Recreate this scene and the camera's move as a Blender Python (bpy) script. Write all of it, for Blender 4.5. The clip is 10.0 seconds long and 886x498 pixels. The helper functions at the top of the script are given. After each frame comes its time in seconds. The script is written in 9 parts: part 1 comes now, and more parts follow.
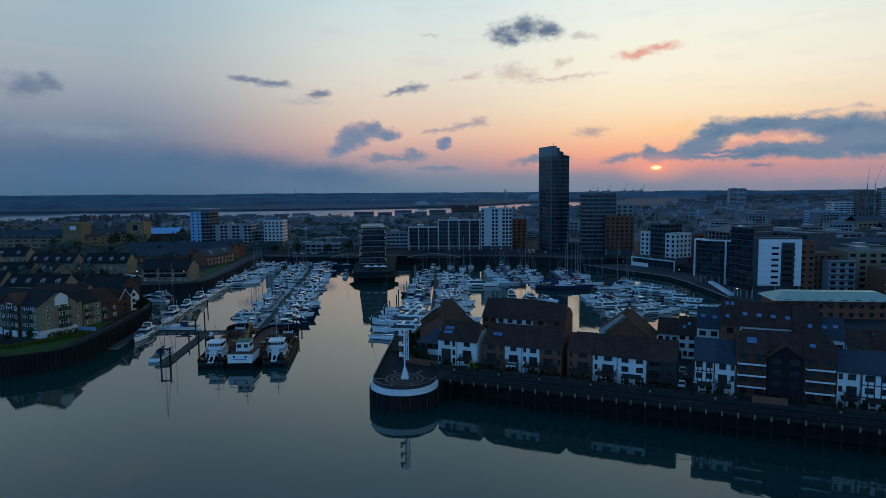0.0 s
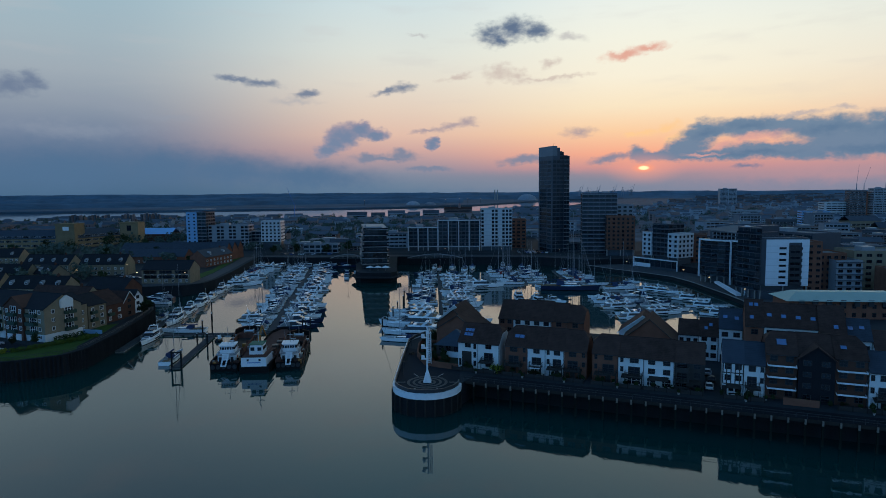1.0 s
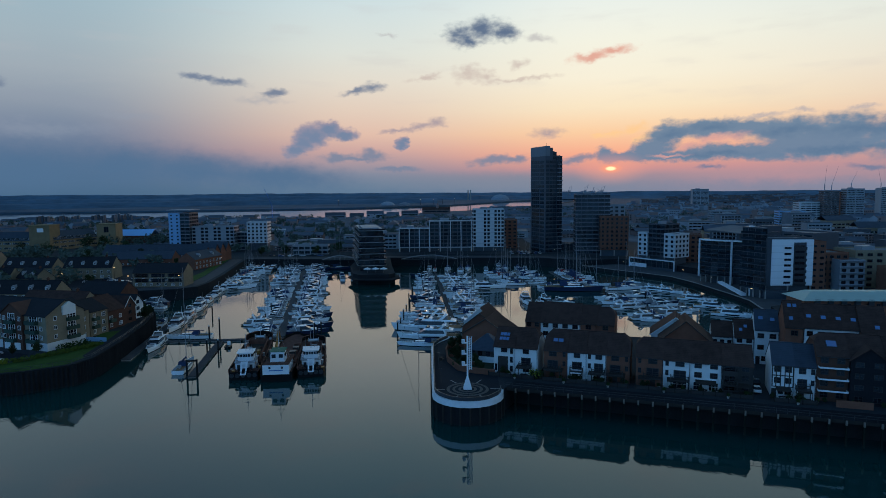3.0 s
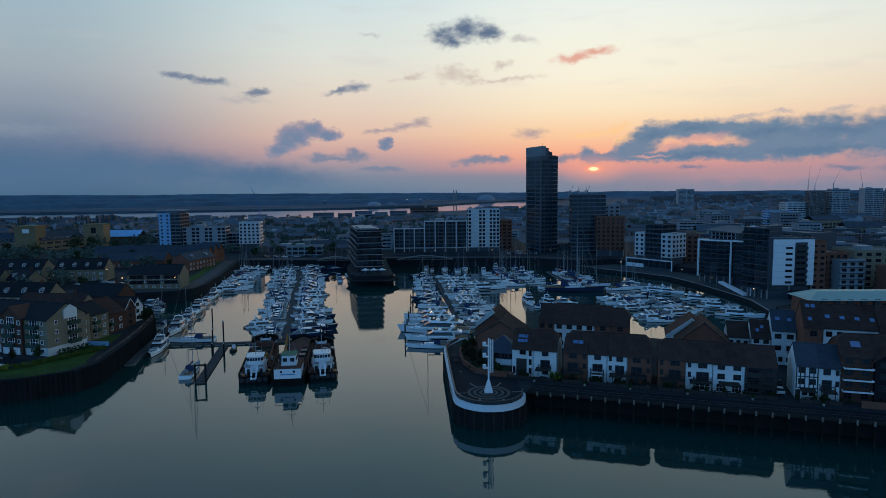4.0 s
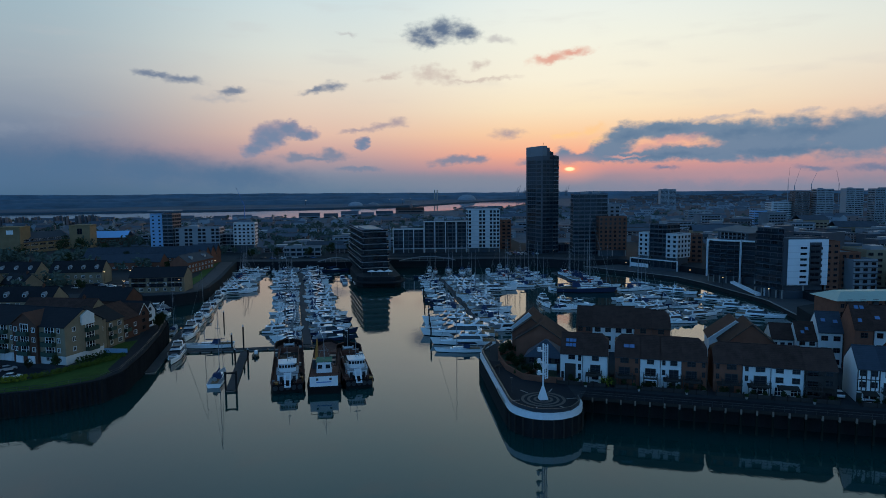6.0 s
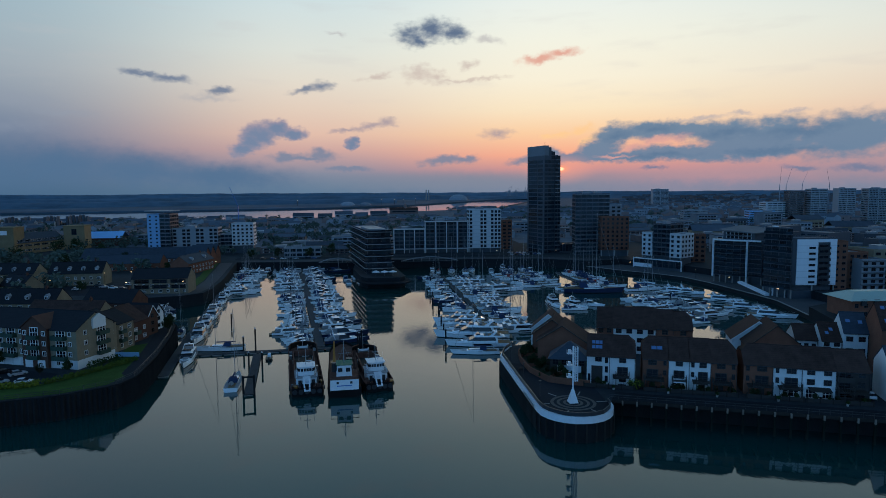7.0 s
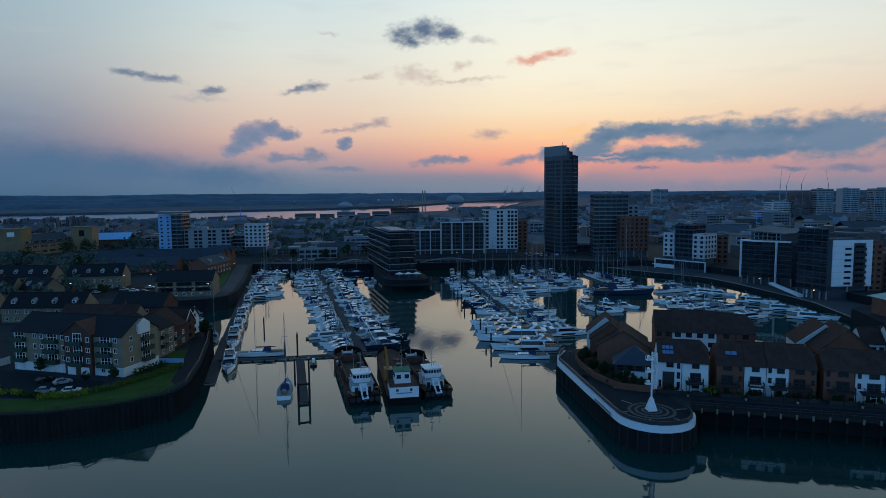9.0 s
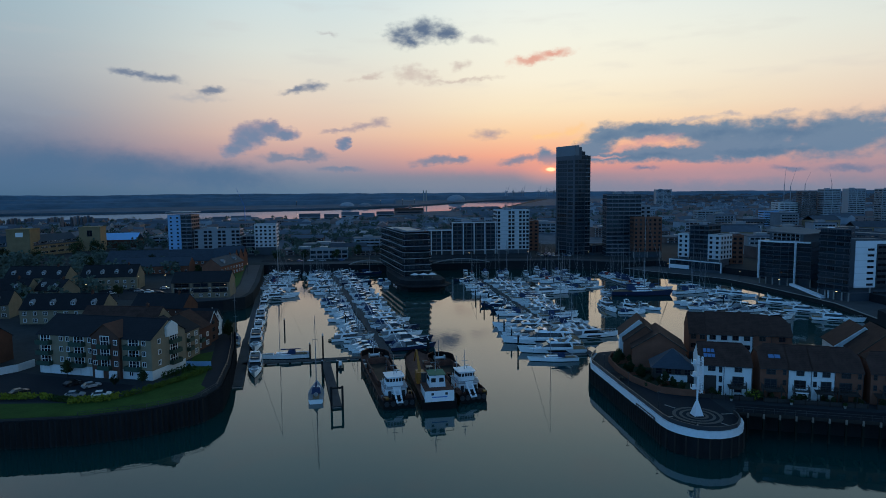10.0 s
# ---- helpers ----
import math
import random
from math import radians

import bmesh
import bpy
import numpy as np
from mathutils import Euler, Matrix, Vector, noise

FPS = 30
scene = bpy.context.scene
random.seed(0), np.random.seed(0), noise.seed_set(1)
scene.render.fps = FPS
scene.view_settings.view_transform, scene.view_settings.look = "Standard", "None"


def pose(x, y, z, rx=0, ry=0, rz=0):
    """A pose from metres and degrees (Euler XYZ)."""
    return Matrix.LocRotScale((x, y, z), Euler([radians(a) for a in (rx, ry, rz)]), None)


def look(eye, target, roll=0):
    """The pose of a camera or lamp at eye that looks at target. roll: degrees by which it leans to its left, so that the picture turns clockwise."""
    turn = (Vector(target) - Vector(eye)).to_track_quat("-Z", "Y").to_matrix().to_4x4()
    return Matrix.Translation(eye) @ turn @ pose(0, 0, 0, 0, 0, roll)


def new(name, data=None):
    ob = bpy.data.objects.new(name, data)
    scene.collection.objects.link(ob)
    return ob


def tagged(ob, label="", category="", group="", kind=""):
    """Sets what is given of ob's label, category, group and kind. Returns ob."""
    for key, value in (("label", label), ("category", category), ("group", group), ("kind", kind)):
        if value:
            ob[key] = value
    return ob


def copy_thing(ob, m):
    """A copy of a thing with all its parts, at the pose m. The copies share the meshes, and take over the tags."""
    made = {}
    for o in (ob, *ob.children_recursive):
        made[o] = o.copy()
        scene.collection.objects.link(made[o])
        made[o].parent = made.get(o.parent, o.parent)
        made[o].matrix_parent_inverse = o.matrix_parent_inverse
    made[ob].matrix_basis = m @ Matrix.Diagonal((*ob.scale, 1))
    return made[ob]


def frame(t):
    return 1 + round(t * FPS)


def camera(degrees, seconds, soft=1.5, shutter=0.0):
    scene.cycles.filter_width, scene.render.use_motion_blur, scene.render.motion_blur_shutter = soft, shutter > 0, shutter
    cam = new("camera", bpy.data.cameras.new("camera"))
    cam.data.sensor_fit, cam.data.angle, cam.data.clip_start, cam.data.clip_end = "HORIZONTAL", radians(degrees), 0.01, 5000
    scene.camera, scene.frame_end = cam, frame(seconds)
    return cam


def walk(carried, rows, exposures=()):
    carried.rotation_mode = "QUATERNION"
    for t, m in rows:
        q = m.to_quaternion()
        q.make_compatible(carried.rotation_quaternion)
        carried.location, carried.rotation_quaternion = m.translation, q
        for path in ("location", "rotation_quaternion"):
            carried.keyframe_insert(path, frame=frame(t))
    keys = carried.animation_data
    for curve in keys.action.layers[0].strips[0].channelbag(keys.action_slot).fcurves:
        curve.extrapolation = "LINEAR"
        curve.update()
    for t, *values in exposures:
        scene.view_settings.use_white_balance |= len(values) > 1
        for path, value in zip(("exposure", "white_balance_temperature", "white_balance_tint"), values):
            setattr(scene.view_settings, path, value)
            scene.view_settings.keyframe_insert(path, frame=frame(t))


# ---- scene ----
cam = camera(70.3, 10.0, soft=0.85)
METRES, EYE, TILT, LEAN, TURN = 89.0, 51.4, 0.0, 0.0, 2.7
ROWS = [
    (0.0, 0.0, 0.0, 0.0, -0.05, -5.34, 0.56),
    (0.5, -0.0466, 0.0151, 0.0002, -0.56, -5.34, 0.55),
    (1.0, -0.0937, 0.0309, 0.0006, -1.07, -5.34, 0.54),
    (1.5, -0.14, 0.0471, 0.0007, -1.67, -5.33, 0.53),
    (2.0, -0.1864, 0.0638, 0.0009, -2.32, -5.34, 0.53),
    (2.5, -0.2326, 0.081, 0.0013, -3.06, -5.34, 0.53),
    (4.0, -0.3709, 0.1368, 0.0023, -5.27, -5.34, 0.51),
    (4.5, -0.4168, 0.1562, 0.0026, -5.91, -5.35, 0.51),
    (5.0, -0.4626, 0.1761, 0.003, -6.35, -5.35, 0.51),
    (5.5, -0.5082, 0.1966, 0.0035, -6.82, -5.35, 0.5),
    (7.0, -0.6424, 0.2617, 0.0044, -8.26, -5.38, 0.49),
    (7.5, -0.6876, 0.2837, 0.0046, -8.57, -5.37, 0.5),
    (8.0, -0.7331, 0.3056, 0.0047, -8.74, -5.36, 0.49),
    (8.5, -0.7788, 0.3272, 0.0057, -8.82, -5.35, 0.5),
    (9.0, -0.8251, 0.3484, 0.0062, -8.92, -5.35, 0.52),
    (9.5, -0.8718, 0.3704, 0.007, -8.98, -5.35, 0.52),
    (10.0, -0.9183, 0.3931, 0.008, -8.98, -5.35, 0.51),
]
walk(cam, [(t, pose(0, 0, EYE, TILT, LEAN, TURN) @ pose(METRES * x, METRES * y, METRES * z, 90 + pitch, roll, yaw)) for t, x, y, z, yaw, pitch, roll in ROWS])

# ---- world: dusk sky, sun low behind cloud ----
SUN_AZ, SUN_EL = 15.95, 1.75


def lin(r, g, b):
    """sRGB 0-255 to linear."""
    return tuple(((c / 255) / 12.92 if c < 10 else ((c / 255 + 0.055) / 1.055) ** 2.4) for c in (r, g, b))


world = bpy.data.worlds.new("dusk_sky")
scene.world = world
world.use_nodes = True
wt = world.node_tree
wt.nodes.clear()


def op(o, a, b=0.0, c=0.0):
    n = wt.nodes.new("ShaderNodeMath")
    n.operation = o
    for i, v in enumerate((a, b, c)):
        if isinstance(v, (int, float)):
            n.inputs[i].default_value = v
        else:
            wt.links.new(v, n.inputs[i])
    return n.outputs[0]


def ramp_range(v, a, b, smooth=True):
    n = wt.nodes.new("ShaderNodeMapRange")
    n.interpolation_type = "SMOOTHSTEP" if smooth else "LINEAR"
    wt.links.new(v, n.inputs[0])
    n.inputs[1].default_value, n.inputs[2].default_value = a, b
    return n.outputs[0]


def sky_mix(f, a, b):
    n = wt.nodes.new("ShaderNodeMix")
    n.data_type = "RGBA"
    for s, v in ((n.inputs[0], f), (n.inputs[6], a), (n.inputs[7], b)):
        if isinstance(v, tuple):
            s.default_value = (*v, 1)
        elif isinstance(v, float):
            s.default_value = v
        else:
            wt.links.new(v, s)
    return n.outputs[2]


def sky_ramp(f, stops):
    n = wt.nodes.new("ShaderNodeValToRGB")
    cr = n.color_ramp
    while len(cr.elements) < len(stops):
        cr.elements.new(0.5)
    for e, (p, c) in zip(cr.elements, stops):
        e.position, e.color = p, (*lin(*c), 1)
    wt.links.new(f, n.inputs[0])
    return n.outputs[0]


tc = wt.nodes.new("ShaderNodeTexCoord")
nrm = wt.nodes.new("ShaderNodeVectorMath")
nrm.operation = "NORMALIZE"
wt.links.new(tc.outputs["Generated"], nrm.inputs[0])
sep = wt.nodes.new("ShaderNodeSeparateXYZ")
wt.links.new(nrm.outputs[0], sep.inputs[0])
az = op("DEGREES", op("ARCTAN2", sep.outputs[0], sep.outputs[1]))
el = op("DEGREES", op("ARCSINE", sep.outputs[2]))
beside = op("SUBTRACT", az, SUN_AZ)
off = op("ADD", op("MULTIPLY", op("ABSOLUTE", beside), 1.12), op("MULTIPLY", op("MAXIMUM", beside, 0.0), -0.42))
lift = op("DIVIDE", el, 30.0)

# colours by height above the horizon (0 to 30 degrees) at the sun, well to its side, and away from it
to_sun = sky_ramp(lift, [(0.0, (118, 132, 155)), (0.02, (130, 135, 155)), (0.04, (158, 140, 152)), (0.06, (206, 148, 146)), (0.1, (248, 172, 142)), (0.165, (252, 207, 164)),
                         (0.233, (251, 230, 196)), (0.317, (249, 240, 217)), (0.42, (244, 243, 227)), (0.53, (234, 241, 235)), (0.75, (182, 212, 218)), (1.0, (130, 180, 204))])
to_mid = sky_ramp(lift, [(0.0, (98, 124, 150)), (0.02, (110, 130, 153)), (0.05, (132, 139, 158)), (0.085, (172, 152, 160)), (0.12, (206, 168, 162)), (0.165, (226, 190, 172)),
                         (0.233, (228, 206, 188)), (0.317, (228, 220, 206)), (0.4, (222, 226, 218)), (0.53, (208, 224, 226)), (0.75, (160, 196, 210)), (1.0, (108, 164, 194))])
to_side = sky_ramp(lift, [(0.0, (72, 104, 134)), (0.05, (82, 110, 140)), (0.1, (98, 118, 146)), (0.165, (117, 133, 157)), (0.233, (142, 154, 169)),
                          (0.317, (160, 172, 182)), (0.4, (162, 180, 190)), (0.56, (156, 186, 200)), (1.0, (98, 140, 176))])
to_back = sky_ramp(lift, [(0.0, (92, 148, 206)), (0.2, (114, 184, 248)), (0.5, (108, 182, 252)), (1.0, (88, 158, 230))])
nishita = wt.nodes.new("ShaderNodeTexSky")
nishita.sky_type, nishita.sun_disc = "NISHITA", False
nishita.sun_elevation, nishita.sun_rotation = radians(SUN_EL), radians(SUN_AZ)
dome = wt.nodes.new("ShaderNodeVectorMath")
dome.operation = "MULTIPLY"
wt.links.new(nishita.outputs[0], dome.inputs[0])
dome.inputs[1].default_value = (0.116, 0.262, 0.465)
sky = sky_mix(ramp_range(off, 1.0, 25.0), to_sun, to_mid)
sky = sky_mix(ramp_range(off, 24.0, 52.0), sky, to_side)
sky = sky_mix(ramp_range(off, 60.0, 130.0), sky, to_back)
sky = sky_mix(ramp_range(el, 24.0, 65.0), sky, dome.outputs[0])

# cloud field: heading and height in degrees, gently warped by two sizes of noise
spot = wt.nodes.new("ShaderNodeCombineXYZ")
wt.links.new(az, spot.inputs[0]), wt.links.new(el, spot.inputs[1])


def sky_noise(scale, detail, rough, stretch=1.0):
    mp = wt.nodes.new("ShaderNodeMapping")
    mp.inputs["Scale"].default_value = (scale, scale * stretch, scale)
    wt.links.new(spot.outputs[0], mp.inputs[0])
    n = wt.nodes.new("ShaderNodeTexNoise")
    n.inputs["Scale"].default_value, n.inputs["Detail"].default_value, n.inputs["Roughness"].default_value = 1.0, detail, rough
    wt.links.new(mp.outputs[0], n.inputs["Vector"])
    return n


def scaled(v, k):
    n = wt.nodes.new("ShaderNodeVectorMath")
    n.operation = "MULTIPLY"
    wt.links.new(v, n.inputs[0])
    n.inputs[1].default_value = k
    return n.outputs[0]


def summed(a, b):
    n = wt.nodes.new("ShaderNodeVectorMath")
    wt.links.new(a, n.inputs[0])
    if isinstance(b, tuple):
        n.inputs[1].default_value = b
    else:
        wt.links.new(b, n.inputs[1])
    return n.outputs[0]


broad = summed(sky_noise(0.55, 3.0, 0.55, 1.5).outputs[1], (-0.5, -0.5, -0.5))
billow = summed(sky_noise(1.7, 4.0, 0.55, 1.4).outputs[1], (-0.5, -0.5, -0.5))
place = summed(spot.outputs[0], summed(scaled(broad, (1.6, 0.9, 0.0)), scaled(billow, (0.8, 0.55, 0.0))))
fluff = op("SUBTRACT", sky_noise(1.0, 3.5, 0.5, 1.6).outputs[0], 0.5)
haze = op("SUBTRACT", sky_noise(0.12, 4.0, 0.5, 5.0).outputs[0], 0.5)


def cloud(sky, lumps, colour, dense=1.0, soft=0.55, torn=1.2):
    """Lays one cloud over the sky: lumps are ovals (heading, height, half width, half height, tilt) that melt together."""
    far = None
    for ca, ce, wa, we, tilt in lumps:
        m = wt.nodes.new("ShaderNodeMapping")
        m.vector_type = "TEXTURE"
        m.inputs["Location"].default_value, m.inputs["Rotation"].default_value, m.inputs["Scale"].default_value = (ca, ce, 0), (0, 0, radians(tilt)), (wa * 1.15, we * 1.2, 1)
        wt.links.new(place if far is None else summed(place, scaled(far, (1e-6, 1e-6, 0.0))), m.inputs[0])
        n = wt.nodes.new("ShaderNodeVectorMath")
        n.operation = "LENGTH"
        wt.links.new(m.outputs[0], n.inputs[0])
        far = n.outputs["Value"] if far is None else op("SMOOTH_MIN", far, n.outputs["Value"], 0.25)
    body = op("ADD", op("SUBTRACT", 1.12, far), op("MULTIPLY", fluff, torn))
    return sky_mix(op("MULTIPLY", ramp_range(body, -0.1, soft * 1.45), dense), sky, lin(*colour))


# thin veils high up, streaked along the horizon
sky = sky_mix(op("MULTIPLY", op("MULTIPLY", ramp_range(haze, 0.02, 0.22), ramp_range(el, 5.0, 9.0)), 0.16), sky, lin(196, 190, 192))
# pink glow under the bank beside the sun
sky = cloud(sky, [(30.0, 1.0, 16.0, 1.5, 0), (46.0, 1.0, 14.0, 1.5, 0)], (204, 150, 154), 0.55, 0.9, 0.2)
sky = cloud(sky, [(34.0, 0.1, 26.0, 0.6, 0)], (124, 136, 160), 0.6, 0.9, 0.2)
sky = cloud(sky, [(9.0, 0.6, 14.0, 1.0, 0)], (128, 137, 155), 0.8, 0.9, 0.3)
# broad blue bank low over the estuary
sky = cloud(sky, [(-32.4, 1.8, 7.6, 2.0, 0), (-25.6, 2.2, 5.6, 1.75, 2), (-20.3, 2.0, 6.0, 1.5, -3), (-41.0, 1.8, 9.0, 2.2, 0), (-13.8, 1.3, 7.0, 1.2, -3), (-55.0, 3.0, 12.0, 3.0, 0)], (80, 112, 145), 0.88, 0.7, 0.3)
# thin grey sheets
sky = cloud(sky, [(-14.4, 7.8, 2.0, 0.3, 0), (-27.9, 7.0, 3.4, 0.6, -4), (-25.3, 6.2, 3.0, 0.35, -4), (-31.1, 7.4, 2.2, 0.55, 0), (-32.0, 5.0, 6.0, 0.6, 0)], (146, 156, 172), 0.45, 0.9, 1.0)
sky = cloud(sky, [(3.5, 10.2, 1.4, 0.75, 0), (7.8, 9.6, 4.0, 0.2, 3), (5.0, 10.0, 1.0, 0.55, 0), (-0.3, 9.9, 1.5, 0.24, 10), (8.0, 10.9, 0.8, 0.4, 0)], (192, 172, 166), 0.6, 0.8, 1.9)
# small dark clouds
sky = cloud(sky, [(2.8, 13.4, 1.5, 0.9, 0), (4.9, 13.8, 1.8, 1.0, 5), (6.7, 13.5, 1.3, 0.7, -5), (3.5, 12.8, 1.1, 0.55, 0)], (98, 116, 142), 1.0, 0.75, 1.3)
sky = cloud(sky, [(9.6, 13.0, 1.6, 0.35, -8), (-3.7, 13.5, 0.8, 0.2, 0)], (176, 172, 176), 0.6, 0.8, 1.5)
sky = cloud(sky, [(-6.4, 8.7, 1.6, 0.3, 8), (-5.0, 9.1, 1.1, 0.45, 0), (-19.5, 9.5, 1.6, 0.27, -6), (-17.3, 9.2, 1.7, 0.33, -3), (-13.5, 8.4, 1.3, 0.33, 4), (-34.2, 8.4, 0.9, 0.7, 0), (-35.6, 8.0, 1.4, 0.8, 0), (-40.0, 8.4, 3.0, 1.0, 0)], (108, 124, 150), 0.9, 0.7, 1.0)
sky = cloud(sky, [(14.2, 11.3, 1.8, 0.41, 8), (16.0, 11.7, 1.7, 0.36, 8)], (226, 162, 144), 0.9, 0.7, 1.2)
sky = cloud(sky, [(-1.1, 5.6, 2.3, 0.3, 8), (0.6, 6.1, 1.0, 0.4, 0), (-3.1, 5.3, 1.5, 0.2, 5), (10.5, 4.9, 1.5, 0.46, 3)], (156, 146, 160), 0.8, 0.85, 1.2)
# cumulus with a paler, warmer rim
CUMULUS = [(-11.9, 3.7, 1.15, 0.65, 20), (-10.4, 4.9, 1.35, 0.95, 15), (-9.0, 5.5, 1.05, 0.65, 0), (-7.7, 5.1, 1.1, 0.45, -8), (-11.2, 4.3, 1.1, 0.8, 25), (-2.5, 4.2, 0.55, 0.5, 40), (-2.2, 4.6, 0.4, 0.3, 0)]
sky = cloud(sky, CUMULUS, (158, 148, 164), 1.0, 0.4, 0.9)
sky = cloud(sky, [(a, e - 0.1, w * 0.86, h * 0.82, t) for a, e, w, h, t in CUMULUS], (116, 134, 162), 0.95, 0.6, 0.9)
sky = cloud(sky, [(-8.3, 3.0, 1.6, 0.42, 0), (-5.3, 3.2, 1.3, 0.46, 0), (-6.9, 2.9, 3.0, 0.22, 0), (-2.9, 1.9, 2.0, 0.25, 0), (5.8, 2.6, 2.3, 0.42, 4), (7.5, 2.8, 1.3, 0.3, 4), (13.0, 2.6, 1.7, 0.36, 8)], (122, 134, 158), 0.9, 0.6, 1.0)
# the long bank beside the sun: bright edges, blue body, rosy rifts in it
sky = cloud(sky, [(16.1, 4.6, 1.8, 0.25, 6), (17.9, 5.1, 0.9, 0.45, 20), (14.9, 4.6, 0.6, 0.2, 0), (19.0, 4.4, 1.4, 0.4, 20)], (255, 206, 150), 0.85, 0.7, 1.5)
sky = cloud(sky, [(15.4, 3.0, 0.85, 0.6, 0), (16.9, 2.8, 1.9, 0.42, 4), (19.1, 3.4, 2.1, 0.75, 14), (20.7, 4.6, 1.8, 0.85, 10), (23.6, 4.9, 2.6, 0.75, 2), (26.6, 4.8, 2.9, 0.75, -2), (29.6, 4.4, 2.6, 0.95, 4), (32.8, 4.1, 3.4, 1.35, 4), (30.4, 3.5, 2.4, 0.7, 0),
                  (26.7, 2.9, 5.3, 0.63, -2), (32.1, 3.2, 4.8, 0.85, 2), (22.5, 2.8, 4.8, 0.45, 0), (38.0, 3.9, 4.0, 1.5, 3), (45.0, 4.2, 6.0, 1.7, 0), (18.9, 2.7, 2.8, 0.42, 3)], (101, 131, 159), 0.95, 0.42, 0.7)
sky = cloud(sky, [(20.9, 4.5, 1.3, 0.5, 10), (24.0, 5.0, 2.0, 0.4, 2), (29.6, 4.4, 2.4, 0.45, 4), (34.5, 4.4, 3.3, 0.6, 4), (24.0, 2.75, 4.0, 0.25, 0), (33.0, 2.9, 4.0, 0.35, 2)], (88, 117, 148), 0.7, 0.9, 1.2)
sky = cloud(sky, [(24.4, 4.0, 2.3, 0.42, 5), (22.0, 3.5, 0.9, 0.22, 10), (20.6, 2.75, 1.6, 0.14, 2)], (222, 164, 156), 0.8, 0.7, 1.0)
sky = cloud(sky, [(30.5, 6.0, 1.2, 0.18, 0), (27.8, 5.75, 2.4, 0.18, 2), (34.3, 5.9, 1.4, 0.18, 4)], (176, 170, 176), 0.7, 0.8, 1.0)
sky = cloud(sky, [(34.9, 1.5, 1.4, 0.24, 0), (39.0, 1.4, 1.9, 0.32, 0), (24.1, 1.8, 0.95, 0.24, 0)], (110, 124, 154), 0.85, 0.7, 1.0)

# the sun's own disc, half veiled, and its glow
gone = op("SQRT", op("ADD", op("POWER", op("SUBTRACT", az, SUN_AZ), 2.0), op("POWER", op("MULTIPLY", op("SUBTRACT", el, SUN_EL), 2.4), 2.0)))
sky = sky_mix(op("MULTIPLY", ramp_range(gone, 4.0, 0.3), 0.5), sky, (1.0, 0.38, 0.26))
sky = sky_mix(op("MULTIPLY", ramp_range(gone, 1.2, 0.3), 0.9), sky, (1.0, 0.36, 0.22))
sky = sky_mix(ramp_range(gone, 0.55, 0.25), sky, (1.7, 1.0, 0.55))
bg = wt.nodes.new("ShaderNodeBackground")
wt.links.new(sky, bg.inputs[0])
bg.inputs[1].default_value = 1.0
wo = wt.nodes.new("ShaderNodeOutputWorld")
wt.links.new(bg.outputs[0], wo.inputs[0])

sun = new("sun", bpy.data.lights.new("sun", "SUN"))
sun.data.energy, sun.data.angle, sun.data.color = 0.12, radians(3.0), (1.0, 0.55, 0.32)
sa, se = radians(SUN_AZ), radians(SUN_EL)
sun.matrix_world = look((0, 0, 300), (-math.sin(sa) * 100, -math.cos(sa) * 100, 300 - 100 * math.tan(se)))

# ---- materials ----
MATS = {}


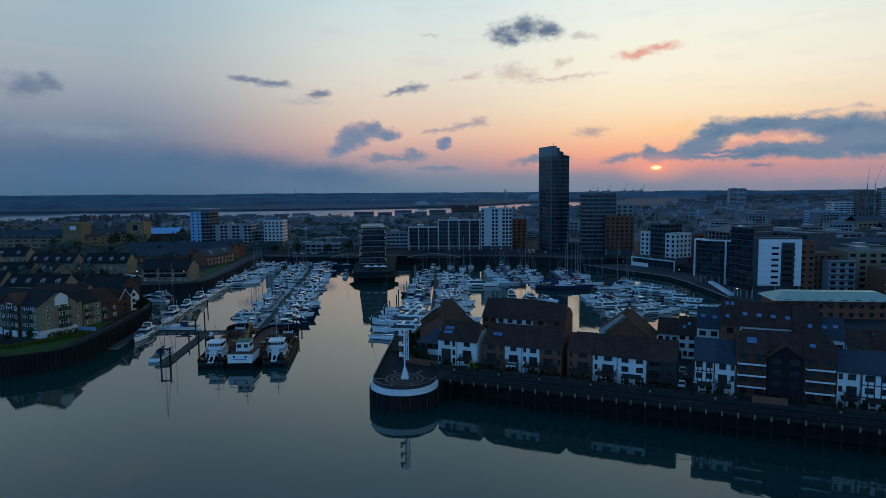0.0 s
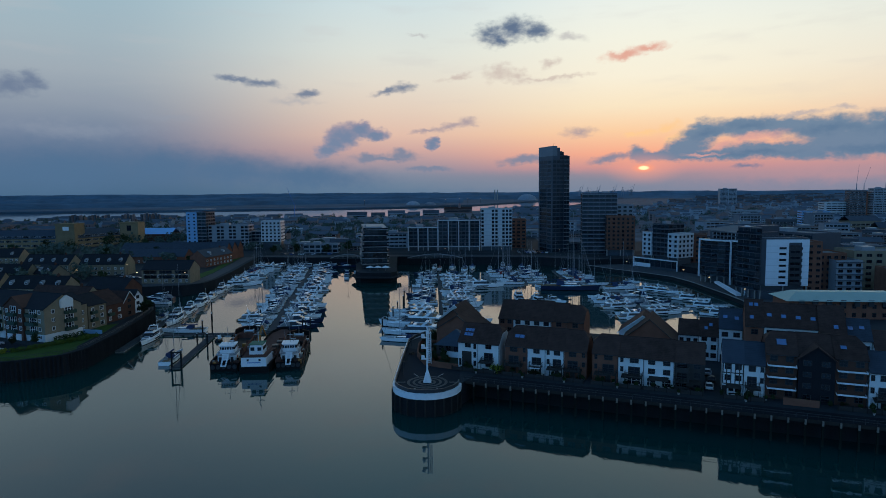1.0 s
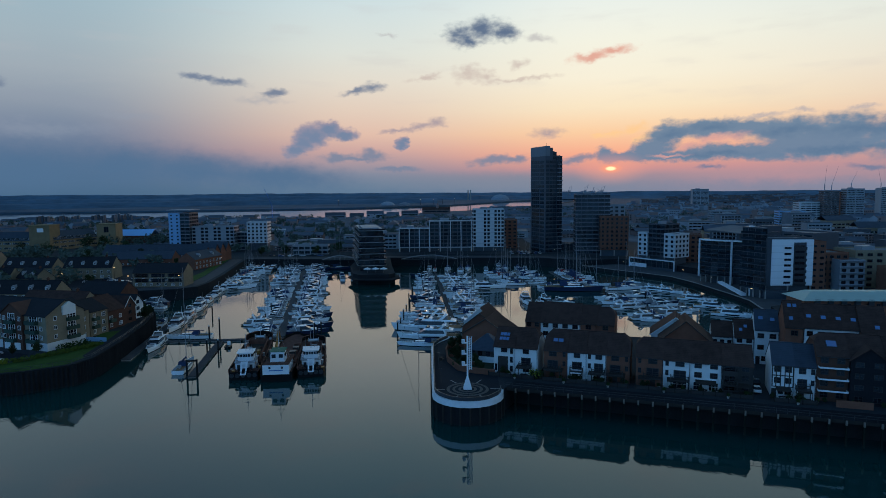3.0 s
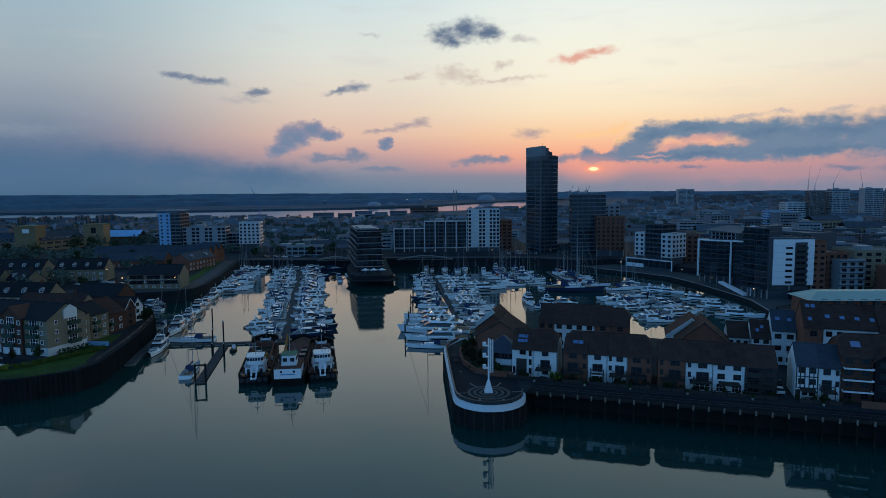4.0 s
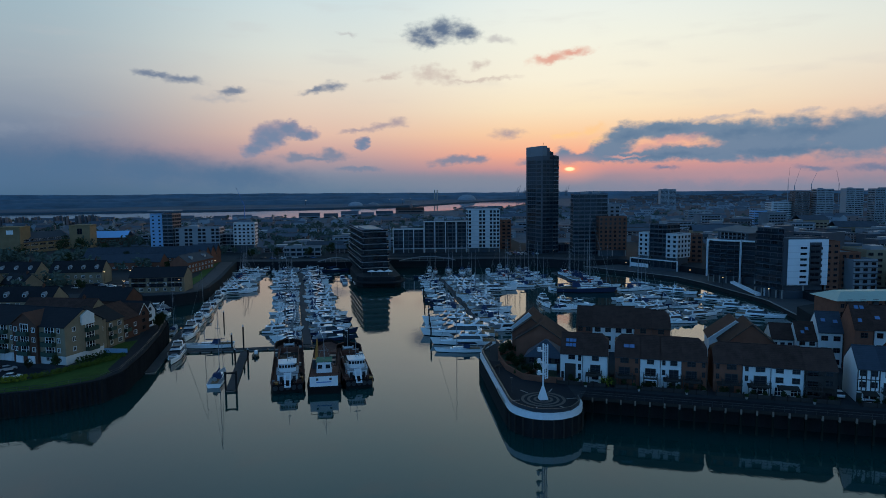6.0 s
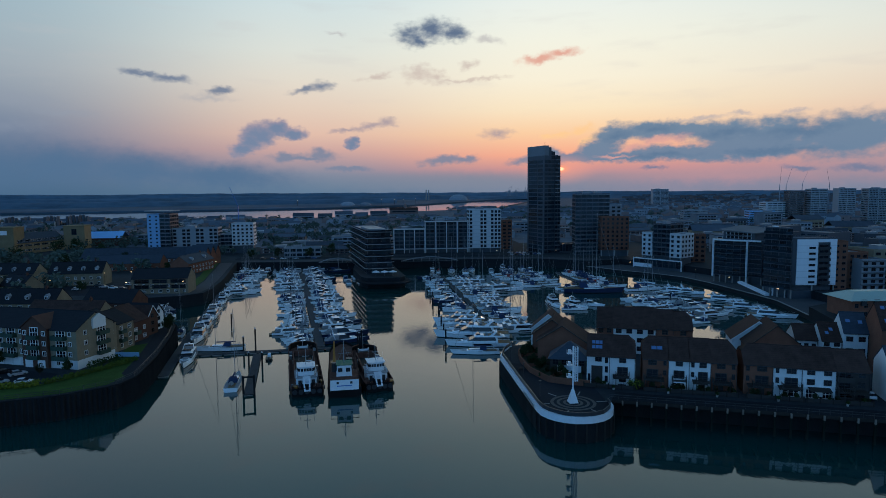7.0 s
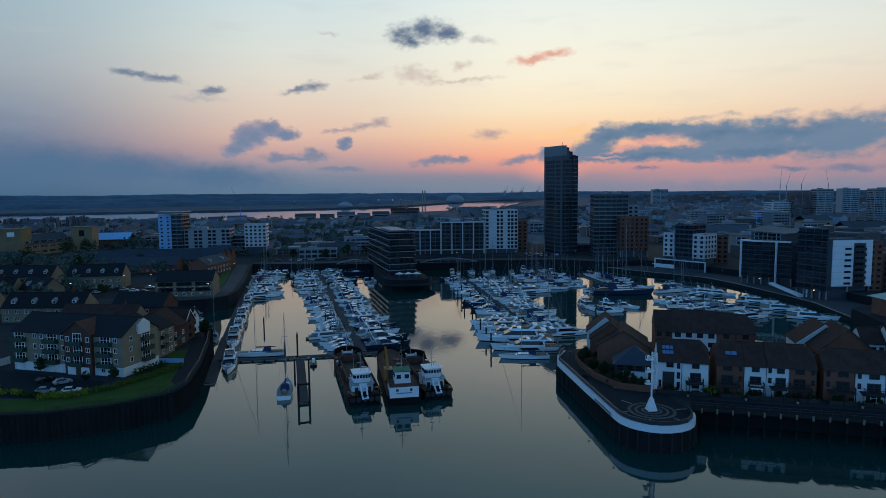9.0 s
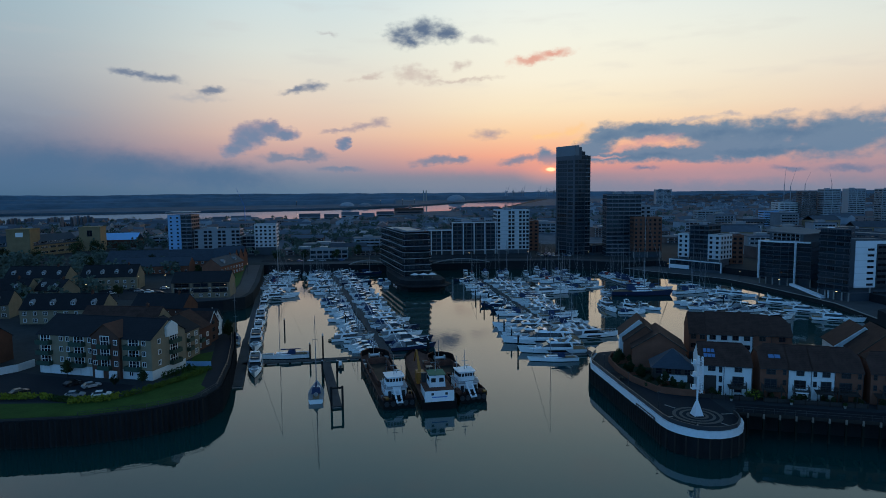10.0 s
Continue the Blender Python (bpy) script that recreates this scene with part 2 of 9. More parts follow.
def mat(name, colour, rough=0.7, metal=0.0, var=0.25, size=3.0, bump=0.15, fine=0.25, spread=0.12, ior=1.45, stripes=None, streak=0.0, spec=None):
    """Procedural surface: colour with broad blotches (size in metres) and fine grain, relief, and a random shade per object."""
    if name in MATS:
        return MATS[name]
    m = bpy.data.materials.new(name)
    m.use_nodes = True
    t = m.node_tree
    b = t.nodes["Principled BSDF"]
    b.inputs["Roughness"].default_value, b.inputs["Metallic"].default_value, b.inputs["IOR"].default_value = rough, metal, ior
    b.inputs["Specular IOR Level"].default_value = spec if spec is not None else (0.1 if rough > 0.55 else 0.5)
    co = t.nodes.new("ShaderNodeTexCoord")
    oi = t.nodes.new("ShaderNodeObjectInfo")
    big, small = t.nodes.new("ShaderNodeTexNoise"), t.nodes.new("ShaderNodeTexNoise")
    big.inputs["Scale"].default_value, big.inputs["Detail"].default_value = 1.0 / size, 4.0
    small.inputs["Scale"].default_value, small.inputs["Detail"].default_value = 1.0 / fine, 2.0
    src = co.outputs["Object"]
    if streak:
        mp = t.nodes.new("ShaderNodeMapping")
        mp.inputs["Scale"].default_value = (1, 1, streak)
        t.links.new(src, mp.inputs[0])
        src = mp.outputs[0]
    for n in (big, small):
        t.links.new(src, n.inputs["Vector"])

    def math_node(o, a, c):
        n = t.nodes.new("ShaderNodeMath")
        n.operation = o
        for i, v in enumerate((a, c)):
            if isinstance(v, (int, float)):
                n.inputs[i].default_value = v
            else:
                t.links.new(v, n.inputs[i])
        return n.outputs[0]

    v = math_node("ADD", math_node("MULTIPLY", math_node("SUBTRACT", big.outputs[0], 0.5), var * 2.2),
                  math_node("MULTIPLY", math_node("SUBTRACT", small.outputs[0], 0.5), var))
    v = math_node("ADD", v, math_node("MULTIPLY", math_node("SUBTRACT", oi.outputs["Random"], 0.5), spread * 2))
    height = small.outputs[0]
    if stripes:
        axis, pitch, depth = stripes
        sp = t.nodes.new("ShaderNodeSeparateXYZ")
        t.links.new(co.outputs["Object"], sp.inputs[0])
        w = math_node("FRACT", math_node("DIVIDE", sp.outputs[axis], pitch), 0)
        edge = math_node("LESS_THAN", w, 0.14)
        v = math_node("SUBTRACT", v, math_node("MULTIPLY", edge, depth))
        height = math_node("ADD", math_node("MULTIPLY", height, 0.3), w)
    v = math_node("ADD", v, 1.0)
    mul = t.nodes.new("ShaderNodeVectorMath")
    mul.operation = "SCALE"
    mul.inputs[0].default_value = colour
    t.links.new(v, mul.inputs["Scale"])
    t.links.new(mul.outputs[0], b.inputs["Base Color"])
    if bump:
        bp = t.nodes.new("ShaderNodeBump")
        bp.inputs["Strength"].default_value, bp.inputs["Distance"].default_value = bump, 0.05
        t.links.new(height, bp.inputs["Height"])
        t.links.new(bp.outputs[0], b.inputs["Normal"])
    if rough > 0.15 and not metal:
        t.links.new(math_node("ADD", math_node("MULTIPLY", big.outputs[0], 0.2), rough - 0.1), b.inputs["Roughness"])
    MATS[name] = m
    return m


def glow(name, colour, strength):
    m = bpy.data.materials.new(name)
    m.use_nodes = True
    b = m.node_tree.nodes["Principled BSDF"]
    b.inputs["Base Color"].default_value = (*colour, 1)
    b.inputs["Emission Color"].default_value = (*colour, 1)
    b.inputs["Emission Strength"].default_value = strength
    return m


def water_material():
    m = bpy.data.materials.new("harbour_water")
    m.use_nodes = True
    t = m.node_tree
    t.nodes.remove(t.nodes["Principled BSDF"])
    body = t.nodes.new("ShaderNodeBsdfDiffuse")
    body.inputs["Color"].default_value = (0.003, 0.042, 0.039, 1)
    co = t.nodes.new("ShaderNodeTexCoord")
    prev = None
    for scale, stretch, dist in ((1.3, 0.6, 0.005), (0.42, 0.45, 0.013), (0.035, 0.7, 0.006)):
        mp = t.nodes.new("ShaderNodeMapping")
        mp.inputs["Scale"].default_value = (scale, scale * stretch, scale)
        mp.inputs["Rotation"].default_value = (0, 0, 0.4)
        n = t.nodes.new("ShaderNodeTexNoise")
        n.inputs["Scale"].default_value, n.inputs["Detail"].default_value = 1.0, 2.0
        bp = t.nodes.new("ShaderNodeBump")
        bp.inputs["Strength"].default_value, bp.inputs["Distance"].default_value = 1.0, dist
        t.links.new(co.outputs["Object"], mp.inputs[0])
        t.links.new(mp.outputs[0], n.inputs["Vector"])
        t.links.new(n.outputs[0], bp.inputs["Height"])
        if prev:
            t.links.new(prev, bp.inputs["Normal"])
        prev = bp.outputs[0]
    gl = t.nodes.new("ShaderNodeBsdfGlossy")
    gl.inputs["Roughness"].default_value, gl.inputs["Color"].default_value = 0.03, (0.98, 0.905, 0.88, 1)
    fr = t.nodes.new("ShaderNodeFresnel")
    fr.inputs["IOR"].default_value = 1.66
    mx = t.nodes.new("ShaderNodeMixShader")
    for n in (gl, fr):
        t.links.new(prev, n.inputs["Normal"])
    t.links.new(fr.outputs[0], mx.inputs[0]), t.links.new(body.outputs[0], mx.inputs[1]), t.links.new(gl.outputs[0], mx.inputs[2])
    t.links.new(mx.outputs[0], t.nodes["Material Output"].inputs[0])
    return m


WATER = water_material()
ASPHALT = mat("asphalt", (0.020, 0.024, 0.030), 0.9, var=0.35, size=9.0, fine=0.6)
GROUND = mat("town_ground", (0.03, 0.036, 0.04), 0.9, var=0.6, size=22.0, fine=2.0)
QUAY = mat("quay_stone", (0.018, 0.021, 0.024), 0.85, var=0.4, size=4.0, streak=0.4)
PILING = mat("steel_sheet_piling", (0.017, 0.018, 0.019), 0.75, var=0.6, size=2.5, streak=0.25)
PAVING = mat("brick_paving", (0.072, 0.076, 0.08), 0.85, var=0.3, size=5.0, fine=0.4)
DECKING = mat("weathered_decking", (0.058, 0.064, 0.070), 0.8, var=0.4, size=3.0, stripes=(0, 0.16, 0.35))
PIER_DECK = mat("dark_pier_decking", (0.019, 0.022, 0.026), 0.85, var=0.5, size=3.0, stripes=(0, 0.16, 0.35))
TIMBER = mat("dark_timber", (0.035, 0.03, 0.026), 0.75, var=0.35, size=1.5, streak=0.3)
CONCRETE = mat("concrete", (0.30, 0.29, 0.27), 0.8, var=0.3, size=3.0, streak=0.4)
PILE_CONCRETE = mat("weathered_pile_concrete", (0.19, 0.155, 0.125), 0.85, var=0.4, size=0.8, streak=0.4)
WEED = mat("weed_covered_pile", (0.014, 0.017, 0.013), 0.85, var=0.4, size=0.6)
MAST = mat("grey_alloy_mast", (0.26, 0.27, 0.28), 0.5, var=0.15, size=0.8)
GRASS = mat("grass", (0.042, 0.084, 0.018), 0.95, var=0.5, size=5.0, fine=0.5, bump=0.6)
HEDGE = mat("hedge_leaves", (0.022, 0.045, 0.013), 0.9, var=0.6, size=0.8, fine=0.2, bump=0.8)
HEDGE_GOLD = mat("golden_hedge_leaves", (0.17, 0.20, 0.025), 0.9, var=0.5, size=0.8, fine=0.2, bump=0.8)
LEAF = mat("dark_leaves", (0.03, 0.048, 0.02), 0.9, var=0.6, size=0.9, fine=0.2, bump=0.5)
BARK = mat("bark", (0.06, 0.05, 0.04), 0.9, var=0.4, size=0.5)
BRICK_RED = mat("red_brick", (0.20, 0.085, 0.056), 0.85, var=0.3, size=2.5, fine=0.3, stripes=(2, 0.3, 0.12))
BRICK_BUFF = mat("buff_brick", (0.235, 0.19, 0.13), 0.85, var=0.25, size=2.5, fine=0.3, stripes=(2, 0.3, 0.10))
BRICK_DARK = mat("dark_brick", (0.10, 0.05, 0.036), 0.85, var=0.3, size=2.5, fine=0.3)
BRICK_YELLOW = mat("yellow_brick", (0.24, 0.175, 0.10), 0.85, var=0.25, size=4.0, fine=0.5)
RENDER_WHITE = mat("white_render", (0.68, 0.69, 0.68), 0.8, var=0.16, size=2.5, streak=0.35, spread=0.05)
CLADDING_WHITE = mat("white_cladding_panel", (0.74, 0.76, 0.78), 0.55, var=0.06, size=4.0, stripes=(2, 2.9, 0.12), spread=0.03)
CLADDING_PALE = mat("pale_grey_cladding_panel", (0.52, 0.53, 0.54), 0.55, var=0.12, size=3.0, stripes=(2, 2.85, 0.2), spread=0.05)
CLADDING_GREY = mat("grey_cladding_panel", (0.24, 0.26, 0.28), 0.55, var=0.12, size=4.0, spread=0.06)
CLADDING_DARK = mat("dark_cladding_panel", (0.048, 0.062, 0.078), 0.4, var=0.2, size=4.0)
CLADDING_BLUE = mat("pale_blue_cladding_panel", (0.20, 0.38, 0.58), 0.5, var=0.1, size=4.0)
ROOF_BROWN = mat("brown_roof_tile", (0.066, 0.038, 0.031), 0.85, var=0.5, size=1.8, fine=0.3, stripes=(2, 0.32, 0.22))
ROOF_SLATE = mat("blue_slate_roof", (0.048, 0.062, 0.08), 0.6, var=0.25, size=1.8, fine=0.3, stripes=(2, 0.32, 0.2))
ROOF_DARK = mat("dark_roof_tile", (0.022, 0.024, 0.028), 0.8, var=0.3, size=1.8, fine=0.3, stripes=(2, 0.32, 0.2))
ROOF_GREEN = mat("pale_green_metal_roof", (0.29, 0.38, 0.33), 0.45, var=0.12, size=4.0, stripes=(0, 0.6, 0.15))
ROOF_BLUE = mat("blue_metal_roof", (0.16, 0.42, 0.72), 0.4, var=0.1, size=5.0)
ROOF_FLAT = mat("flat_roof_felt", (0.15, 0.16, 0.17), 0.8, var=0.3, size=5.0)
FRAME_DARK = mat("dark_stained_wood", (0.03, 0.026, 0.024), 0.5, var=0.2, size=1.0)
FRAME_WHITE = mat("white_painted_frame", (0.75, 0.75, 0.74), 0.45, var=0.06, size=1.0, spread=0.04)
METAL_WHITE = mat("white_painted_steel", (0.74, 0.76, 0.78), 0.4, var=0.1, size=0.8, spread=0.04)
METAL_GREY = mat("galvanised_steel", (0.42, 0.44, 0.46), 0.4, 0.6, var=0.15, size=0.8)
METAL_DARK = mat("dark_painted_metal", (0.03, 0.032, 0.036), 0.45, var=0.2, size=0.8)
GLASS = mat("window_glass", (0.009, 0.014, 0.020), 0.04, var=0.1, size=2.0, bump=0.02, spread=0.4, ior=1.5)
GLASS_TOWER = mat("blue_tinted_glass", (0.012, 0.026, 0.036), 0.06, var=0.3, size=2.0, bump=0.02, spread=0.6, ior=1.42)
# skylight panes: blue base colour stands in for the sky they reflect
GLASS_SKY = mat("sky_tinted_skylight_glass", (0.10, 0.20, 0.38), 0.03, var=0.1, size=2.0, bump=0.0, ior=2.2)
GELCOAT = mat("white_gelcoat", (0.86, 0.87, 0.88), 0.25, var=0.05, size=2.0, bump=0.03, spread=0.06)
GEL_NAVY = mat("navy_gelcoat", (0.014, 0.024, 0.06), 0.2, var=0.1, size=2.0, bump=0.03)
TEAK = mat("teak_deck", (0.22, 0.15, 0.09), 0.7, var=0.25, size=1.0, stripes=(1, 0.12, 0.3))
CANVAS_BLUE = mat("blue_canvas", (0.03, 0.05, 0.11), 0.85, var=0.2, size=0.8)
CANVAS_GREY = mat("grey_canvas", (0.22, 0.23, 0.24), 0.85, var=0.2, size=0.8)
CANVAS_RED = mat("red_canvas", (0.28, 0.04, 0.035), 0.85, var=0.2, size=0.8)
DECK_GREY = mat("grey_non_slip_deck", (0.26, 0.27, 0.28), 0.7, var=0.2, size=0.8)
# town walls and roofs: aerial haze mixed into these colours, greyer and bluer
TOWN_GREY = mat("hazed_grey_wall", (0.22, 0.25, 0.28), 0.7, var=0.3, size=6.0, spread=0.3)
TOWN_BRICK = mat("hazed_brick_wall", (0.19, 0.14, 0.13), 0.85, var=0.3, size=6.0, spread=0.3)
TOWN_PALE = mat("hazed_white_wall", (0.25, 0.28, 0.3), 0.7, var=0.2, size=6.0, spread=0.2)
TOWN_ROOF = mat("hazed_town_roof", (0.085, 0.1, 0.12), 0.8, var=0.4, size=6.0, spread=0.3)
FAR_ROOF = mat("hazed_slate_roof", (0.075, 0.09, 0.11), 0.85, var=0.3, size=6.0, spread=0.35)
# leaves of the town trees, lightened and greyed in colour to imitate haze
FAR_LEAF = mat("hazed_leaves", (0.07, 0.1, 0.085), 0.9, var=0.6, size=2.0, bump=0.5)
ANTIFOUL = mat("dark_antifouling", (0.02, 0.025, 0.035), 0.7, var=0.2, size=0.8)
HULL_BLACK = mat("black_steel_hull", (0.012, 0.011, 0.011), 0.6, var=0.5, size=2.0, streak=0.3)
RUST = mat("rusty_steel", (0.125, 0.06, 0.045), 0.85, var=0.6, size=1.2, fine=0.2, streak=0.5)
MACHINE_YELLOW = mat("yellow_machine_paint", (0.32, 0.13, 0.02), 0.5, var=0.25, size=1.0)
ORANGE = mat("orange_paint", (0.55, 0.12, 0.03), 0.5, var=0.2, size=1.0)
SKIN_BLUE = mat("blue_paint", (0.06, 0.16, 0.42), 0.4, var=0.15, size=1.0)
# hills and far shore: blue of the distance haze put into the base colour
HILL = mat("hazed_far_woodland", (0.06, 0.12, 0.175), 0.95, var=0.6, size=160.0, fine=30.0, bump=0.0)
FAR_FIELD = mat("hazed_far_fields", (0.06, 0.1, 0.135), 0.95, var=0.6, size=240.0, fine=50.0, bump=0.0)
CAR_PAINTS = [mat("silver_car_paint", (0.45, 0.46, 0.48), 0.3, 0.4), mat("black_car_paint", (0.02, 0.02, 0.022), 0.25), mat("blue_car_paint", (0.05, 0.1, 0.24), 0.3), mat("white_car_paint", (0.7, 0.7, 0.7), 0.3)]
LAMP_WARM = glow("warm_lamp", (1.0, 0.62, 0.30), 3.0)

# ---- building helpers ----


def mesh_of(bm, mats, name="part"):
    me = bpy.data.meshes.new(name)
    bm.normal_update()
    bm.to_mesh(me)
    bm.free()
    for m in mats if isinstance(mats, (list, tuple)) else [mats]:
        me.materials.append(m)
    return me


def part(name, bm, material, parent, label=""):
    """Links a bmesh as one mesh object under a thing or part."""
    ob = new(name, mesh_of(bm, material, name))
    ob.parent = parent
    return tagged(ob, label)


def thing(name, m, label, category, group="", kind=""):
    """An Empty at the base of a thing, at the pose m."""
    ob = new(name)
    ob.matrix_basis = m
    ob.empty_display_size = 0.2
    return tagged(ob, label, category, group, kind)


def solid(name, bm, material, label, category="", group="", kind="", m=None):
    ob = new(name, mesh_of(bm, material, name))
    if m is not None:
        ob.matrix_basis = m
    return tagged(ob, label, category, group, kind)


def piece(name, me, parent, x, y, z, sx=1, sy=1, sz=1, rz=0.0):
    """An object of its own on a shared mesh, under a thing."""
    ob = new(name, me)
    ob.parent = parent
    ob.location, ob.scale, ob.rotation_euler = (x, y, z), (sx, sy, sz), (0, 0, radians(rz))
    return ob


def quad(bm, pts, mi=0):
    f = bm.faces.new([bm.verts.new(p) for p in pts])
    f.material_index = mi
    return f


def box(bm, x0, x1, y0, y1, z0, z1, mi=0):
    return hexa(bm, [(x0, y0), (x1, y0), (x1, y1), (x0, y1)], z0, [(x0, y0), (x1, y0), (x1, y1), (x0, y1)], z1, mi)


def hexa(bm, low, z0, high, z1, mi=0):
    """A block between two outlines of the same number of corners; z may be one height or one for each corner."""
    n = len(low)
    za = [z0] * n if isinstance(z0, (int, float)) else z0
    zb = [z1] * n if isinstance(z1, (int, float)) else z1
    a = [bm.verts.new((p[0], p[1], z)) for p, z in zip(low, za)]
    b = [bm.verts.new((p[0], p[1], z)) for p, z in zip(high, zb)]
    fs = [bm.faces.new(a[::-1]), bm.faces.new(b)]
    for i in range(n):
        j = (i + 1) % n
        fs.append(bm.faces.new((a[i], a[j], b[j], b[i])))
    for f in fs:
        f.material_index = mi
    return fs


def rod(bm, a, b, r, sides=6, r2=None, mi=0):
    a, b = Vector(a), Vector(b)
    q = (b - a).to_track_quat("Z", "Y")
    r2 = r if r2 is None else r2
    lo, hi = [], []
    for i in range(sides):
        t = 2 * math.pi * i / sides
        d = Vector((math.cos(t), math.sin(t), 0))
        lo.append(bm.verts.new(a + q @ (d * r)))
        hi.append(bm.verts.new(b + q @ (d * r2)))
    fs = [bm.faces.new(lo[::-1]), bm.faces.new(hi)]
    for i in range(sides):
        j = (i + 1) % sides
        fs.append(bm.faces.new((lo[i], lo[j], hi[j], hi[i])))
    for f in fs:
        f.material_index = mi


def tube(bm, pts, r, sides=5):
    """One bent bar through points."""
    pts = [Vector(p) for p in pts]
    rings = []
    for i, p in enumerate(pts):
        d = pts[min(i + 1, len(pts) - 1)] - pts[max(i - 1, 0)]
        q = d.to_track_quat("Z", "Y")
        rings.append([p + q @ Vector((r * math.cos(2 * math.pi * k / sides), r * math.sin(2 * math.pi * k / sides), 0)) for k in range(sides)])
    vs = loft(bm, rings, smooth=True)
    bm.faces.new(vs[0][::-1]), bm.faces.new(vs[-1])


def loft(bm, rings, mi=0, close=True, smooth=False):
    vs = [[bm.verts.new(p) for p in r] for r in rings]
    n = len(rings[0])
    for a, b in zip(vs, vs[1:]):
        for i in range(n if close else n - 1):
            j = (i + 1) % n
            f = bm.faces.new((a[i], a[j], b[j], b[i]))
            f.material_index, f.smooth = mi, smooth
    return vs


def area_of(outline):
    return sum(a[0] * b[1] - b[0] * a[1] for a, b in zip(outline, outline[1:] + outline[:1])) / 2


def slab(bm, outline, z0, z1, mi=0):
    if area_of(outline) < 0:
        outline = outline[::-1]
    return hexa(bm, outline, z0, outline, z1, mi)


def bevelled(bm, width, segments=1):
    bmesh.ops.bevel(bm, geom=bm.edges[:], offset=width, segments=segments, affect="EDGES", clamp_overlap=True)
    return bm


# shared window meshes: 1 wide, 1 high, origin at the bottom middle, facing -y
def window_mesh(frame_mat, glass_mat, bars=1, cross=0, rim=0.07, depth=0.08):
    """One joined shape: a frame with bars, and panes sunk into it."""
    nx, nz = bars + 1, cross + 1
    xs, zs = [-0.5], [0.0]
    for i in range(nx):
        a, b = -0.5 + i / nx, -0.5 + (i + 1) / nx
        xs += [a + (rim if i == 0 else rim / 3), b - (rim if i == nx - 1 else rim / 3)]
    for i in range(nz):
        a, b = i / nz, (i + 1) / nz
        zs += [a + (rim if i == 0 else rim / 3), b - (rim if i == nz - 1 else rim / 3)]
    xs.append(0.5), zs.append(1.0)
    bm = bmesh.new()
    g = [[bm.verts.new((x, -depth, z)) for x in xs] for z in zs]
    for r in range(len(zs) - 1):
        for c in range(len(xs) - 1):
            q = [g[r][c], g[r][c + 1], g[r + 1][c + 1], g[r + 1][c]]
            if r % 2 and c % 2:
                p = [bm.verts.new((v.co.x, -depth * 0.3, v.co.z)) for v in q]
                bm.faces.new(p).material_index = 1
                for k in range(4):
                    bm.faces.new((q[k], q[(k + 1) % 4], p[(k + 1) % 4], p[k]))
            else:
                bm.faces.new(q)
    edge = [g[0][c] for c in range(len(xs))] + [g[r][-1] for r in range(1, len(zs))] + [g[-1][c] for c in range(len(xs) - 2, -1, -1)] + [g[r][0] for r in range(len(zs) - 2, 0, -1)]
    back = [bm.verts.new((v.co.x, 0.0, v.co.z)) for v in edge]
    for k in range(len(edge)):
        n = (k + 1) % len(edge)
        bm.faces.new((edge[k], back[k], back[n], edge[n]))
    return mesh_of(bm, [frame_mat, glass_mat], "window")


WIN_DARK = window_mesh(FRAME_DARK, GLASS, 1, 1)
WIN_WHITE = window_mesh(FRAME_WHITE, GLASS, 1, 0, rim=0.1)
WIN_WHITE2 = window_mesh(FRAME_WHITE, GLASS, 2, 1, rim=0.06)
WIN_PLAIN = window_mesh(METAL_DARK, GLASS, 1, 0, rim=0.05)
WIN_STRIP = window_mesh(METAL_GREY, GLASS, 5, 0, rim=0.03)
WIN_TALL = window_mesh(METAL_DARK, GLASS_TOWER, 3, 1, rim=0.03)


def balcony_mesh(w, d, h, mat_deck, mat_rail, t=0.07):
    """A tray: floor and three low fronts in one shape. Hangs on the wall at y = 0, towards -y; origin in the middle of the floor's edge."""
    bm = bmesh.new()
    o = [(-w / 2, 0), (-w / 2, -d), (w / 2, -d), (w / 2, 0)]
    n = [(-w / 2 + t, 0), (-w / 2 + t, -d + t), (w / 2 - t, -d + t), (w / 2 - t, 0)]
    a, b = [bm.verts.new((*p, -0.18)) for p in o], [bm.verts.new((*p, h)) for p in o]
    c, e = [bm.verts.new((*p, h)) for p in n], [bm.verts.new((*p, 0.0)) for p in n]
    for i in range(3):
        for f in ((a[i], a[i + 1], b[i + 1], b[i]), (b[i], b[i + 1], c[i + 1], c[i]), (c[i], c[i + 1], e[i + 1], e[i])):
            bm.faces.new(f).material_index = 1
    bm.faces.new(e), bm.faces.new(a[::-1])
    bmesh.ops.recalc_face_normals(bm, faces=bm.faces[:])
    return mesh_of(bm, [mat_deck, mat_rail], "balcony")


def leaf_clump(bm, rnd, c, r, n, size):
    for _ in range(n):
        d = Vector((rnd.gauss(0, 1), rnd.gauss(0, 1), rnd.gauss(0, 0.8)))
        d = d.normalized() * r * rnd.uniform(0.35, 1.0) ** 0.6
        p = Vector(c) + d
        t = Vector((rnd.uniform(-1, 1), rnd.uniform(-1, 1), rnd.uniform(-1, 1))).normalized() * size
        s = t.orthogonal().normalized() * size * rnd.uniform(0.5, 0.9)
        bm.faces.new([bm.verts.new(p - t), bm.verts.new(p + s), bm.verts.new(p + t), bm.verts.new(p - s)])

# ---- water and ground ----
QZ, LZ, TIDE = 4.8, 1.2, -0.6
bm = bmesh.new()
quad(bm, [(-4600, -900, TIDE), (4600, -900, TIDE), (4600, 4900, TIDE), (-4600, 4900, TIDE)])
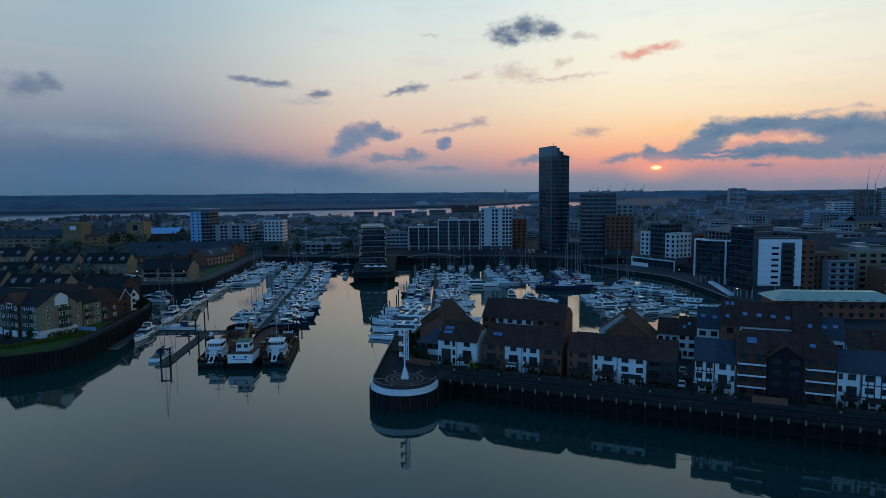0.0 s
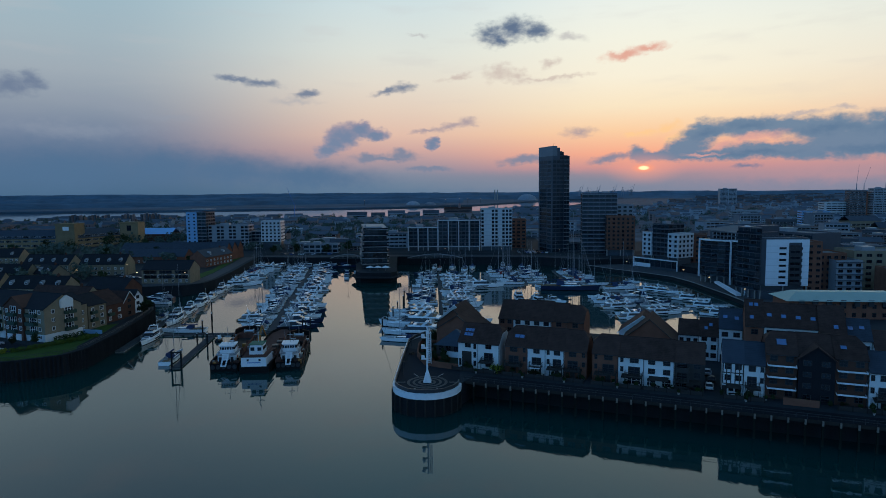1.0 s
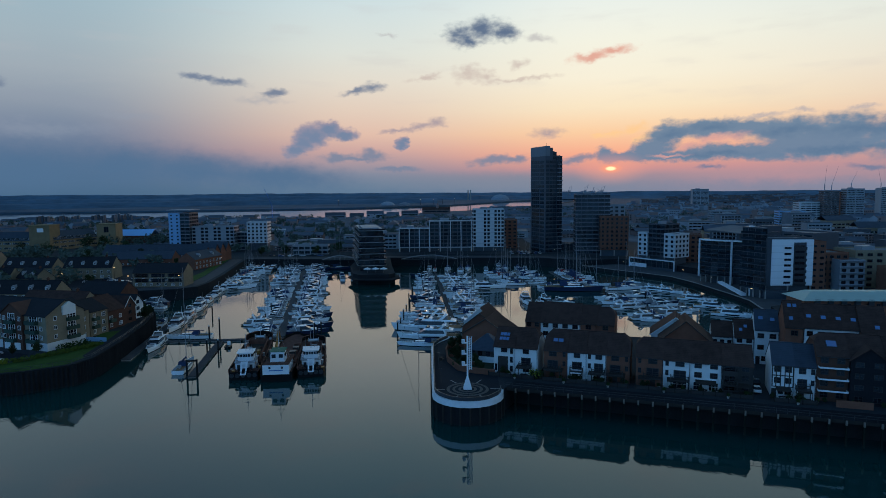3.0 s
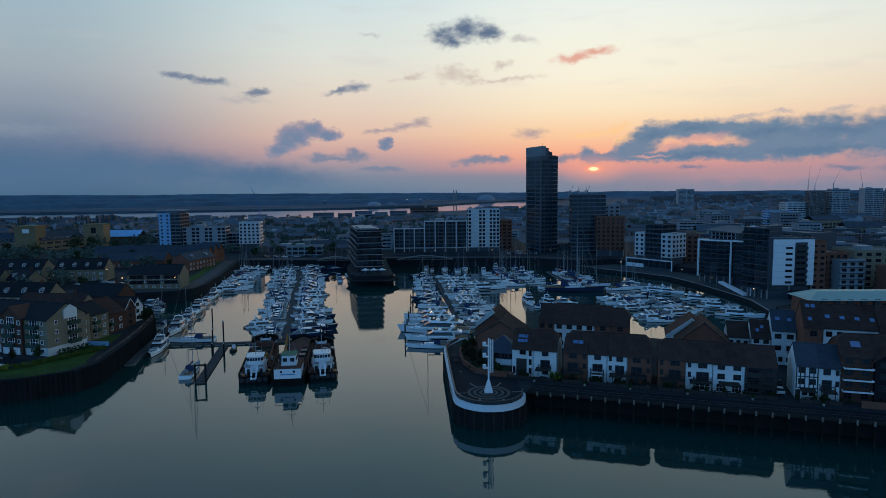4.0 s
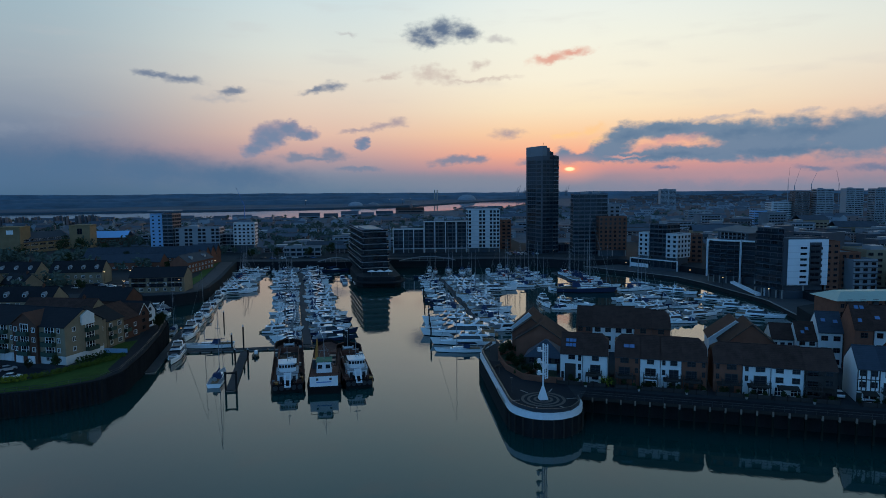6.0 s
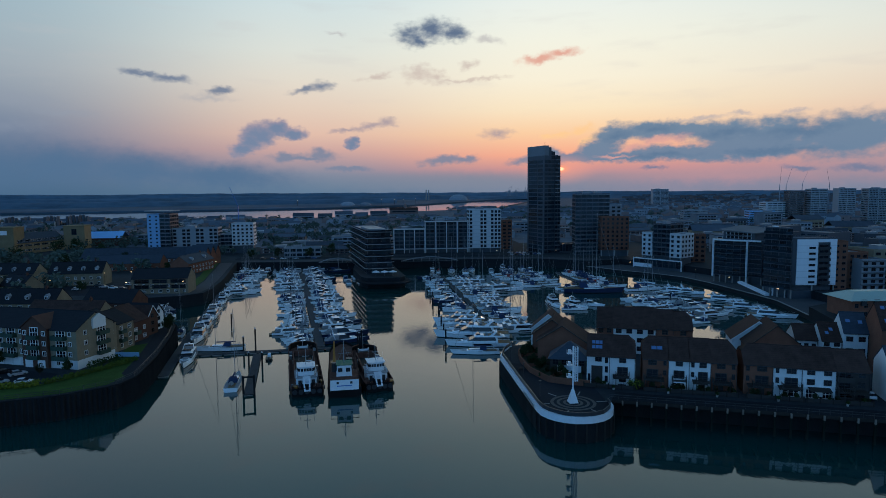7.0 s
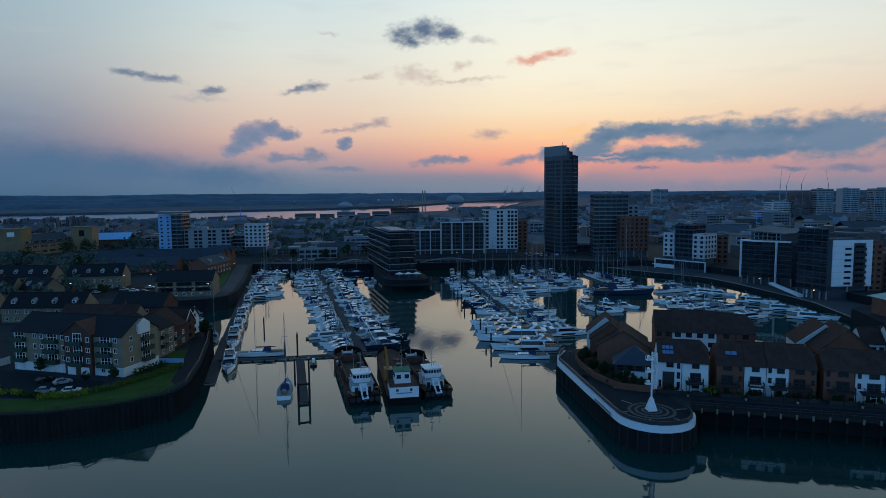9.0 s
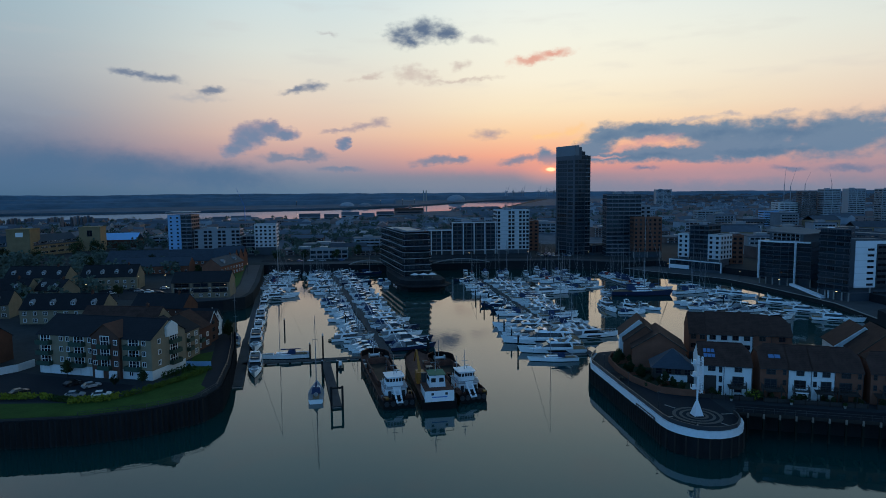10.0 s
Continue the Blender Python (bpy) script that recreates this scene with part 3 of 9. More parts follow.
water = solid("water", bm, WATER, "calm dark green harbour water mirroring the sunset sky", "water", kind="structure")

PIER = pose(-7, 153, 0, 0, 0, -20.4)


def pier(u, v, z=0.0):
    p = PIER @ Vector((u, v, z))
    return (p.x, p.y)


ROUND = [(-17 - 8.2 * math.cos(radians(a)), 151.2 - 8.2 * math.sin(radians(a))) for a in range(0, 181, 15)]
SHORE_LEFT = [(-1500, 190), (-420, 175), (-230, 165), (-161, 166.5), (-146, 166.5), (-133, 170), (-123, 177), (-121, 184), (-123, 204), (-127, 228),
              (-131, 246), (-138, 260), (-147, 271), (-205, 288), (-206, 300), (-172, 308), (-150, 313), (-142, 321), (-141, 334), (-144, 368), (-155, 448)]
SHORE_MID = [(-120, 443), (-86, 444), (-76, 441), (-76, 400), (-70, 364), (-66.5, 358.5), (-49, 358.5), (-46, 364), (-50, 400), (-54, 446), (0, 441), (47, 436), (74, 418)]
QUAY_EDGE = [(74, 418), (86, 397), (100, 379), (111, 361), (114.5, 338), (116.3, 300), (116.3, 282), (108.5, 250)]
QUAY_BACK = [(134, 262), (136, 300), (138, 345), (128, 372), (118, 398), (100, 424)]
SHORE_RIGHT = QUAY_BACK[::-1] + [(108.5, 250), (99, 222), (78, 212), pier(62, 62), pier(0, 62), (-19.5, 204), (-25.2, 194)]
PIER_FRONT = ROUND + [pier(0, 5.5), pier(120, 5.5), (1500, -420)]
SHORE_BACK = [(1500, 3480), (700, 3000), (420, 2150), (230, 1600), (60, 1450), (-30, 1370), (-84, 1170), (-256, 1132), (-420, 1085), (-700, 1040), (-1500, 1035)]
bm = bmesh.new()
slab(bm, SHORE_LEFT + SHORE_MID + SHORE_RIGHT + PIER_FRONT + SHORE_BACK, -3.0, QZ)
bm.normal_update()
bmesh.ops.triangulate(bm, faces=[f for f in bm.faces if len(f.verts) > 4])
bm.normal_update()
for f in bm.faces:
    f.material_index = 0 if f.normal.z > 0.5 else 1
ground = solid("ground", bm, [GROUND, QUAY], "dark town ground ending in stained stone quay walls", "ground", kind="structure")

# far shore, hills and horizon
bm = bmesh.new()
far_shore = [(-4500, 1760), (-1450, 1720), (-950, 1720), (-530, 1790), (-220, 1880), (30, 2100), (230, 2520), (480, 3000), (900, 3400), (1500, 3500), (4500, 3700), (4500, 4890), (-4500, 4890)]
slab(bm, far_shore, -2, 3.0)
bm.normal_update()
bmesh.ops.triangulate(bm, faces=[f for f in bm.faces if len(f.verts) > 4])
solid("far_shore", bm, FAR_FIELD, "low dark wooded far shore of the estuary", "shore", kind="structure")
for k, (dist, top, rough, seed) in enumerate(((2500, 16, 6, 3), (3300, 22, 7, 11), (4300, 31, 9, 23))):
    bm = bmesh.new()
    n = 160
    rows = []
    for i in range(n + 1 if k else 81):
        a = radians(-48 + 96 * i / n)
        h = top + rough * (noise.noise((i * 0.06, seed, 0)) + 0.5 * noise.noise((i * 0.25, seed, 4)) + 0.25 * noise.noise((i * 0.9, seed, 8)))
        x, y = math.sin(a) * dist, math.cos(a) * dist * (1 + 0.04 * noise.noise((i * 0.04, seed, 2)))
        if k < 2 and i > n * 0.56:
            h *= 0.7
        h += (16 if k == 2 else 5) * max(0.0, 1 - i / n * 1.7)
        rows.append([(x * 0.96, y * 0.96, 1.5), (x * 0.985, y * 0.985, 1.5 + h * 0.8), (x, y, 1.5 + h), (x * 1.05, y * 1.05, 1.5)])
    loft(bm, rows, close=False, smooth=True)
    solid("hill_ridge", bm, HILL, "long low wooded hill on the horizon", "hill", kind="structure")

# round end of the pier: parapet, white rim, timber facing and paving
def ring_strip(bm, line, w, z0, z1, mi=0):
    """A wall of width w standing inside an open outline."""
    inner = []
    n = len(line)
    for i, p in enumerate(line):
        a, b = Vector(line[max(i - 1, 0)]), Vector(line[min(i + 1, n - 1)])
        d = (b - a).normalized()
        inner.append((p[0] - d.y * w, p[1] + d.x * w))
    loft(bm, [[(p[0], p[1], z0), (p[0], p[1], z1), (q[0], q[1], z1), (q[0], q[1], z0)] for p, q in zip(line, inner)], mi)


rim_line = [(-20.5, 203.4), (-23.8, 198.5), (-25.5, 193), (-25.5, 170)] + [(p[0] + (p[0] + 17) * 0.02, p[1] + (p[1] - 151.5) * 0.02) for p in ROUND]
bm = bmesh.new()
ring_strip(bm, rim_line, 0.6, QZ - 1.35, QZ + 0.1)
solid("pier_rim", bm, METAL_WHITE, "broad white painted rim round the pier head", "rim", kind="structure")
bm = bmesh.new()
ring_strip(bm, [(p[0], p[1]) for p in rim_line], 0.5, -1.5, QZ - 1.38)
solid("pier_facing", bm, PILING, "black weed-stained piling under the pier head", "quay wall", kind="structure")
bm = bmesh.new()
for a, b in zip(rim_line, rim_line[1:]):
    a, b = Vector(a), Vector(b)
    n = max(1, int((b - a).length / 1.1))
    d = (b - a).normalized()
    for i in range(n):
        p = a.lerp(b, i / n) + Vector((d.y, -d.x)) * 0.12
        rod(bm, (p.x, p.y, -2), (p.x, p.y, QZ - 1.42), 0.2, 5)
solid("fender_piles", bm, TIMBER, "close row of black timber fender piles", "piles", kind="stuff")
bm = bmesh.new()
ring_strip(bm, [(p[0] + 0.5 * (1 if p[0] < -17 else -1) * (abs(p[0] + 17) > 5), p[1] + 0.4) for p in rim_line], 0.25, QZ + 0.1, QZ + 0.95)
solid("pier_parapet", bm, METAL_DARK, "low dark railing panel along the pier edge", "parapet", kind="structure")
bm = bmesh.new()
box(bm, -0.03, 0.03, 0, 9.5, -0.85, -0.15)
sign = solid("name_sign", bm, METAL_DARK, "long dark name board on the white rim", "sign", m=pose(-25.6, 153.5, QZ - 0.4))
for i in range(9):
    bm = bmesh.new()
    box(bm, -0.045, -0.03, 0.6 + i * 0.95, 1.3 + i * 0.95, -0.62, -0.4)
    part("letter_bar", bm, METAL_WHITE, sign)
bm = bmesh.new()
ring_strip(bm, [(-17.0, 199.5), (-20.2, 194), (-21.4, 186), (-21.2, 176), (-18.6, 167.2), (-14.5, 164.6), (-9.6, 162.6)], 0.4, QZ, QZ + 1.5)
solid("garden_wall", bm, BRICK_RED, "low red brick garden wall on the pier", "wall", kind="structure")
bm = bmesh.new()
slab(bm, [(-16.6, 199), (-19.8, 194), (-21.0, 186), (-20.8, 176), (-18.2, 167.6), (-14.2, 165), (-9.6, 163), pier(-8, 14), pier(-8, 40)], QZ, QZ + 0.3)
solid("garden_bed", bm, mat("planting_soil", (0.035, 0.045, 0.028), 0.95, var=0.6, size=1.5), "dark planted garden bed behind the brick wall", "garden bed", kind="structure")
bm = bmesh.new()
slab(bm, [(-24.6, 186)] + [(-17 + (p[0] + 17) * 0.93, 151.5 + (p[1] - 151.5) * 0.93) for p in ROUND] + [(-8.8, 164), (-13, 176)], QZ, QZ + 0.05)
solid("pier_paving", bm, ASPHALT, "dark tarmac forecourt on the pier head", "pavement", kind="structure")
bm = bmesh.new()
for r0, r1, z in ((4.3, 5.0, 0.06), (3.0, 3.6, 0.06), (1.6, 2.2, 0.06)):
    for i in range(24):
        a, b = 2 * math.pi * i / 24, 2 * math.pi * (i + 0.94) / 24
        hexa(bm, [(r0 * math.cos(a), r0 * math.sin(a)), (r1 * math.cos(a), r1 * math.sin(a)), (r1 * math.cos(b), r1 * math.sin(b)), (r0 * math.cos(b), r0 * math.sin(b))], 0.04,
             [(r0 * math.cos(a), r0 * math.sin(a)), (r1 * math.cos(a), r1 * math.sin(a)), (r1 * math.cos(b), r1 * math.sin(b)), (r0 * math.cos(b), r0 * math.sin(b))], 0.04 + z)
solid("paving_circle", bm, mat("pale_ring_stone", (0.12, 0.11, 0.10), 0.85, var=0.35, size=1.0), "rings of brown stone paving round the mast", "pavement", kind="structure", m=pose(-17.0, 152.0, QZ))
bm = bmesh.new()
for a in (0, 62, 118, 180, 242, 298):
    c, s = math.cos(radians(a)), math.sin(radians(a))
    pts = [(c * r - s * w, s * r + c * w) for r, w in ((5.3, -0.15), (8.0, -0.15), (8.0, 0.15), (5.3, 0.15))]
    slab(bm, pts, 0.05, 0.09)
solid("paving_line", bm, CONCRETE, "pale lines of stone across the dark paving", "pavement", kind="structure", m=pose(-17.0, 152.0, QZ))


def beacon_mast():
    m = thing("signal_mast", pose(-17.0, 152.3, QZ + 0.1), "white lattice signal mast with side dishes on the pier head", "mast")
    bm = bmesh.new()
    hexa(bm, [(-1.0, -1.0), (1.0, -1.0), (1.0, 1.0), (-1.0, 1.0)], 0, [(-0.22, -0.22), (0.22, -0.22), (0.22, 0.22), (-0.22, 0.22)], 2.9)
    part("foot", bm, METAL_WHITE, m)
    bm = bmesh.new()
    rod(bm, (0, 0, 2.7), (0, 0, 12.6), 0.2, 8)
    part("pole", bm, METAL_WHITE, m)
    bm = bmesh.new()
    for x in (0.45, 1.0):
        for y in (-0.27, 0.27):
            rod(bm, (x, y, 4.6), (x, y, 12.4), 0.07, 5)
    for i in range(14):
        z = 4.7 + i * 0.55
        rod(bm, (0.45, -0.27, z), (1.0, -0.27, z + 0.5), 0.05, 4)
        rod(bm, (1.0, -0.27, z), (1.0, 0.27, z + 0.5), 0.05, 4)
        rod(bm, (0.2, 0, z), (1.0, 0, z), 0.05, 4)
    part("ladder", bm, METAL_WHITE, m)
    for z in (5.6, 8.3, 10.9):
        bm = bmesh.new()
        box(bm, -1.35, 0.2, -0.5, 0.5, z, z + 0.14)
        for x in (-1.3, -0.6):
            rod(bm, (x, -0.45, z), (x, -0.45, z + 0.9), 0.05, 4)
            rod(bm, (x, 0.45, z), (x, 0.45, z + 0.9), 0.05, 4)
        p = part("platform", bm, METAL_WHITE, m)
        bm = bmesh.new()
        rod(bm, (-1.0, -0.35, z + 0.15), (-1.0, -0.35, z + 1.0), 0.34, 10)
        part("lamp_housing", bm, METAL_WHITE, p)


beacon_mast()

# promenade on piles along the pier
promenade = thing("promenade", PIER @ pose(0, 0, 0), "timber promenade on square piles along the water", "promenade", kind="structure")
bm = bmesh.new()
box(bm, -1.5, 130, 0, 6.5, QZ - 0.35, QZ - 0.02)
part("deck", bm, PIER_DECK, promenade)
bm = bmesh.new()
box(bm, -1.5, 130, -0.12, 0.0, QZ - 0.75, QZ - 0.05)
part("edge_beam", bm, TIMBER, promenade)
bm = bmesh.new()
box(bm, -0.17, 0.17, -0.26, 0.3, -1.0, 0)
box(bm, -0.19, 0.19, -0.28, 0.32, -6.5, -1.0, 1)
pile_me = mesh_of(bm, [PILE_CONCRETE, WEED], "pile")
bm = bmesh.new()
box(bm, -0.3, 0.3, 0, 3.0, -0.5, 0)
beam_me = mesh_of(bm, PILE_CONCRETE, "cross_beam")
for i in range(42):
    u = 1.53 + i * 3.08
    piece("pile", pile_me, promenade, u, -0.2, QZ - 0.08)
    piece("cross_beam", beam_me, promenade, u, 0.4, QZ - 0.4)
for z, t in ((1.05, 0.08), (0.55, 0.05)):
    bm = bmesh.new()
    box(bm, -1.4, 130, 0.08, 0.14, QZ + z, QZ + z + t)
    part("rail", bm, METAL_DARK, promenade)
bm = bmesh.new()
box(bm, -0.03, 0.03, 0.08, 0.14, 0, 1.05)
rail_post = mesh_of(bm, METAL_DARK, "post")
for i in range(66):
    piece("post", rail_post, promenade, -1.3 + i * 2.0, 0, QZ)
bm = bmesh.new()
box(bm, -1.5, 130, 5.0, 5.4, -2, QZ - 0.4)
part("back_wall", bm, PILING, promenade)

bm = bmesh.new()
slab(bm, QUAY_EDGE + QUAY_BACK, -3.0, LZ)
bm.normal_update()
bmesh.ops.triangulate(bm, faces=[f for f in bm.faces if len(f.verts) > 4])
bm.normal_update()
for f in bm.faces:
    f.material_index = 0 if f.normal.z > 0.5 else 1
solid("low_quay", bm, [PAVING, QUAY], "low paved quayside promenade before the apartment blocks", "pavement", kind="structure")
bm = bmesh.new()
ring_strip(bm, QUAY_EDGE, 0.7, LZ, LZ + 0.22)
solid("low_quay_kerb", bm, CONCRETE, "pale concrete kerb along the quay edge", "kerb", kind="structure")

# left shore: sheet piling, capping, walkway, grass
left_line = SHORE_LEFT[1:13]
bm = bmesh.new()
dense = []
for a, b in zip(left_line, left_line[1:]):
    a, b = Vector(a), Vector(b)
    n = max(1, int((b - a).length / 0.55))
    if a.x < -240:
        n = max(1, n // 4)
    for i in range(n):
        dense.append(a.lerp(b, i / n))
ring = []
for i, p in enumerate(dense):
    d = (dense[min(i + 1, len(dense) - 1)] - dense[max(i - 1, 0)]).normalized()
    o = 0.12 + (0.5 if i % 2 else 0.0)
    ring.append([(p.x + d.y * o, p.y - d.x * o, -2.0), (p.x + d.y * o, p.y - d.x * o, QZ + 0.3)])
loft(bm, ring, close=False)
solid("quay_piling", bm, PILING, "ribbed black steel sheet piling along the shore", "quay wall", kind="structure")
bm = bmesh.new()
ring_strip(bm, [(p.x + 0.0, p.y) for p in dense[::5]], 1.0, QZ + 0.0, QZ + 0.5)
solid("quay_capping", bm, QUAY, "weathered concrete capping on the sheet piling", "quay wall", kind="structure")
quay_rail = thing("quay_railing", pose(0, 0, 0), "dark steel railing on the quay capping", "railing")
rail_line = [(-146, 167.1), (-133.3, 170.6), (-123.6, 177.4), (-121.7, 184), (-123.7, 204), (-127.7, 228), (-131.7, 246), (-138.5, 260)]
for z in (0.62, 1.06):
    bm = bmesh.new()
    for a, b in zip(rail_line, rail_line[1:]):
        rod(bm, (*a, QZ + 0.5 + z), (*b, QZ + 0.5 + z), 0.045, 4)
    part("rail", bm, METAL_DARK, quay_rail)
bm = bmesh.new()
rod(bm, (0, 0, 0), (0, 0, 1.1), 0.06, 5)
POST = mesh_of(bm, METAL_DARK, "post")
for a, b in zip(rail_line, rail_line[1:]):
    a, b = Vector(a), Vector(b)
    for i in range(max(1, int((b - a).length / 2.5))):
        p = a.lerp(b, i * 2.5 / (b - a).length)
        piece("post", POST, quay_rail, p.x, p.y, QZ + 0.5)

# ---- terraced houses on the pier ----
shrub_at = []
BALC_DARK = balcony_mesh(3.0, 1.3, 1.0, FRAME_DARK, FRAME_DARK)
BALC_WIDE = balcony_mesh(6.0, 1.5, 1.0, FRAME_DARK, METAL_WHITE)
bm = bmesh.new()
box(bm, -0.5, 0.5, -0.1, 0.0, 0, 1)
box(bm, -0.4, 0.4, -0.13, -0.1, 0.08, 0.92)
DOOR = mesh_of(bm, FRAME_DARK, "door")
bm = bmesh.new()
box(bm, -0.5, 0.5, -0.05, 0.0, 0, 1)
BEAM = mesh_of(bm, FRAME_DARK, "timber_beam")
bm = bmesh.new()
box(bm, -0.35, 0.35, -0.45, 0.45, 0, 1.5)
box(bm, -0.42, 0.42, -0.52, 0.52, 1.5, 1.65)
rod(bm, (0, -0.2, 1.6), (0, -0.2, 2.1), 0.13, 8, 0.1)
rod(bm, (0, 0.2, 1.6), (0, 0.2, 2.1), 0.13, 8, 0.1)
CHIMNEY = mesh_of(bm, BRICK_DARK, "chimney")


def skylight_mesh():
    bm = bmesh.new()
    box(bm, -0.5, 0.5, -0.5, 0.5, 0.0, 0.08, 0)
    box(bm, -0.43, 0.43, -0.43, 0.43, 0.08, 0.10, 1)
    return mesh_of(bm, [METAL_DARK, GLASS_SKY], "skylight")


SKYLIGHT = skylight_mesh()


CLIP, INSET = 0.62, 1.5


def gable_roof(parent, w, d, eave, ridge, material, over=0.35, side=0.12, thick=0.16, mid=0.5, verge=None, hips=(0, 0)):
    """Two slopes with the ridge along x; front eave at y = 0. hips: 1 clips that end into a half hip."""
    ry = d * mid
    sl = (ridge - eave) / ry
    for ya, yb, za, zb in ((-over, ry, eave - over * sl, ridge), (d + over, ry, ridge - (d + over - ry) * (ridge - eave) / (d - ry), ridge)):
        bm = bmesh.new()
        yc, zc = ya + (yb - ya) * CLIP, za + (zb - za) * CLIP
        low = [(-side, ya, za), (w + side, ya, za)]
        low += [(w + side, yc, zc), (w + side - INSET, yb, zb)] if hips[1] else [(w + side, yb, zb)]
        low += [(-side + INSET, yb, zb), (-side, yc, zc)] if hips[0] else [(-side, yb, zb)]
        if ya > yb:
            low = low[::-1]
        n = len(low)
        lo, hi = [bm.verts.new(p) for p in low], [bm.verts.new((p[0], p[1], p[2] + thick)) for p in low]
        bm.faces.new(lo[::-1]), bm.faces.new(hi)
        for i in range(n):
            bm.faces.new((lo[i], lo[(i + 1) % n], hi[(i + 1) % n], hi[i]))
        part("roof_slope", bm, material, parent)
    for k, (x, inner) in enumerate(((-side, -side + INSET), (w + side, w + side - INSET))):
        if hips[k]:
            ya, yb = -over + (ry + over) * CLIP, d + over - (d + over - ry) * CLIP
            zc = eave - over * sl + (ridge - eave + over * sl) * CLIP
            bm = bmesh.new()
            tri = [(x, ya, zc), (x, yb, zc), (inner, ry, ridge)]
            lo, hi = [bm.verts.new(p) for p in tri], [bm.verts.new((p[0], p[1], p[2] + thick)) for p in tri]
            bm.faces.new(lo[::-1]), bm.faces.new(hi)
            for i in range(3):
                bm.faces.new((lo[i], lo[(i + 1) % 3], hi[(i + 1) % 3], hi[i]))
            bmesh.ops.recalc_face_normals(bm, faces=bm.faces[:])
            part("roof_hip", bm, material, parent)
    bm = bmesh.new()
    rod(bm, (-side + (INSET if hips[0] else 0), ry, ridge + thick), (w + side - (INSET if hips[1] else 0), ry, ridge + thick), 0.14, 6)
    part("ridge_tile", bm, material, parent)
    if verge:
        for x in (-side - 0.08, w + side - 0.02):
            bm = bmesh.new()
            hexa(bm, [(x, -over), (x + 0.1, -over), (x + 0.1, ry), (x, ry)], [eave - over * sl - 0.12] * 2 + [ridge - 0.12] * 2,
                 [(x, -over), (x + 0.1, -over), (x + 0.1, ry), (x, ry)], [eave - over * sl + thick + 0.05] * 2 + [ridge + thick + 0.05] * 2)
            part("verge_board", bm, verge, parent)
    return sl


def gable_walls(bm, w, d, eave, ridge, z0=0.0, mid=0.5, clipped=False):
    ry = d * mid
    k = CLIP - 0.06
    top = [(0, ry * k, eave + (ridge - eave) * k), (0, d - (d - ry) * k, eave + (ridge - eave) * k)] if clipped else [(0, ry, ridge)]
    l = [bm.verts.new(p) for p in [(0, 0, z0), (0, 0, eave)] + top + [(0, d, eave), (0, d, z0)]]
    r = [bm.verts.new((w, v.co.y, v.co.z)) for v in l]
    bm.faces.new(l[::-1]), bm.faces.new(r)
    for i in range(len(l)):
        j = (i + 1) % len(l)
        bm.faces.new((l[i], l[j], r[j], r[i]))
    bmesh.ops.recalc_face_normals(bm, faces=bm.faces[:])


def deck_balcony(w, d, drop):
    """A timber balcony on two posts: deck, open rail with balusters, brackets. Hangs at y = 0 towards -y; w is scaled in place."""
    bm = bmesh.new()
    box(bm, -w / 2, w / 2, -d, 0, -0.16, 0)
    box(bm, -w / 2 - 0.04, w / 2 + 0.04, -d - 0.05, -d, -0.26, 0.02)
    box(bm, -w / 2, w / 2, -d, -d + 0.07, 0.92, 1.02)
    for s in (-1, 1):
        box(bm, s * w / 2 - 0.04, s * w / 2 + 0.04, -d + 0.07, 0, 0.92, 1.02)
        box(bm, s * (w / 2 - 0.07) - 0.08, s * (w / 2 - 0.07) + 0.08, -d - 0.02, -d + 0.14, -drop, 1.05)
        for i in range(3):
            y = -d * (i + 1) / 4
            box(bm, s * w / 2 - 0.025, s * w / 2 + 0.025, y - 0.025, y + 0.025, 0, 0.92)
    n = 9
    for i in range(n):
        x = -w / 2 + w * (i + 1) / (n + 1)
        box(bm, x - 0.03, x + 0.03, -d + 0.01, -d + 0.05, 0, 0.92)
    return mesh_of(bm, FRAME_DARK, "balcony")


BALC_POSTS = deck_balcony(3.0, 1.7, 2.3)


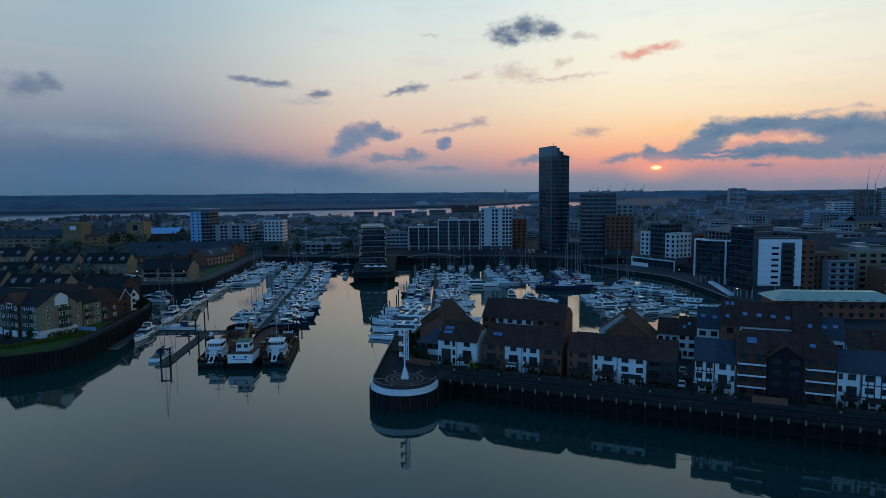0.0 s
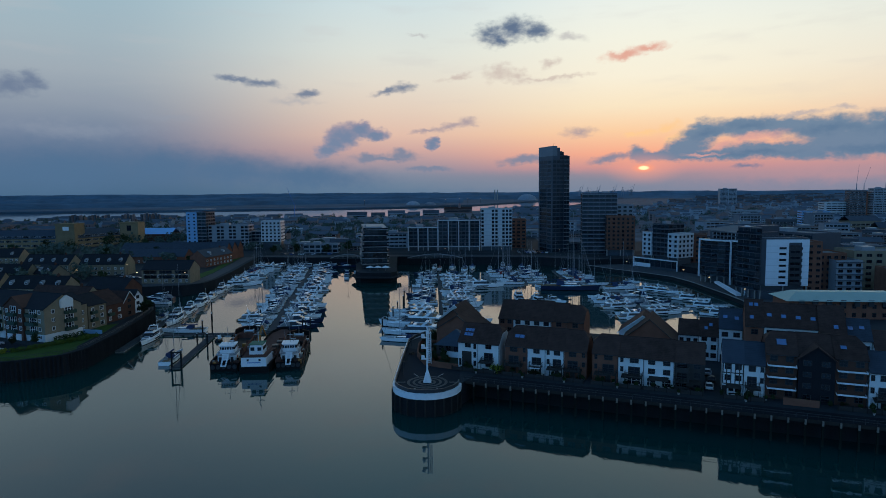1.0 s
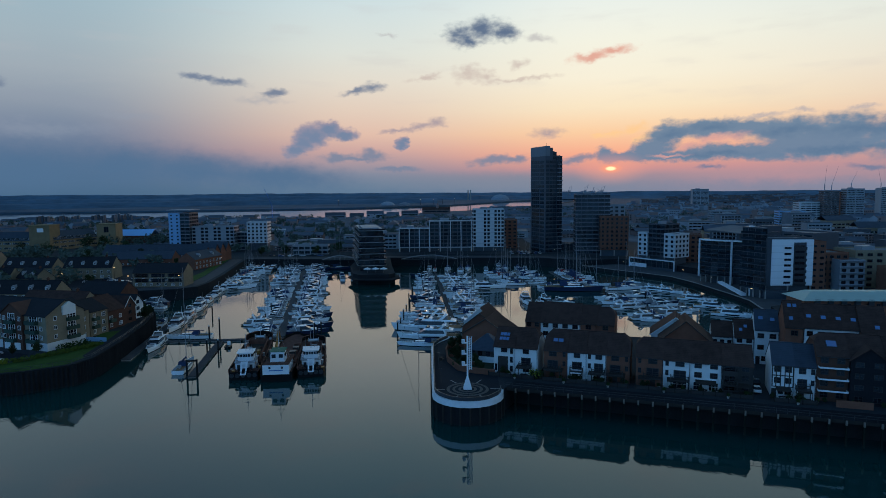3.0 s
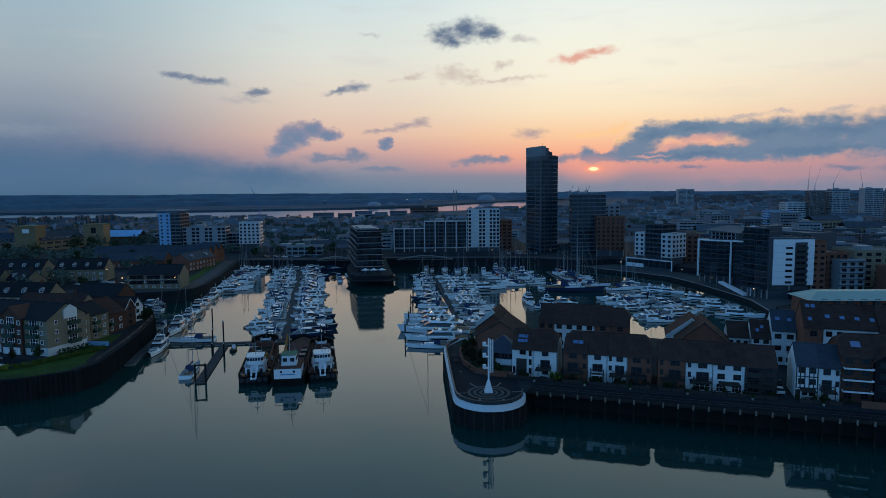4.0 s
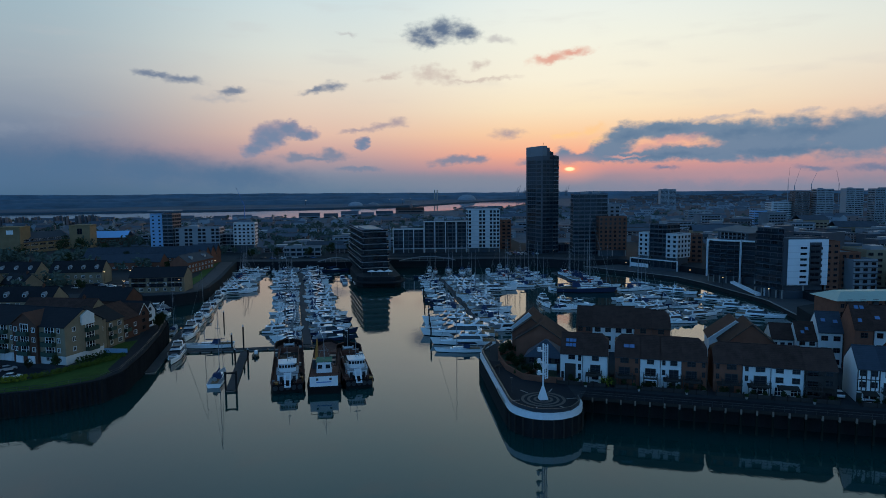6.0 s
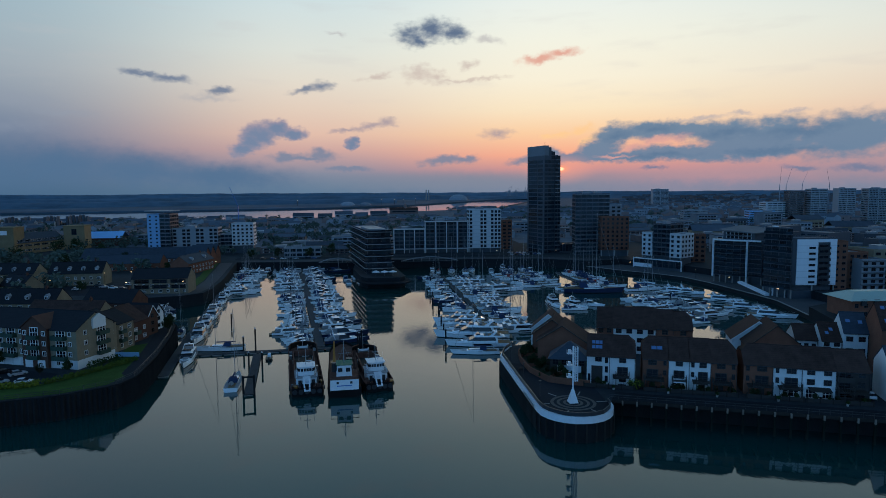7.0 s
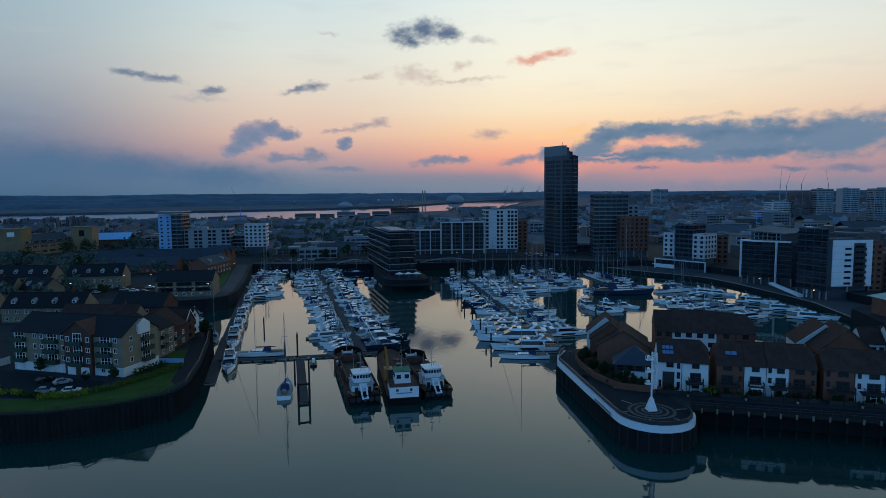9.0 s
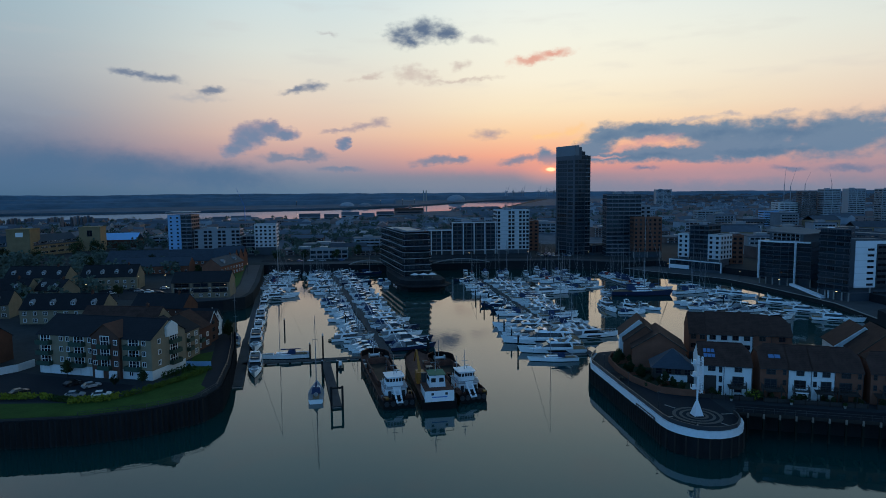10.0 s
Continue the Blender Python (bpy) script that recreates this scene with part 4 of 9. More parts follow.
def townhouse(m, w, d, eave, ridge, wall, roof, label, win=None, floors=3, bays=2, balcony=(1,), sky=(), timber=False, chimney=False, verge=None,
              ground="door", group="pier terrace houses", hips=(0, 0), slim=0):
    """slim: 1 or -1 gives a narrow column of windows to the right or left of the main bay."""
    win = win or WIN_DARK
    h = thing("house", m, label, "house", group)
    bm = bmesh.new()
    gable_walls(bm, w, d, eave, ridge - 0.05, clipped=any(hips))
    part("wall", bm, wall, h)
    sl = gable_roof(h, w, d, eave, ridge, roof, verge=verge, hips=hips)
    fh = eave / floors
    for f in range(floors):
        for b in range(bays):
            x = w * (b + 0.5) / bays
            z = f * fh
            if slim and b == 1:
                if f:
                    piece("window", win, h, w * (0.5 + 0.36 * slim), 0, z + 0.75, 0.72, 1, 1.25)
                continue
            if slim:
                x = w * (0.5 - 0.12 * slim)
                if f == 1:
                    piece("window", win, h, x, 0, z + 0.12, w * 0.46, 1, 2.0)
                    piece("balcony", BALC_POSTS, h, x, -0.02, z + 0.1, w * 0.68 / 3, 1, 1)
                elif f == 2:
                    piece("window", win, h, x, 0, z + 0.75, w * 0.34, 1, 1.3)
                else:
                    piece("window" if ground == "glazed" else "door", WIN_WHITE2 if ground == "glazed" else DOOR, h, x, 0, 0.08, w * (0.56 if ground == "glazed" else 0.2), 1, 2.05)
                continue
            big = f in balcony and b % 2 == 0
            if f == 0 and ground == "door" and b == 0:
                piece("door", DOOR, h, x - 0.6, 0, 0.02, 1.0, 1, 2.1)
                piece("window", win, h, x + 0.75, 0, 0.9, 1.0, 1, 1.3)
            elif f == 0 and ground == "glazed":
                piece("window", WIN_WHITE2, h, x, 0, 0.1, w / bays * 0.62, 1.0, 2.0)
            elif big:
                piece("window", win, h, x, 0, z + 0.12, min(2.4, w / bays * 0.74), 1, 2.0)
                piece("balcony", BALC_POSTS if f == 1 else BALC_DARK, h, x, -0.02, z + 0.1, min(1.05, w / bays / (2.75 if f == 1 else 3.1)), 1, 1)
            else:
                piece("window", win, h, x, 0, z + 0.8, min(1.6, w / bays * 0.58), 1, 1.3)
    if timber:
        for x in [0.12] + [w * (i + 1) / 5 for i in range(4)] + [w - 0.12]:
            piece("timber_beam", BEAM, h, x, -0.01, fh, 0.22, 1, eave - fh)
        for z in (fh, 2 * fh, eave - 0.3):
            piece("timber_beam", BEAM, h, w / 2, -0.02, z - 0.1, w, 1, 0.22)
    for su, sf, sw in sky:
        s = new("skylight", SKYLIGHT)
        s.parent = h
        y = d / 2 * sf
        s.location = (su, y, eave + sl * y + 0.17)
        s.rotation_euler = (math.atan(sl), 0, 0)
        s.scale = (sw, 1.15 if sw < 1.5 else 2.0, 1)
    if chimney:
        piece("chimney", CHIMNEY, h, w * 0.15, d / 2, ridge - 0.7)
    bm = bmesh.new()
    rod(bm, (0.05, -0.42, eave - 0.28), (w - 0.05, -0.42, eave - 0.28), 0.07, 6)
    rod(bm, (w - 0.1, -0.1, 0), (w - 0.1, -0.1, eave - 0.3), 0.05, 5)
    part("gutter", bm, METAL_DARK, h)
    return h


def on_pier(u, v, z=QZ, rz=0.0):
    return PIER @ pose(u, v, z, 0, 0, rz)


E_, R_ = 7.0, 10.9
W, B, K = RENDER_WHITE, BRICK_RED, BRICK_DARK
white_l = "white rendered terraced house with brown tiled roof and dark windows"
brick_l = "red brick terraced house with brown tiled roof and dark balcony"
# A: detached pair at the pier head
pa = townhouse(on_pier(-6.7, 11), 5.4, 10, E_, R_, W, ROOF_BROWN, "white rendered house with large roof skylights facing the water", floors=3, bays=1, balcony=(), ground="", sky=tuple((1.5 + 0.85 * i, 0.36 + 0.23 * j, 0.82) for i in range(3) for j in range(2)))
piece("door", DOOR, pa, 2.4, -0.02, 0.04, 2.6, 1.6, 4.4)
for z in (0.6, 2.9, 5.2):
    piece("window", WIN_DARK, pa, 4.6, 0, z, 0.7, 1, 1.5)
piece("window", WIN_DARK, pa, 0.55, 0, 0.6, 0.6, 1, 1.8)
townhouse(on_pier(-1.26, 11), 5.8, 10, E_, R_, W, ROOF_BROWN, "white rendered house with dark balcony and brown tiled roof", floors=3, bays=1, balcony=(1,), ground="", hips=(0, 1))
# B
townhouse(on_pier(6.2, 11), 5.8, 10, E_, R_ + 0.2, B, ROOF_BROWN, brick_l, sky=((2.6, 0.45, 1.3), (3.9, 0.45, 1.3)), slim=1, hips=(1, 0))
townhouse(on_pier(12.04, 11), 4.6, 10, E_, R_ + 0.2, W, ROOF_BROWN, white_l, ground="glazed", bays=1)
townhouse(on_pier(16.68, 11), 4.6, 10, E_, R_ + 0.2, W, ROOF_BROWN, white_l, ground="door", slim=-1)
townhouse(on_pier(21.32, 11), 5.5, 10, E_, R_ + 0.1, B, ROOF_BROWN, brick_l, slim=1, hips=(0, 1))
# C
townhouse(on_pier(28.2, 11), 6.1, 10, E_, R_ - 0.4, B, ROOF_BROWN, "red brick terraced house with flower boxes and brown tiled roof", slim=-1, hips=(1, 0))
townhouse(on_pier(34.34, 11), 5.9, 10, E_ - 0.2, R_ - 0.5, W, ROOF_BROWN, white_l, ground="glazed", slim=-1)
townhouse(on_pier(40.28, 11), 6.7, 10, E_ - 0.3, R_ - 0.5, W, ROOF_BROWN, white_l, ground="glazed", balcony=())
townhouse(on_pier(47.02, 11), 6.5, 10, E_ - 0.4, R_ - 0.7, FRAME_DARK, ROOF_BROWN, "dark timber clad terraced house with covered balconies", balcony=(0, 1, 2), ground="")
# D
townhouse(on_pier(57.2, 11), 4.4, 9, E_ + 0.6, R_ + 0.6, W, ROOF_SLATE, "half-timbered white house with blue slate roof", timber=True, balcony=())
townhouse(on_pier(61.64, 11), 4.2, 9, E_ + 0.5, R_ + 0.5, W, ROOF_SLATE, "white rendered house with blue slate roof and balcony", slim=1)
# E: taller flats with white-fronted balconies, dark gable between
def balcony_flats(u, w, label, sky, hips):
    h = townhouse(on_pier(u, 11.5), w, 11, 10.2, 13.9, BRICK_DARK, ROOF_BROWN, label, floors=4, bays=2, balcony=(), sky=sky, ground="", group="pier flats", hips=hips)
    bm_w = w - 0.5
    for f in (1, 2, 3):
        piece("balcony", BALC_WIDE, h, w / 2, -0.02, f * 2.55, bm_w / 6.0, 1, 0.3)
    return h


balcony_flats(65.95, 6.2, "dark brick flats with white-fronted balconies and skylights", ((3.2, 0.5, 2.2),), (1, 0))
balcony_flats(79.2, 6.0, "dark brick flats with three white-fronted balconies", ((1.8, 0.45, 1.3),), (0, 1))
gab = thing("house", on_pier(72.2, 10.6), "dark timber clad gabled flats with paired windows", "house", "pier flats")
bm = bmesh.new()
vs = []
for y in (0, 11):
    vs.append([(0, y, 0), (6.9, y, 0), (6.9, y, 9.6), (3.45, y, 12.3), (0, y, 9.6)])
loft(bm, vs)
for v in vs:
    bm.faces.new([bm.verts.new(p) for p in v])
bmesh.ops.recalc_face_normals(bm, faces=bm.faces[:])
part("wall", bm, mat("black_weatherboard", (0.018, 0.02, 0.024), 0.7, var=0.3, size=1.5, stripes=(2, 0.2, 0.3)), gab)
for s in (-1, 1):
    bm = bmesh.new()
    pts = [(3.45, 12.3 + 0.1), (3.45 + s * 3.9, 9.25 + 0.1)]
    hexa(bm, [(pts[0][0], -0.4), (pts[1][0], -0.4), (pts[1][0], 9), (pts[0][0], 9)], [pts[0][1], pts[1][1]] + [pts[1][1], pts[0][1]],
         [(pts[0][0], -0.4), (pts[1][0], -0.4), (pts[1][0], 9), (pts[0][0], 9)], [pts[0][1] + 0.2, pts[1][1] + 0.2, pts[1][1] + 0.2, pts[0][1] + 0.2])
    bmesh.ops.recalc_face_normals(bm, faces=bm.faces[:])
    part("roof_slope", bm, ROOF_BROWN, gab)
gap_roof = thing("house", on_pier(72.2, 12.0), "dark brick flats behind a dark gable", "house", "pier flats")
bm = bmesh.new()
gable_walls(bm, 6.9, 10.5, 10.2, 13.9)
part("wall", bm, BRICK_DARK, gap_roof)
gable_roof(gap_roof, 6.9, 10.5, 10.2, 13.95, ROOF_BROWN, over=0.0)
for f in range(4):
    for x in (1.7, 5.2):
        piece("window", WIN_DARK, gab, x, 0, 0.7 + f * 2.5, 1.7, 1, 1.2)
# F and on to the edge of view
townhouse(on_pier(85.4, 11), 4.2, 9, E_ + 1.0, R_ + 0.4, W, ROOF_SLATE, "white rendered house with blue slate roof", slim=-1)
townhouse(on_pier(89.66, 11), 6.0, 9, E_ + 0.9, R_ + 0.5, W, ROOF_SLATE, "half-timbered house with blue slate roof", timber=True, balcony=())
townhouse(on_pier(95.7, 11), 6.0, 9, E_ + 0.5, R_, B, ROOF_BROWN, brick_l)
townhouse(on_pier(101.74, 11), 6.0, 9, E_ + 0.5, R_, W, ROOF_BROWN, white_l)

# second row
townhouse(on_pier(-5.0, 42), 4.6, 11, 7.4, 12.0, BRICK_RED, ROOF_BROWN, "brick end house with tall brown roof", balcony=(), group="second row houses")
townhouse(on_pier(-0.36, 42), 11.6, 11, 7.4, 12.3, W, ROOF_BROWN, "long white house under a tall brown tiled roof", bays=4, balcony=(), group="second row houses")
townhouse(on_pier(11.3, 42), 4.6, 11, 7.6, 11.9, B, ROOF_BROWN, "brick house with tall brown roof", bays=1, balcony=(), group="second row houses")
townhouse(on_pier(15.94, 42), 5.0, 11, 7.6, 11.5, B, ROOF_BROWN, "brick house with tall brown roof", bays=1, balcony=(), group="second row houses", hips=(0, 1))
townhouse(on_pier(46.9, 43), 5.4, 9, 6.2, 9.4, W, ROOF_BROWN, white_l, floors=2, bays=3, balcony=(), group="second row houses")
townhouse(on_pier(52.4, 40), 4.7, 10, 6.8, 10.6, W, ROOF_BROWN, white_l, bays=2, balcony=(), sky=((1.6, 0.4, 0.9), (2.8, 0.6, 0.9)), group="second row houses")
townhouse(on_pier(57.2, 39.5), 5.7, 9, 9.3, 13.8, W, ROOF_SLATE, "tall white house with blue slate roof and skylights", bays=2, balcony=(), sky=((1.5, 0.55, 1.2), (4.3, 0.5, 1.2)), group="second row houses")
townhouse(on_pier(63.0, 32), 4.2, 11, 12.0, 17.6, B, ROOF_BROWN, "tall brick house with brown roof and skylights", floors=4, bays=1, balcony=(), sky=((1.5, 0.3, 1.0), (1.4, 0.8, 1.0), (2.6, 0.8, 1.0)), group="second row houses")
townhouse(on_pier(67.3, 32), 11.8, 11, 12.1, 17.0, W, ROOF_BROWN, "long white house with brown roof and four skylights", floors=4, bays=5, balcony=(), sky=((1.2, 0.45, 1.2), (4.4, 0.42, 1.2), (7.6, 0.4, 1.2), (10.8, 0.38, 1.2)), group="second row houses")
townhouse(on_pier(79.2, 31), 5.6, 11, 11.6, 17.2, B, ROOF_BROWN, "tall brick house with brown roof and one skylight", floors=4, bays=2, balcony=(), sky=((3.5, 0.2, 1.1),), group="second row houses")
townhouse(on_pier(84.9, 31), 5.2, 10, 10.4, 14.4, W, ROOF_SLATE, "white house with blue slate roof", bays=2, balcony=(), sky=((1.0, 0.5, 1.2), (3.4, 0.55, 1.2)), group="second row houses")
townhouse(on_pier(90.2, 29), 5.4, 10, 8.8, 12.2, W, ROOF_BROWN, "white house with dark brown tiled roof", bays=2, balcony=(), group="second row houses")
townhouse(on_pier(95.7, 28), 8.0, 10, 8.8, 12.4, W, ROOF_BROWN, "white house with dark brown tiled roof", bays=2, balcony=(), group="second row houses")


def gable_front(m, w, d, eave, ridge, wall, roof, label, trim=None, win=True, group="pier terrace houses"):
    """A house whose gable faces -y, ridge running back along y."""
    h = thing("house", m, label, "house", group)
    bm = bmesh.new()
    gable_walls(bm, d, w, eave, ridge - 0.05)
    for v in bm.verts:
        v.co = Vector((v.co.y, d - v.co.x, v.co.z))
    bmesh.ops.recalc_face_normals(bm, faces=bm.faces[:])
    part("wall", bm, wall, h)
    rise = (ridge - eave) / (w / 2)
    for s in (-1, 1):
        bm = bmesh.new()
        xa, xb, za, zb = w / 2, w / 2 + s * (w / 2 + 0.4), ridge, eave - 0.4 * rise
        o = [(xa, -0.4), (xb, -0.4), (xb, d + 0.3), (xa, d + 0.3)]
        zz = [za, zb, zb, za]
        hexa(bm, o, zz, o, [z + 0.18 for z in zz])
        bmesh.ops.recalc_face_normals(bm, faces=bm.faces[:])
        part("roof_slope", bm, roof, h)
        bm = bmesh.new()
        o = [(xa, -0.48), (xb, -0.48), (xb, -0.4), (xa, -0.4)]
        hexa(bm, o, [z - 0.08 for z in zz], o, [z + 0.22 for z in zz])
        bmesh.ops.recalc_face_normals(bm, faces=bm.faces[:])
        part("barge_board", bm, trim or FRAME_DARK, h)
    if win:
        for f in range(3):
            piece("window", WIN_DARK, h, w / 2, 0, 0.8 + 2.4 * f, 1.6, 1, 1.3)
    return h


gable_front(on_pier(-20.6, 29.5), 13.2, 12, 5.4, 9.7, B, ROOF_BROWN, "red brick gabled house with brown roof behind the pier head", win=False)
gable_front(on_pier(-22.6, 34.5), 11.0, 10, 6.0, 10.3, B, ROOF_BROWN, "red brick gabled house with stepped brown roof", win=False)
gable_front(on_pier(-23.6, 39.5), 10.0, 10, 6.4, 10.8, W, ROOF_BROWN, "white gabled house with brown roof and pale barge boards", trim=METAL_WHITE, win=False)
gable_front(on_pier(33.2, 32.6), 13.4, 12, 6.0, 11.7, B, ROOF_BROWN, "brick gabled house with diamond panel and brown roof", win=False)
gable_front(on_pier(31.0, 41.5), 13.0, 10, 5.8, 10.8, W, ROOF_BROWN, "white gabled house with brown roof", trim=METAL_WHITE, win=False)


def pavilion(m):
    p = thing("pavilion", m, "dark timber pavilion with blue slate hipped roof", "pavilion")
    bm = bmesh.new()
    box(bm, 0.6, 10.2, 0.6, 7.4, 0, 3.4)
    part("wall", bm, FRAME_DARK, p)
    bm = bmesh.new()
    hexa(bm, [(0, 0), (10.8, 0), (10.8, 8), (0, 8)], 3.4, [(5.1, 3.6), (5.7, 3.6), (5.7, 4.4), (5.1, 4.4)], 7.4)
    part("roof", bm, ROOF_SLATE, p)
    bm = bmesh.new()
    box(bm, 2.5, 8.5, -0.4, 0.58, 0.4, 1.8)
    part("counter_front", bm, METAL_WHITE, p)
    for x in (2.0, 4.2, 6.4, 8.6):
        piece("window", WIN_DARK, p, x, 0.6, 1.9, 1.5, 1, 1.4)


pavilion(on_pier(-16.8, 18.2))


def garden_fence(u0, u1, v):
    """Dark close-boarded fence before the houses, with brick piers."""
    f = thing("garden_fence", on_pier(u0, v), "dark timber garden fence with posts along the promenade", "fence", "garden fences")
    w = u1 - u0
    bm = bmesh.new()
    box(bm, 0, w, 0, 0.06, 0.1, 1.0)
    part("boarding", bm, FRAME_DARK, f)
    n = max(2, int(w / 2.4) + 1)
    bm = bmesh.new()
    box(bm, -0.12, 0.12, -0.1, 0.14, 0, 1.35)
    me = mesh_of(bm, TIMBER, "post")
    for i in range(n):
        piece("post", me, f, w * i / (n - 1), 0, 0)


for u0, u1 in ((-7.2, 4.2), (6.4, 11.8), (12.2, 26.6), (28.4, 39.8), (40.4, 53.2), (57.4, 65.6), (79.4, 94.8)):
    garden_fence(u0, u1, 7.6)
rnd = random.Random(14)
for i in range(48):
    u = rnd.uniform(-6, 94)
    if 53.6 < u < 57 or 26.8 < u < 28.2:
        continue
    p = pier(u, rnd.uniform(8.4, 10.2))
    shrub_at.append((p[0], p[1], rnd.uniform(0.16, 0.3)))


def garden_table(u, v, rz):
    t = thing("garden_table", on_pier(u, v, QZ, rz), "small dark timber picnic table with two benches", "garden table", "garden tables")
    bm = bmesh.new()
    box(bm, -0.9, 0.9, -0.38, 0.38, 0.70, 0.76)
    part("tabletop", bm, TIMBER, t)
    for y in (-0.7, 0.7):
        bm = bmesh.new()
        box(bm, -0.9, 0.9, y - 0.14, y + 0.14, 0.42, 0.47)
        part("bench", bm, TIMBER, t)
    for x in (-0.7, 0.7):
        bm = bmesh.new()
        box(bm, x - 0.05, x + 0.05, -0.8, 0.8, 0.36, 0.42), box(bm, x - 0.05, x + 0.05, -0.4, -0.3, 0, 0.7), box(bm, x - 0.05, x + 0.05, 0.3, 0.4, 0, 0.7)
        part("trestle", bm, TIMBER, t)


def planter(u, v, k):
    p = thing("planter", on_pier(u, v), "pale tub with a clipped shrub on the promenade", "planter", "promenade planters")
    bm = bmesh.new()
    rod(bm, (0, 0, 0), (0, 0, 0.5), 0.28 * k, 8, 0.38 * k)
    part("tub", bm, CONCRETE, p)
    bm = bmesh.new()
    leaf_clump(bm, random.Random(int(u * 10)), (0, 0, 0.85), 0.45 * k, 30, 0.28)
    part("shrub", bm, HEDGE, p)


def awning(u, w, material, label):
    a = thing("awning", on_pier(u, 10.96, QZ), label, "awning", "terrace awnings")
    bm = bmesh.new()
    hexa(bm, [(0, -2.2), (w, -2.2), (w, 0), (0, 0)], [2.1, 2.1, 2.5, 2.5], [(0, -2.2), (w, -2.2), (w, 0), (0, 0)], [2.16, 2.16, 2.58, 2.58])
    part("cover", bm, material, a)
    for x in (0.06, w - 0.06):
        bm = bmesh.new()
        rod(bm, (x, -2.1, 0), (x, -2.1, 2.12), 0.05, 5)
        part("post", bm, FRAME_DARK, a)


rnd = random.Random(31)
for i, u in enumerate((-4.5, 1.5, 8.5, 13.6, 18.8, 24.0, 31.0, 36.5, 43.0, 50.0, 59.5, 63.8, 81.5, 87.5, 92.0)):
    garden_table(u, rnd.uniform(8.9, 9.7), rnd.uniform(-12, 12))
    planter(u + rnd.uniform(1.6, 2.6), rnd.uniform(8.3, 10.0), rnd.uniform(0.8, 1.2))
    if i % 2:
        planter(u - 1.9, 7.0, 0.8)
awning(13.0, 2.6, RENDER_WHITE, "white canvas awning over a terrace door")
awning(48.2, 4.6, TIMBER, "dark timber pergola roof before the timber house")
for u, w in ((-0.6, 2.6), (7.0, 4.0), (17.2, 3.2), (22.0, 3.8), (35.2, 4.2), (41.4, 4.4), (58.0, 3.0), (62.2, 2.8), (86.0, 3.0), (90.6, 4.2)):
    awning(u, w, TIMBER, "dark timber pergola over a ground-floor terrace")
awning(28.8, 3.2, FRAME_DARK, "dark pergola hung with flower boxes")
bm = bmesh.new()
box(bm, -3.4, 3.4, 0, 0.35, 0, 1.5)
solid("garden_wall", bm, BRICK_RED, "red brick wall before the dark gabled flats", "wall", kind="structure", m=on_pier(72.6, 7.8))


# pier garden: shrubs and lamps
for x, y, k in ((-19.5, 190, 0.5), (-18, 184, 0.4), (-18.6, 177, 0.45), (-16.2, 171, 0.4), (-12.5, 167.5, 0.35), (-17.2, 194, 0.5), (-13.4, 169.5, 0.3), (-19.6, 181, 0.35)):
    shrub_at.append((x, y, k))
pier_lamps = [(-23.6, 188), (-23.6, 172), (-23.2, 157)]

# ---- boats: built with the bow to +x, waterline at z = 0 ----


def hull_rings(L, B, F, n=12, bluff=2.2, sheer=0.45, tumble=0.9):
    rings = []
    for i in range(n + 1):
        s = i / n
        full = max(0.0, (s - 0.35) / 0.65)
        b = B / 2 * (0.9 + 0.1 * min(1, s / 0.3)) * (1 - full ** bluff) + 0.02
        f = F * (0.82 + sheer * s * s)
        x = -L / 2 + L * s
        rake = 0.085 * L * full * full
        rings.append([(x + rake, b, f), (x + rake * 0.4, b * tumble, 0.12 * F), (x, b * 0.55, -0.3), (x, -b * 0.55, -0.3),
                      (x + rake * 0.4, -b * tumble, 0.12 * F), (x + rake, -b, f)])
    return rings


def hull_part(parent, L, B, F, material, deck_mat, **kw):
    rings = hull_rings(L, B, F, **kw)
    bm = bmesh.new()
    vs = loft(bm, rings, close=False, smooth=False)
    bm.faces.new(vs[0][::-1])
    for f in bm.faces:
        if max(v.co.z for v in f.verts) <= 0.13 * F:
            f.material_index = 1
    bmesh.ops.recalc_face_normals(bm, faces=bm.faces[:])
    h = part("hull", bm, [material, ANTIFOUL], parent)
    bm = bmesh.new()
    loft(bm, [[(r[0][0], r[0][1] * 0.97, r[0][2] - 0.10), (r[5][0], r[5][1] * 0.97, r[5][2] - 0.10)] for r in rings], close=False)
    for f in bm.faces:
        f.normal_update()
        if f.normal.z < 0:
            f.normal_flip()
    part("deck", bm, deck_mat, parent)
    return h


def cab(bm, x0, x1, z0, z1, w0, w1, front=0.5, back=0.1, mi=0):
    """A cabin block: raked ends, sides leaning in."""
    hexa(bm, [(x0, -w0), (x1, -w0 * 0.9), (x1, w0 * 0.9), (x0, w0)], z0, [(x0 + back, -w1), (x1 - front, -w1 * 0.88), (x1 - front, w1 * 0.88), (x0 + back, w1)], z1, mi)


def glass_band(bm, x0, x1, z0, z1, w0, w1, front, back, lo, hi, grow=0.03):
    """A dark band of windows round a cabin, between two shares of its height."""
    def at(t):
        return (x0 + back * t, x1 - front * t, w0 + (w1 - w0) * t, z0 + (z1 - z0) * t)
    a, b = at(lo), at(hi)
    hexa(bm, [(a[0] + 0.5, -a[2] - grow), (a[1] + grow, -a[2] * 0.9 - grow), (a[1] + grow, a[2] * 0.9 + grow), (a[0] + 0.5, a[2] + grow)], a[3],
         [(b[0] + 0.8, -b[2] - grow), (b[1] + grow, -b[2] * 0.88 - grow), (b[1] + grow, b[2] * 0.88 + grow), (b[0] + 0.8, b[2] + grow)], b[3])


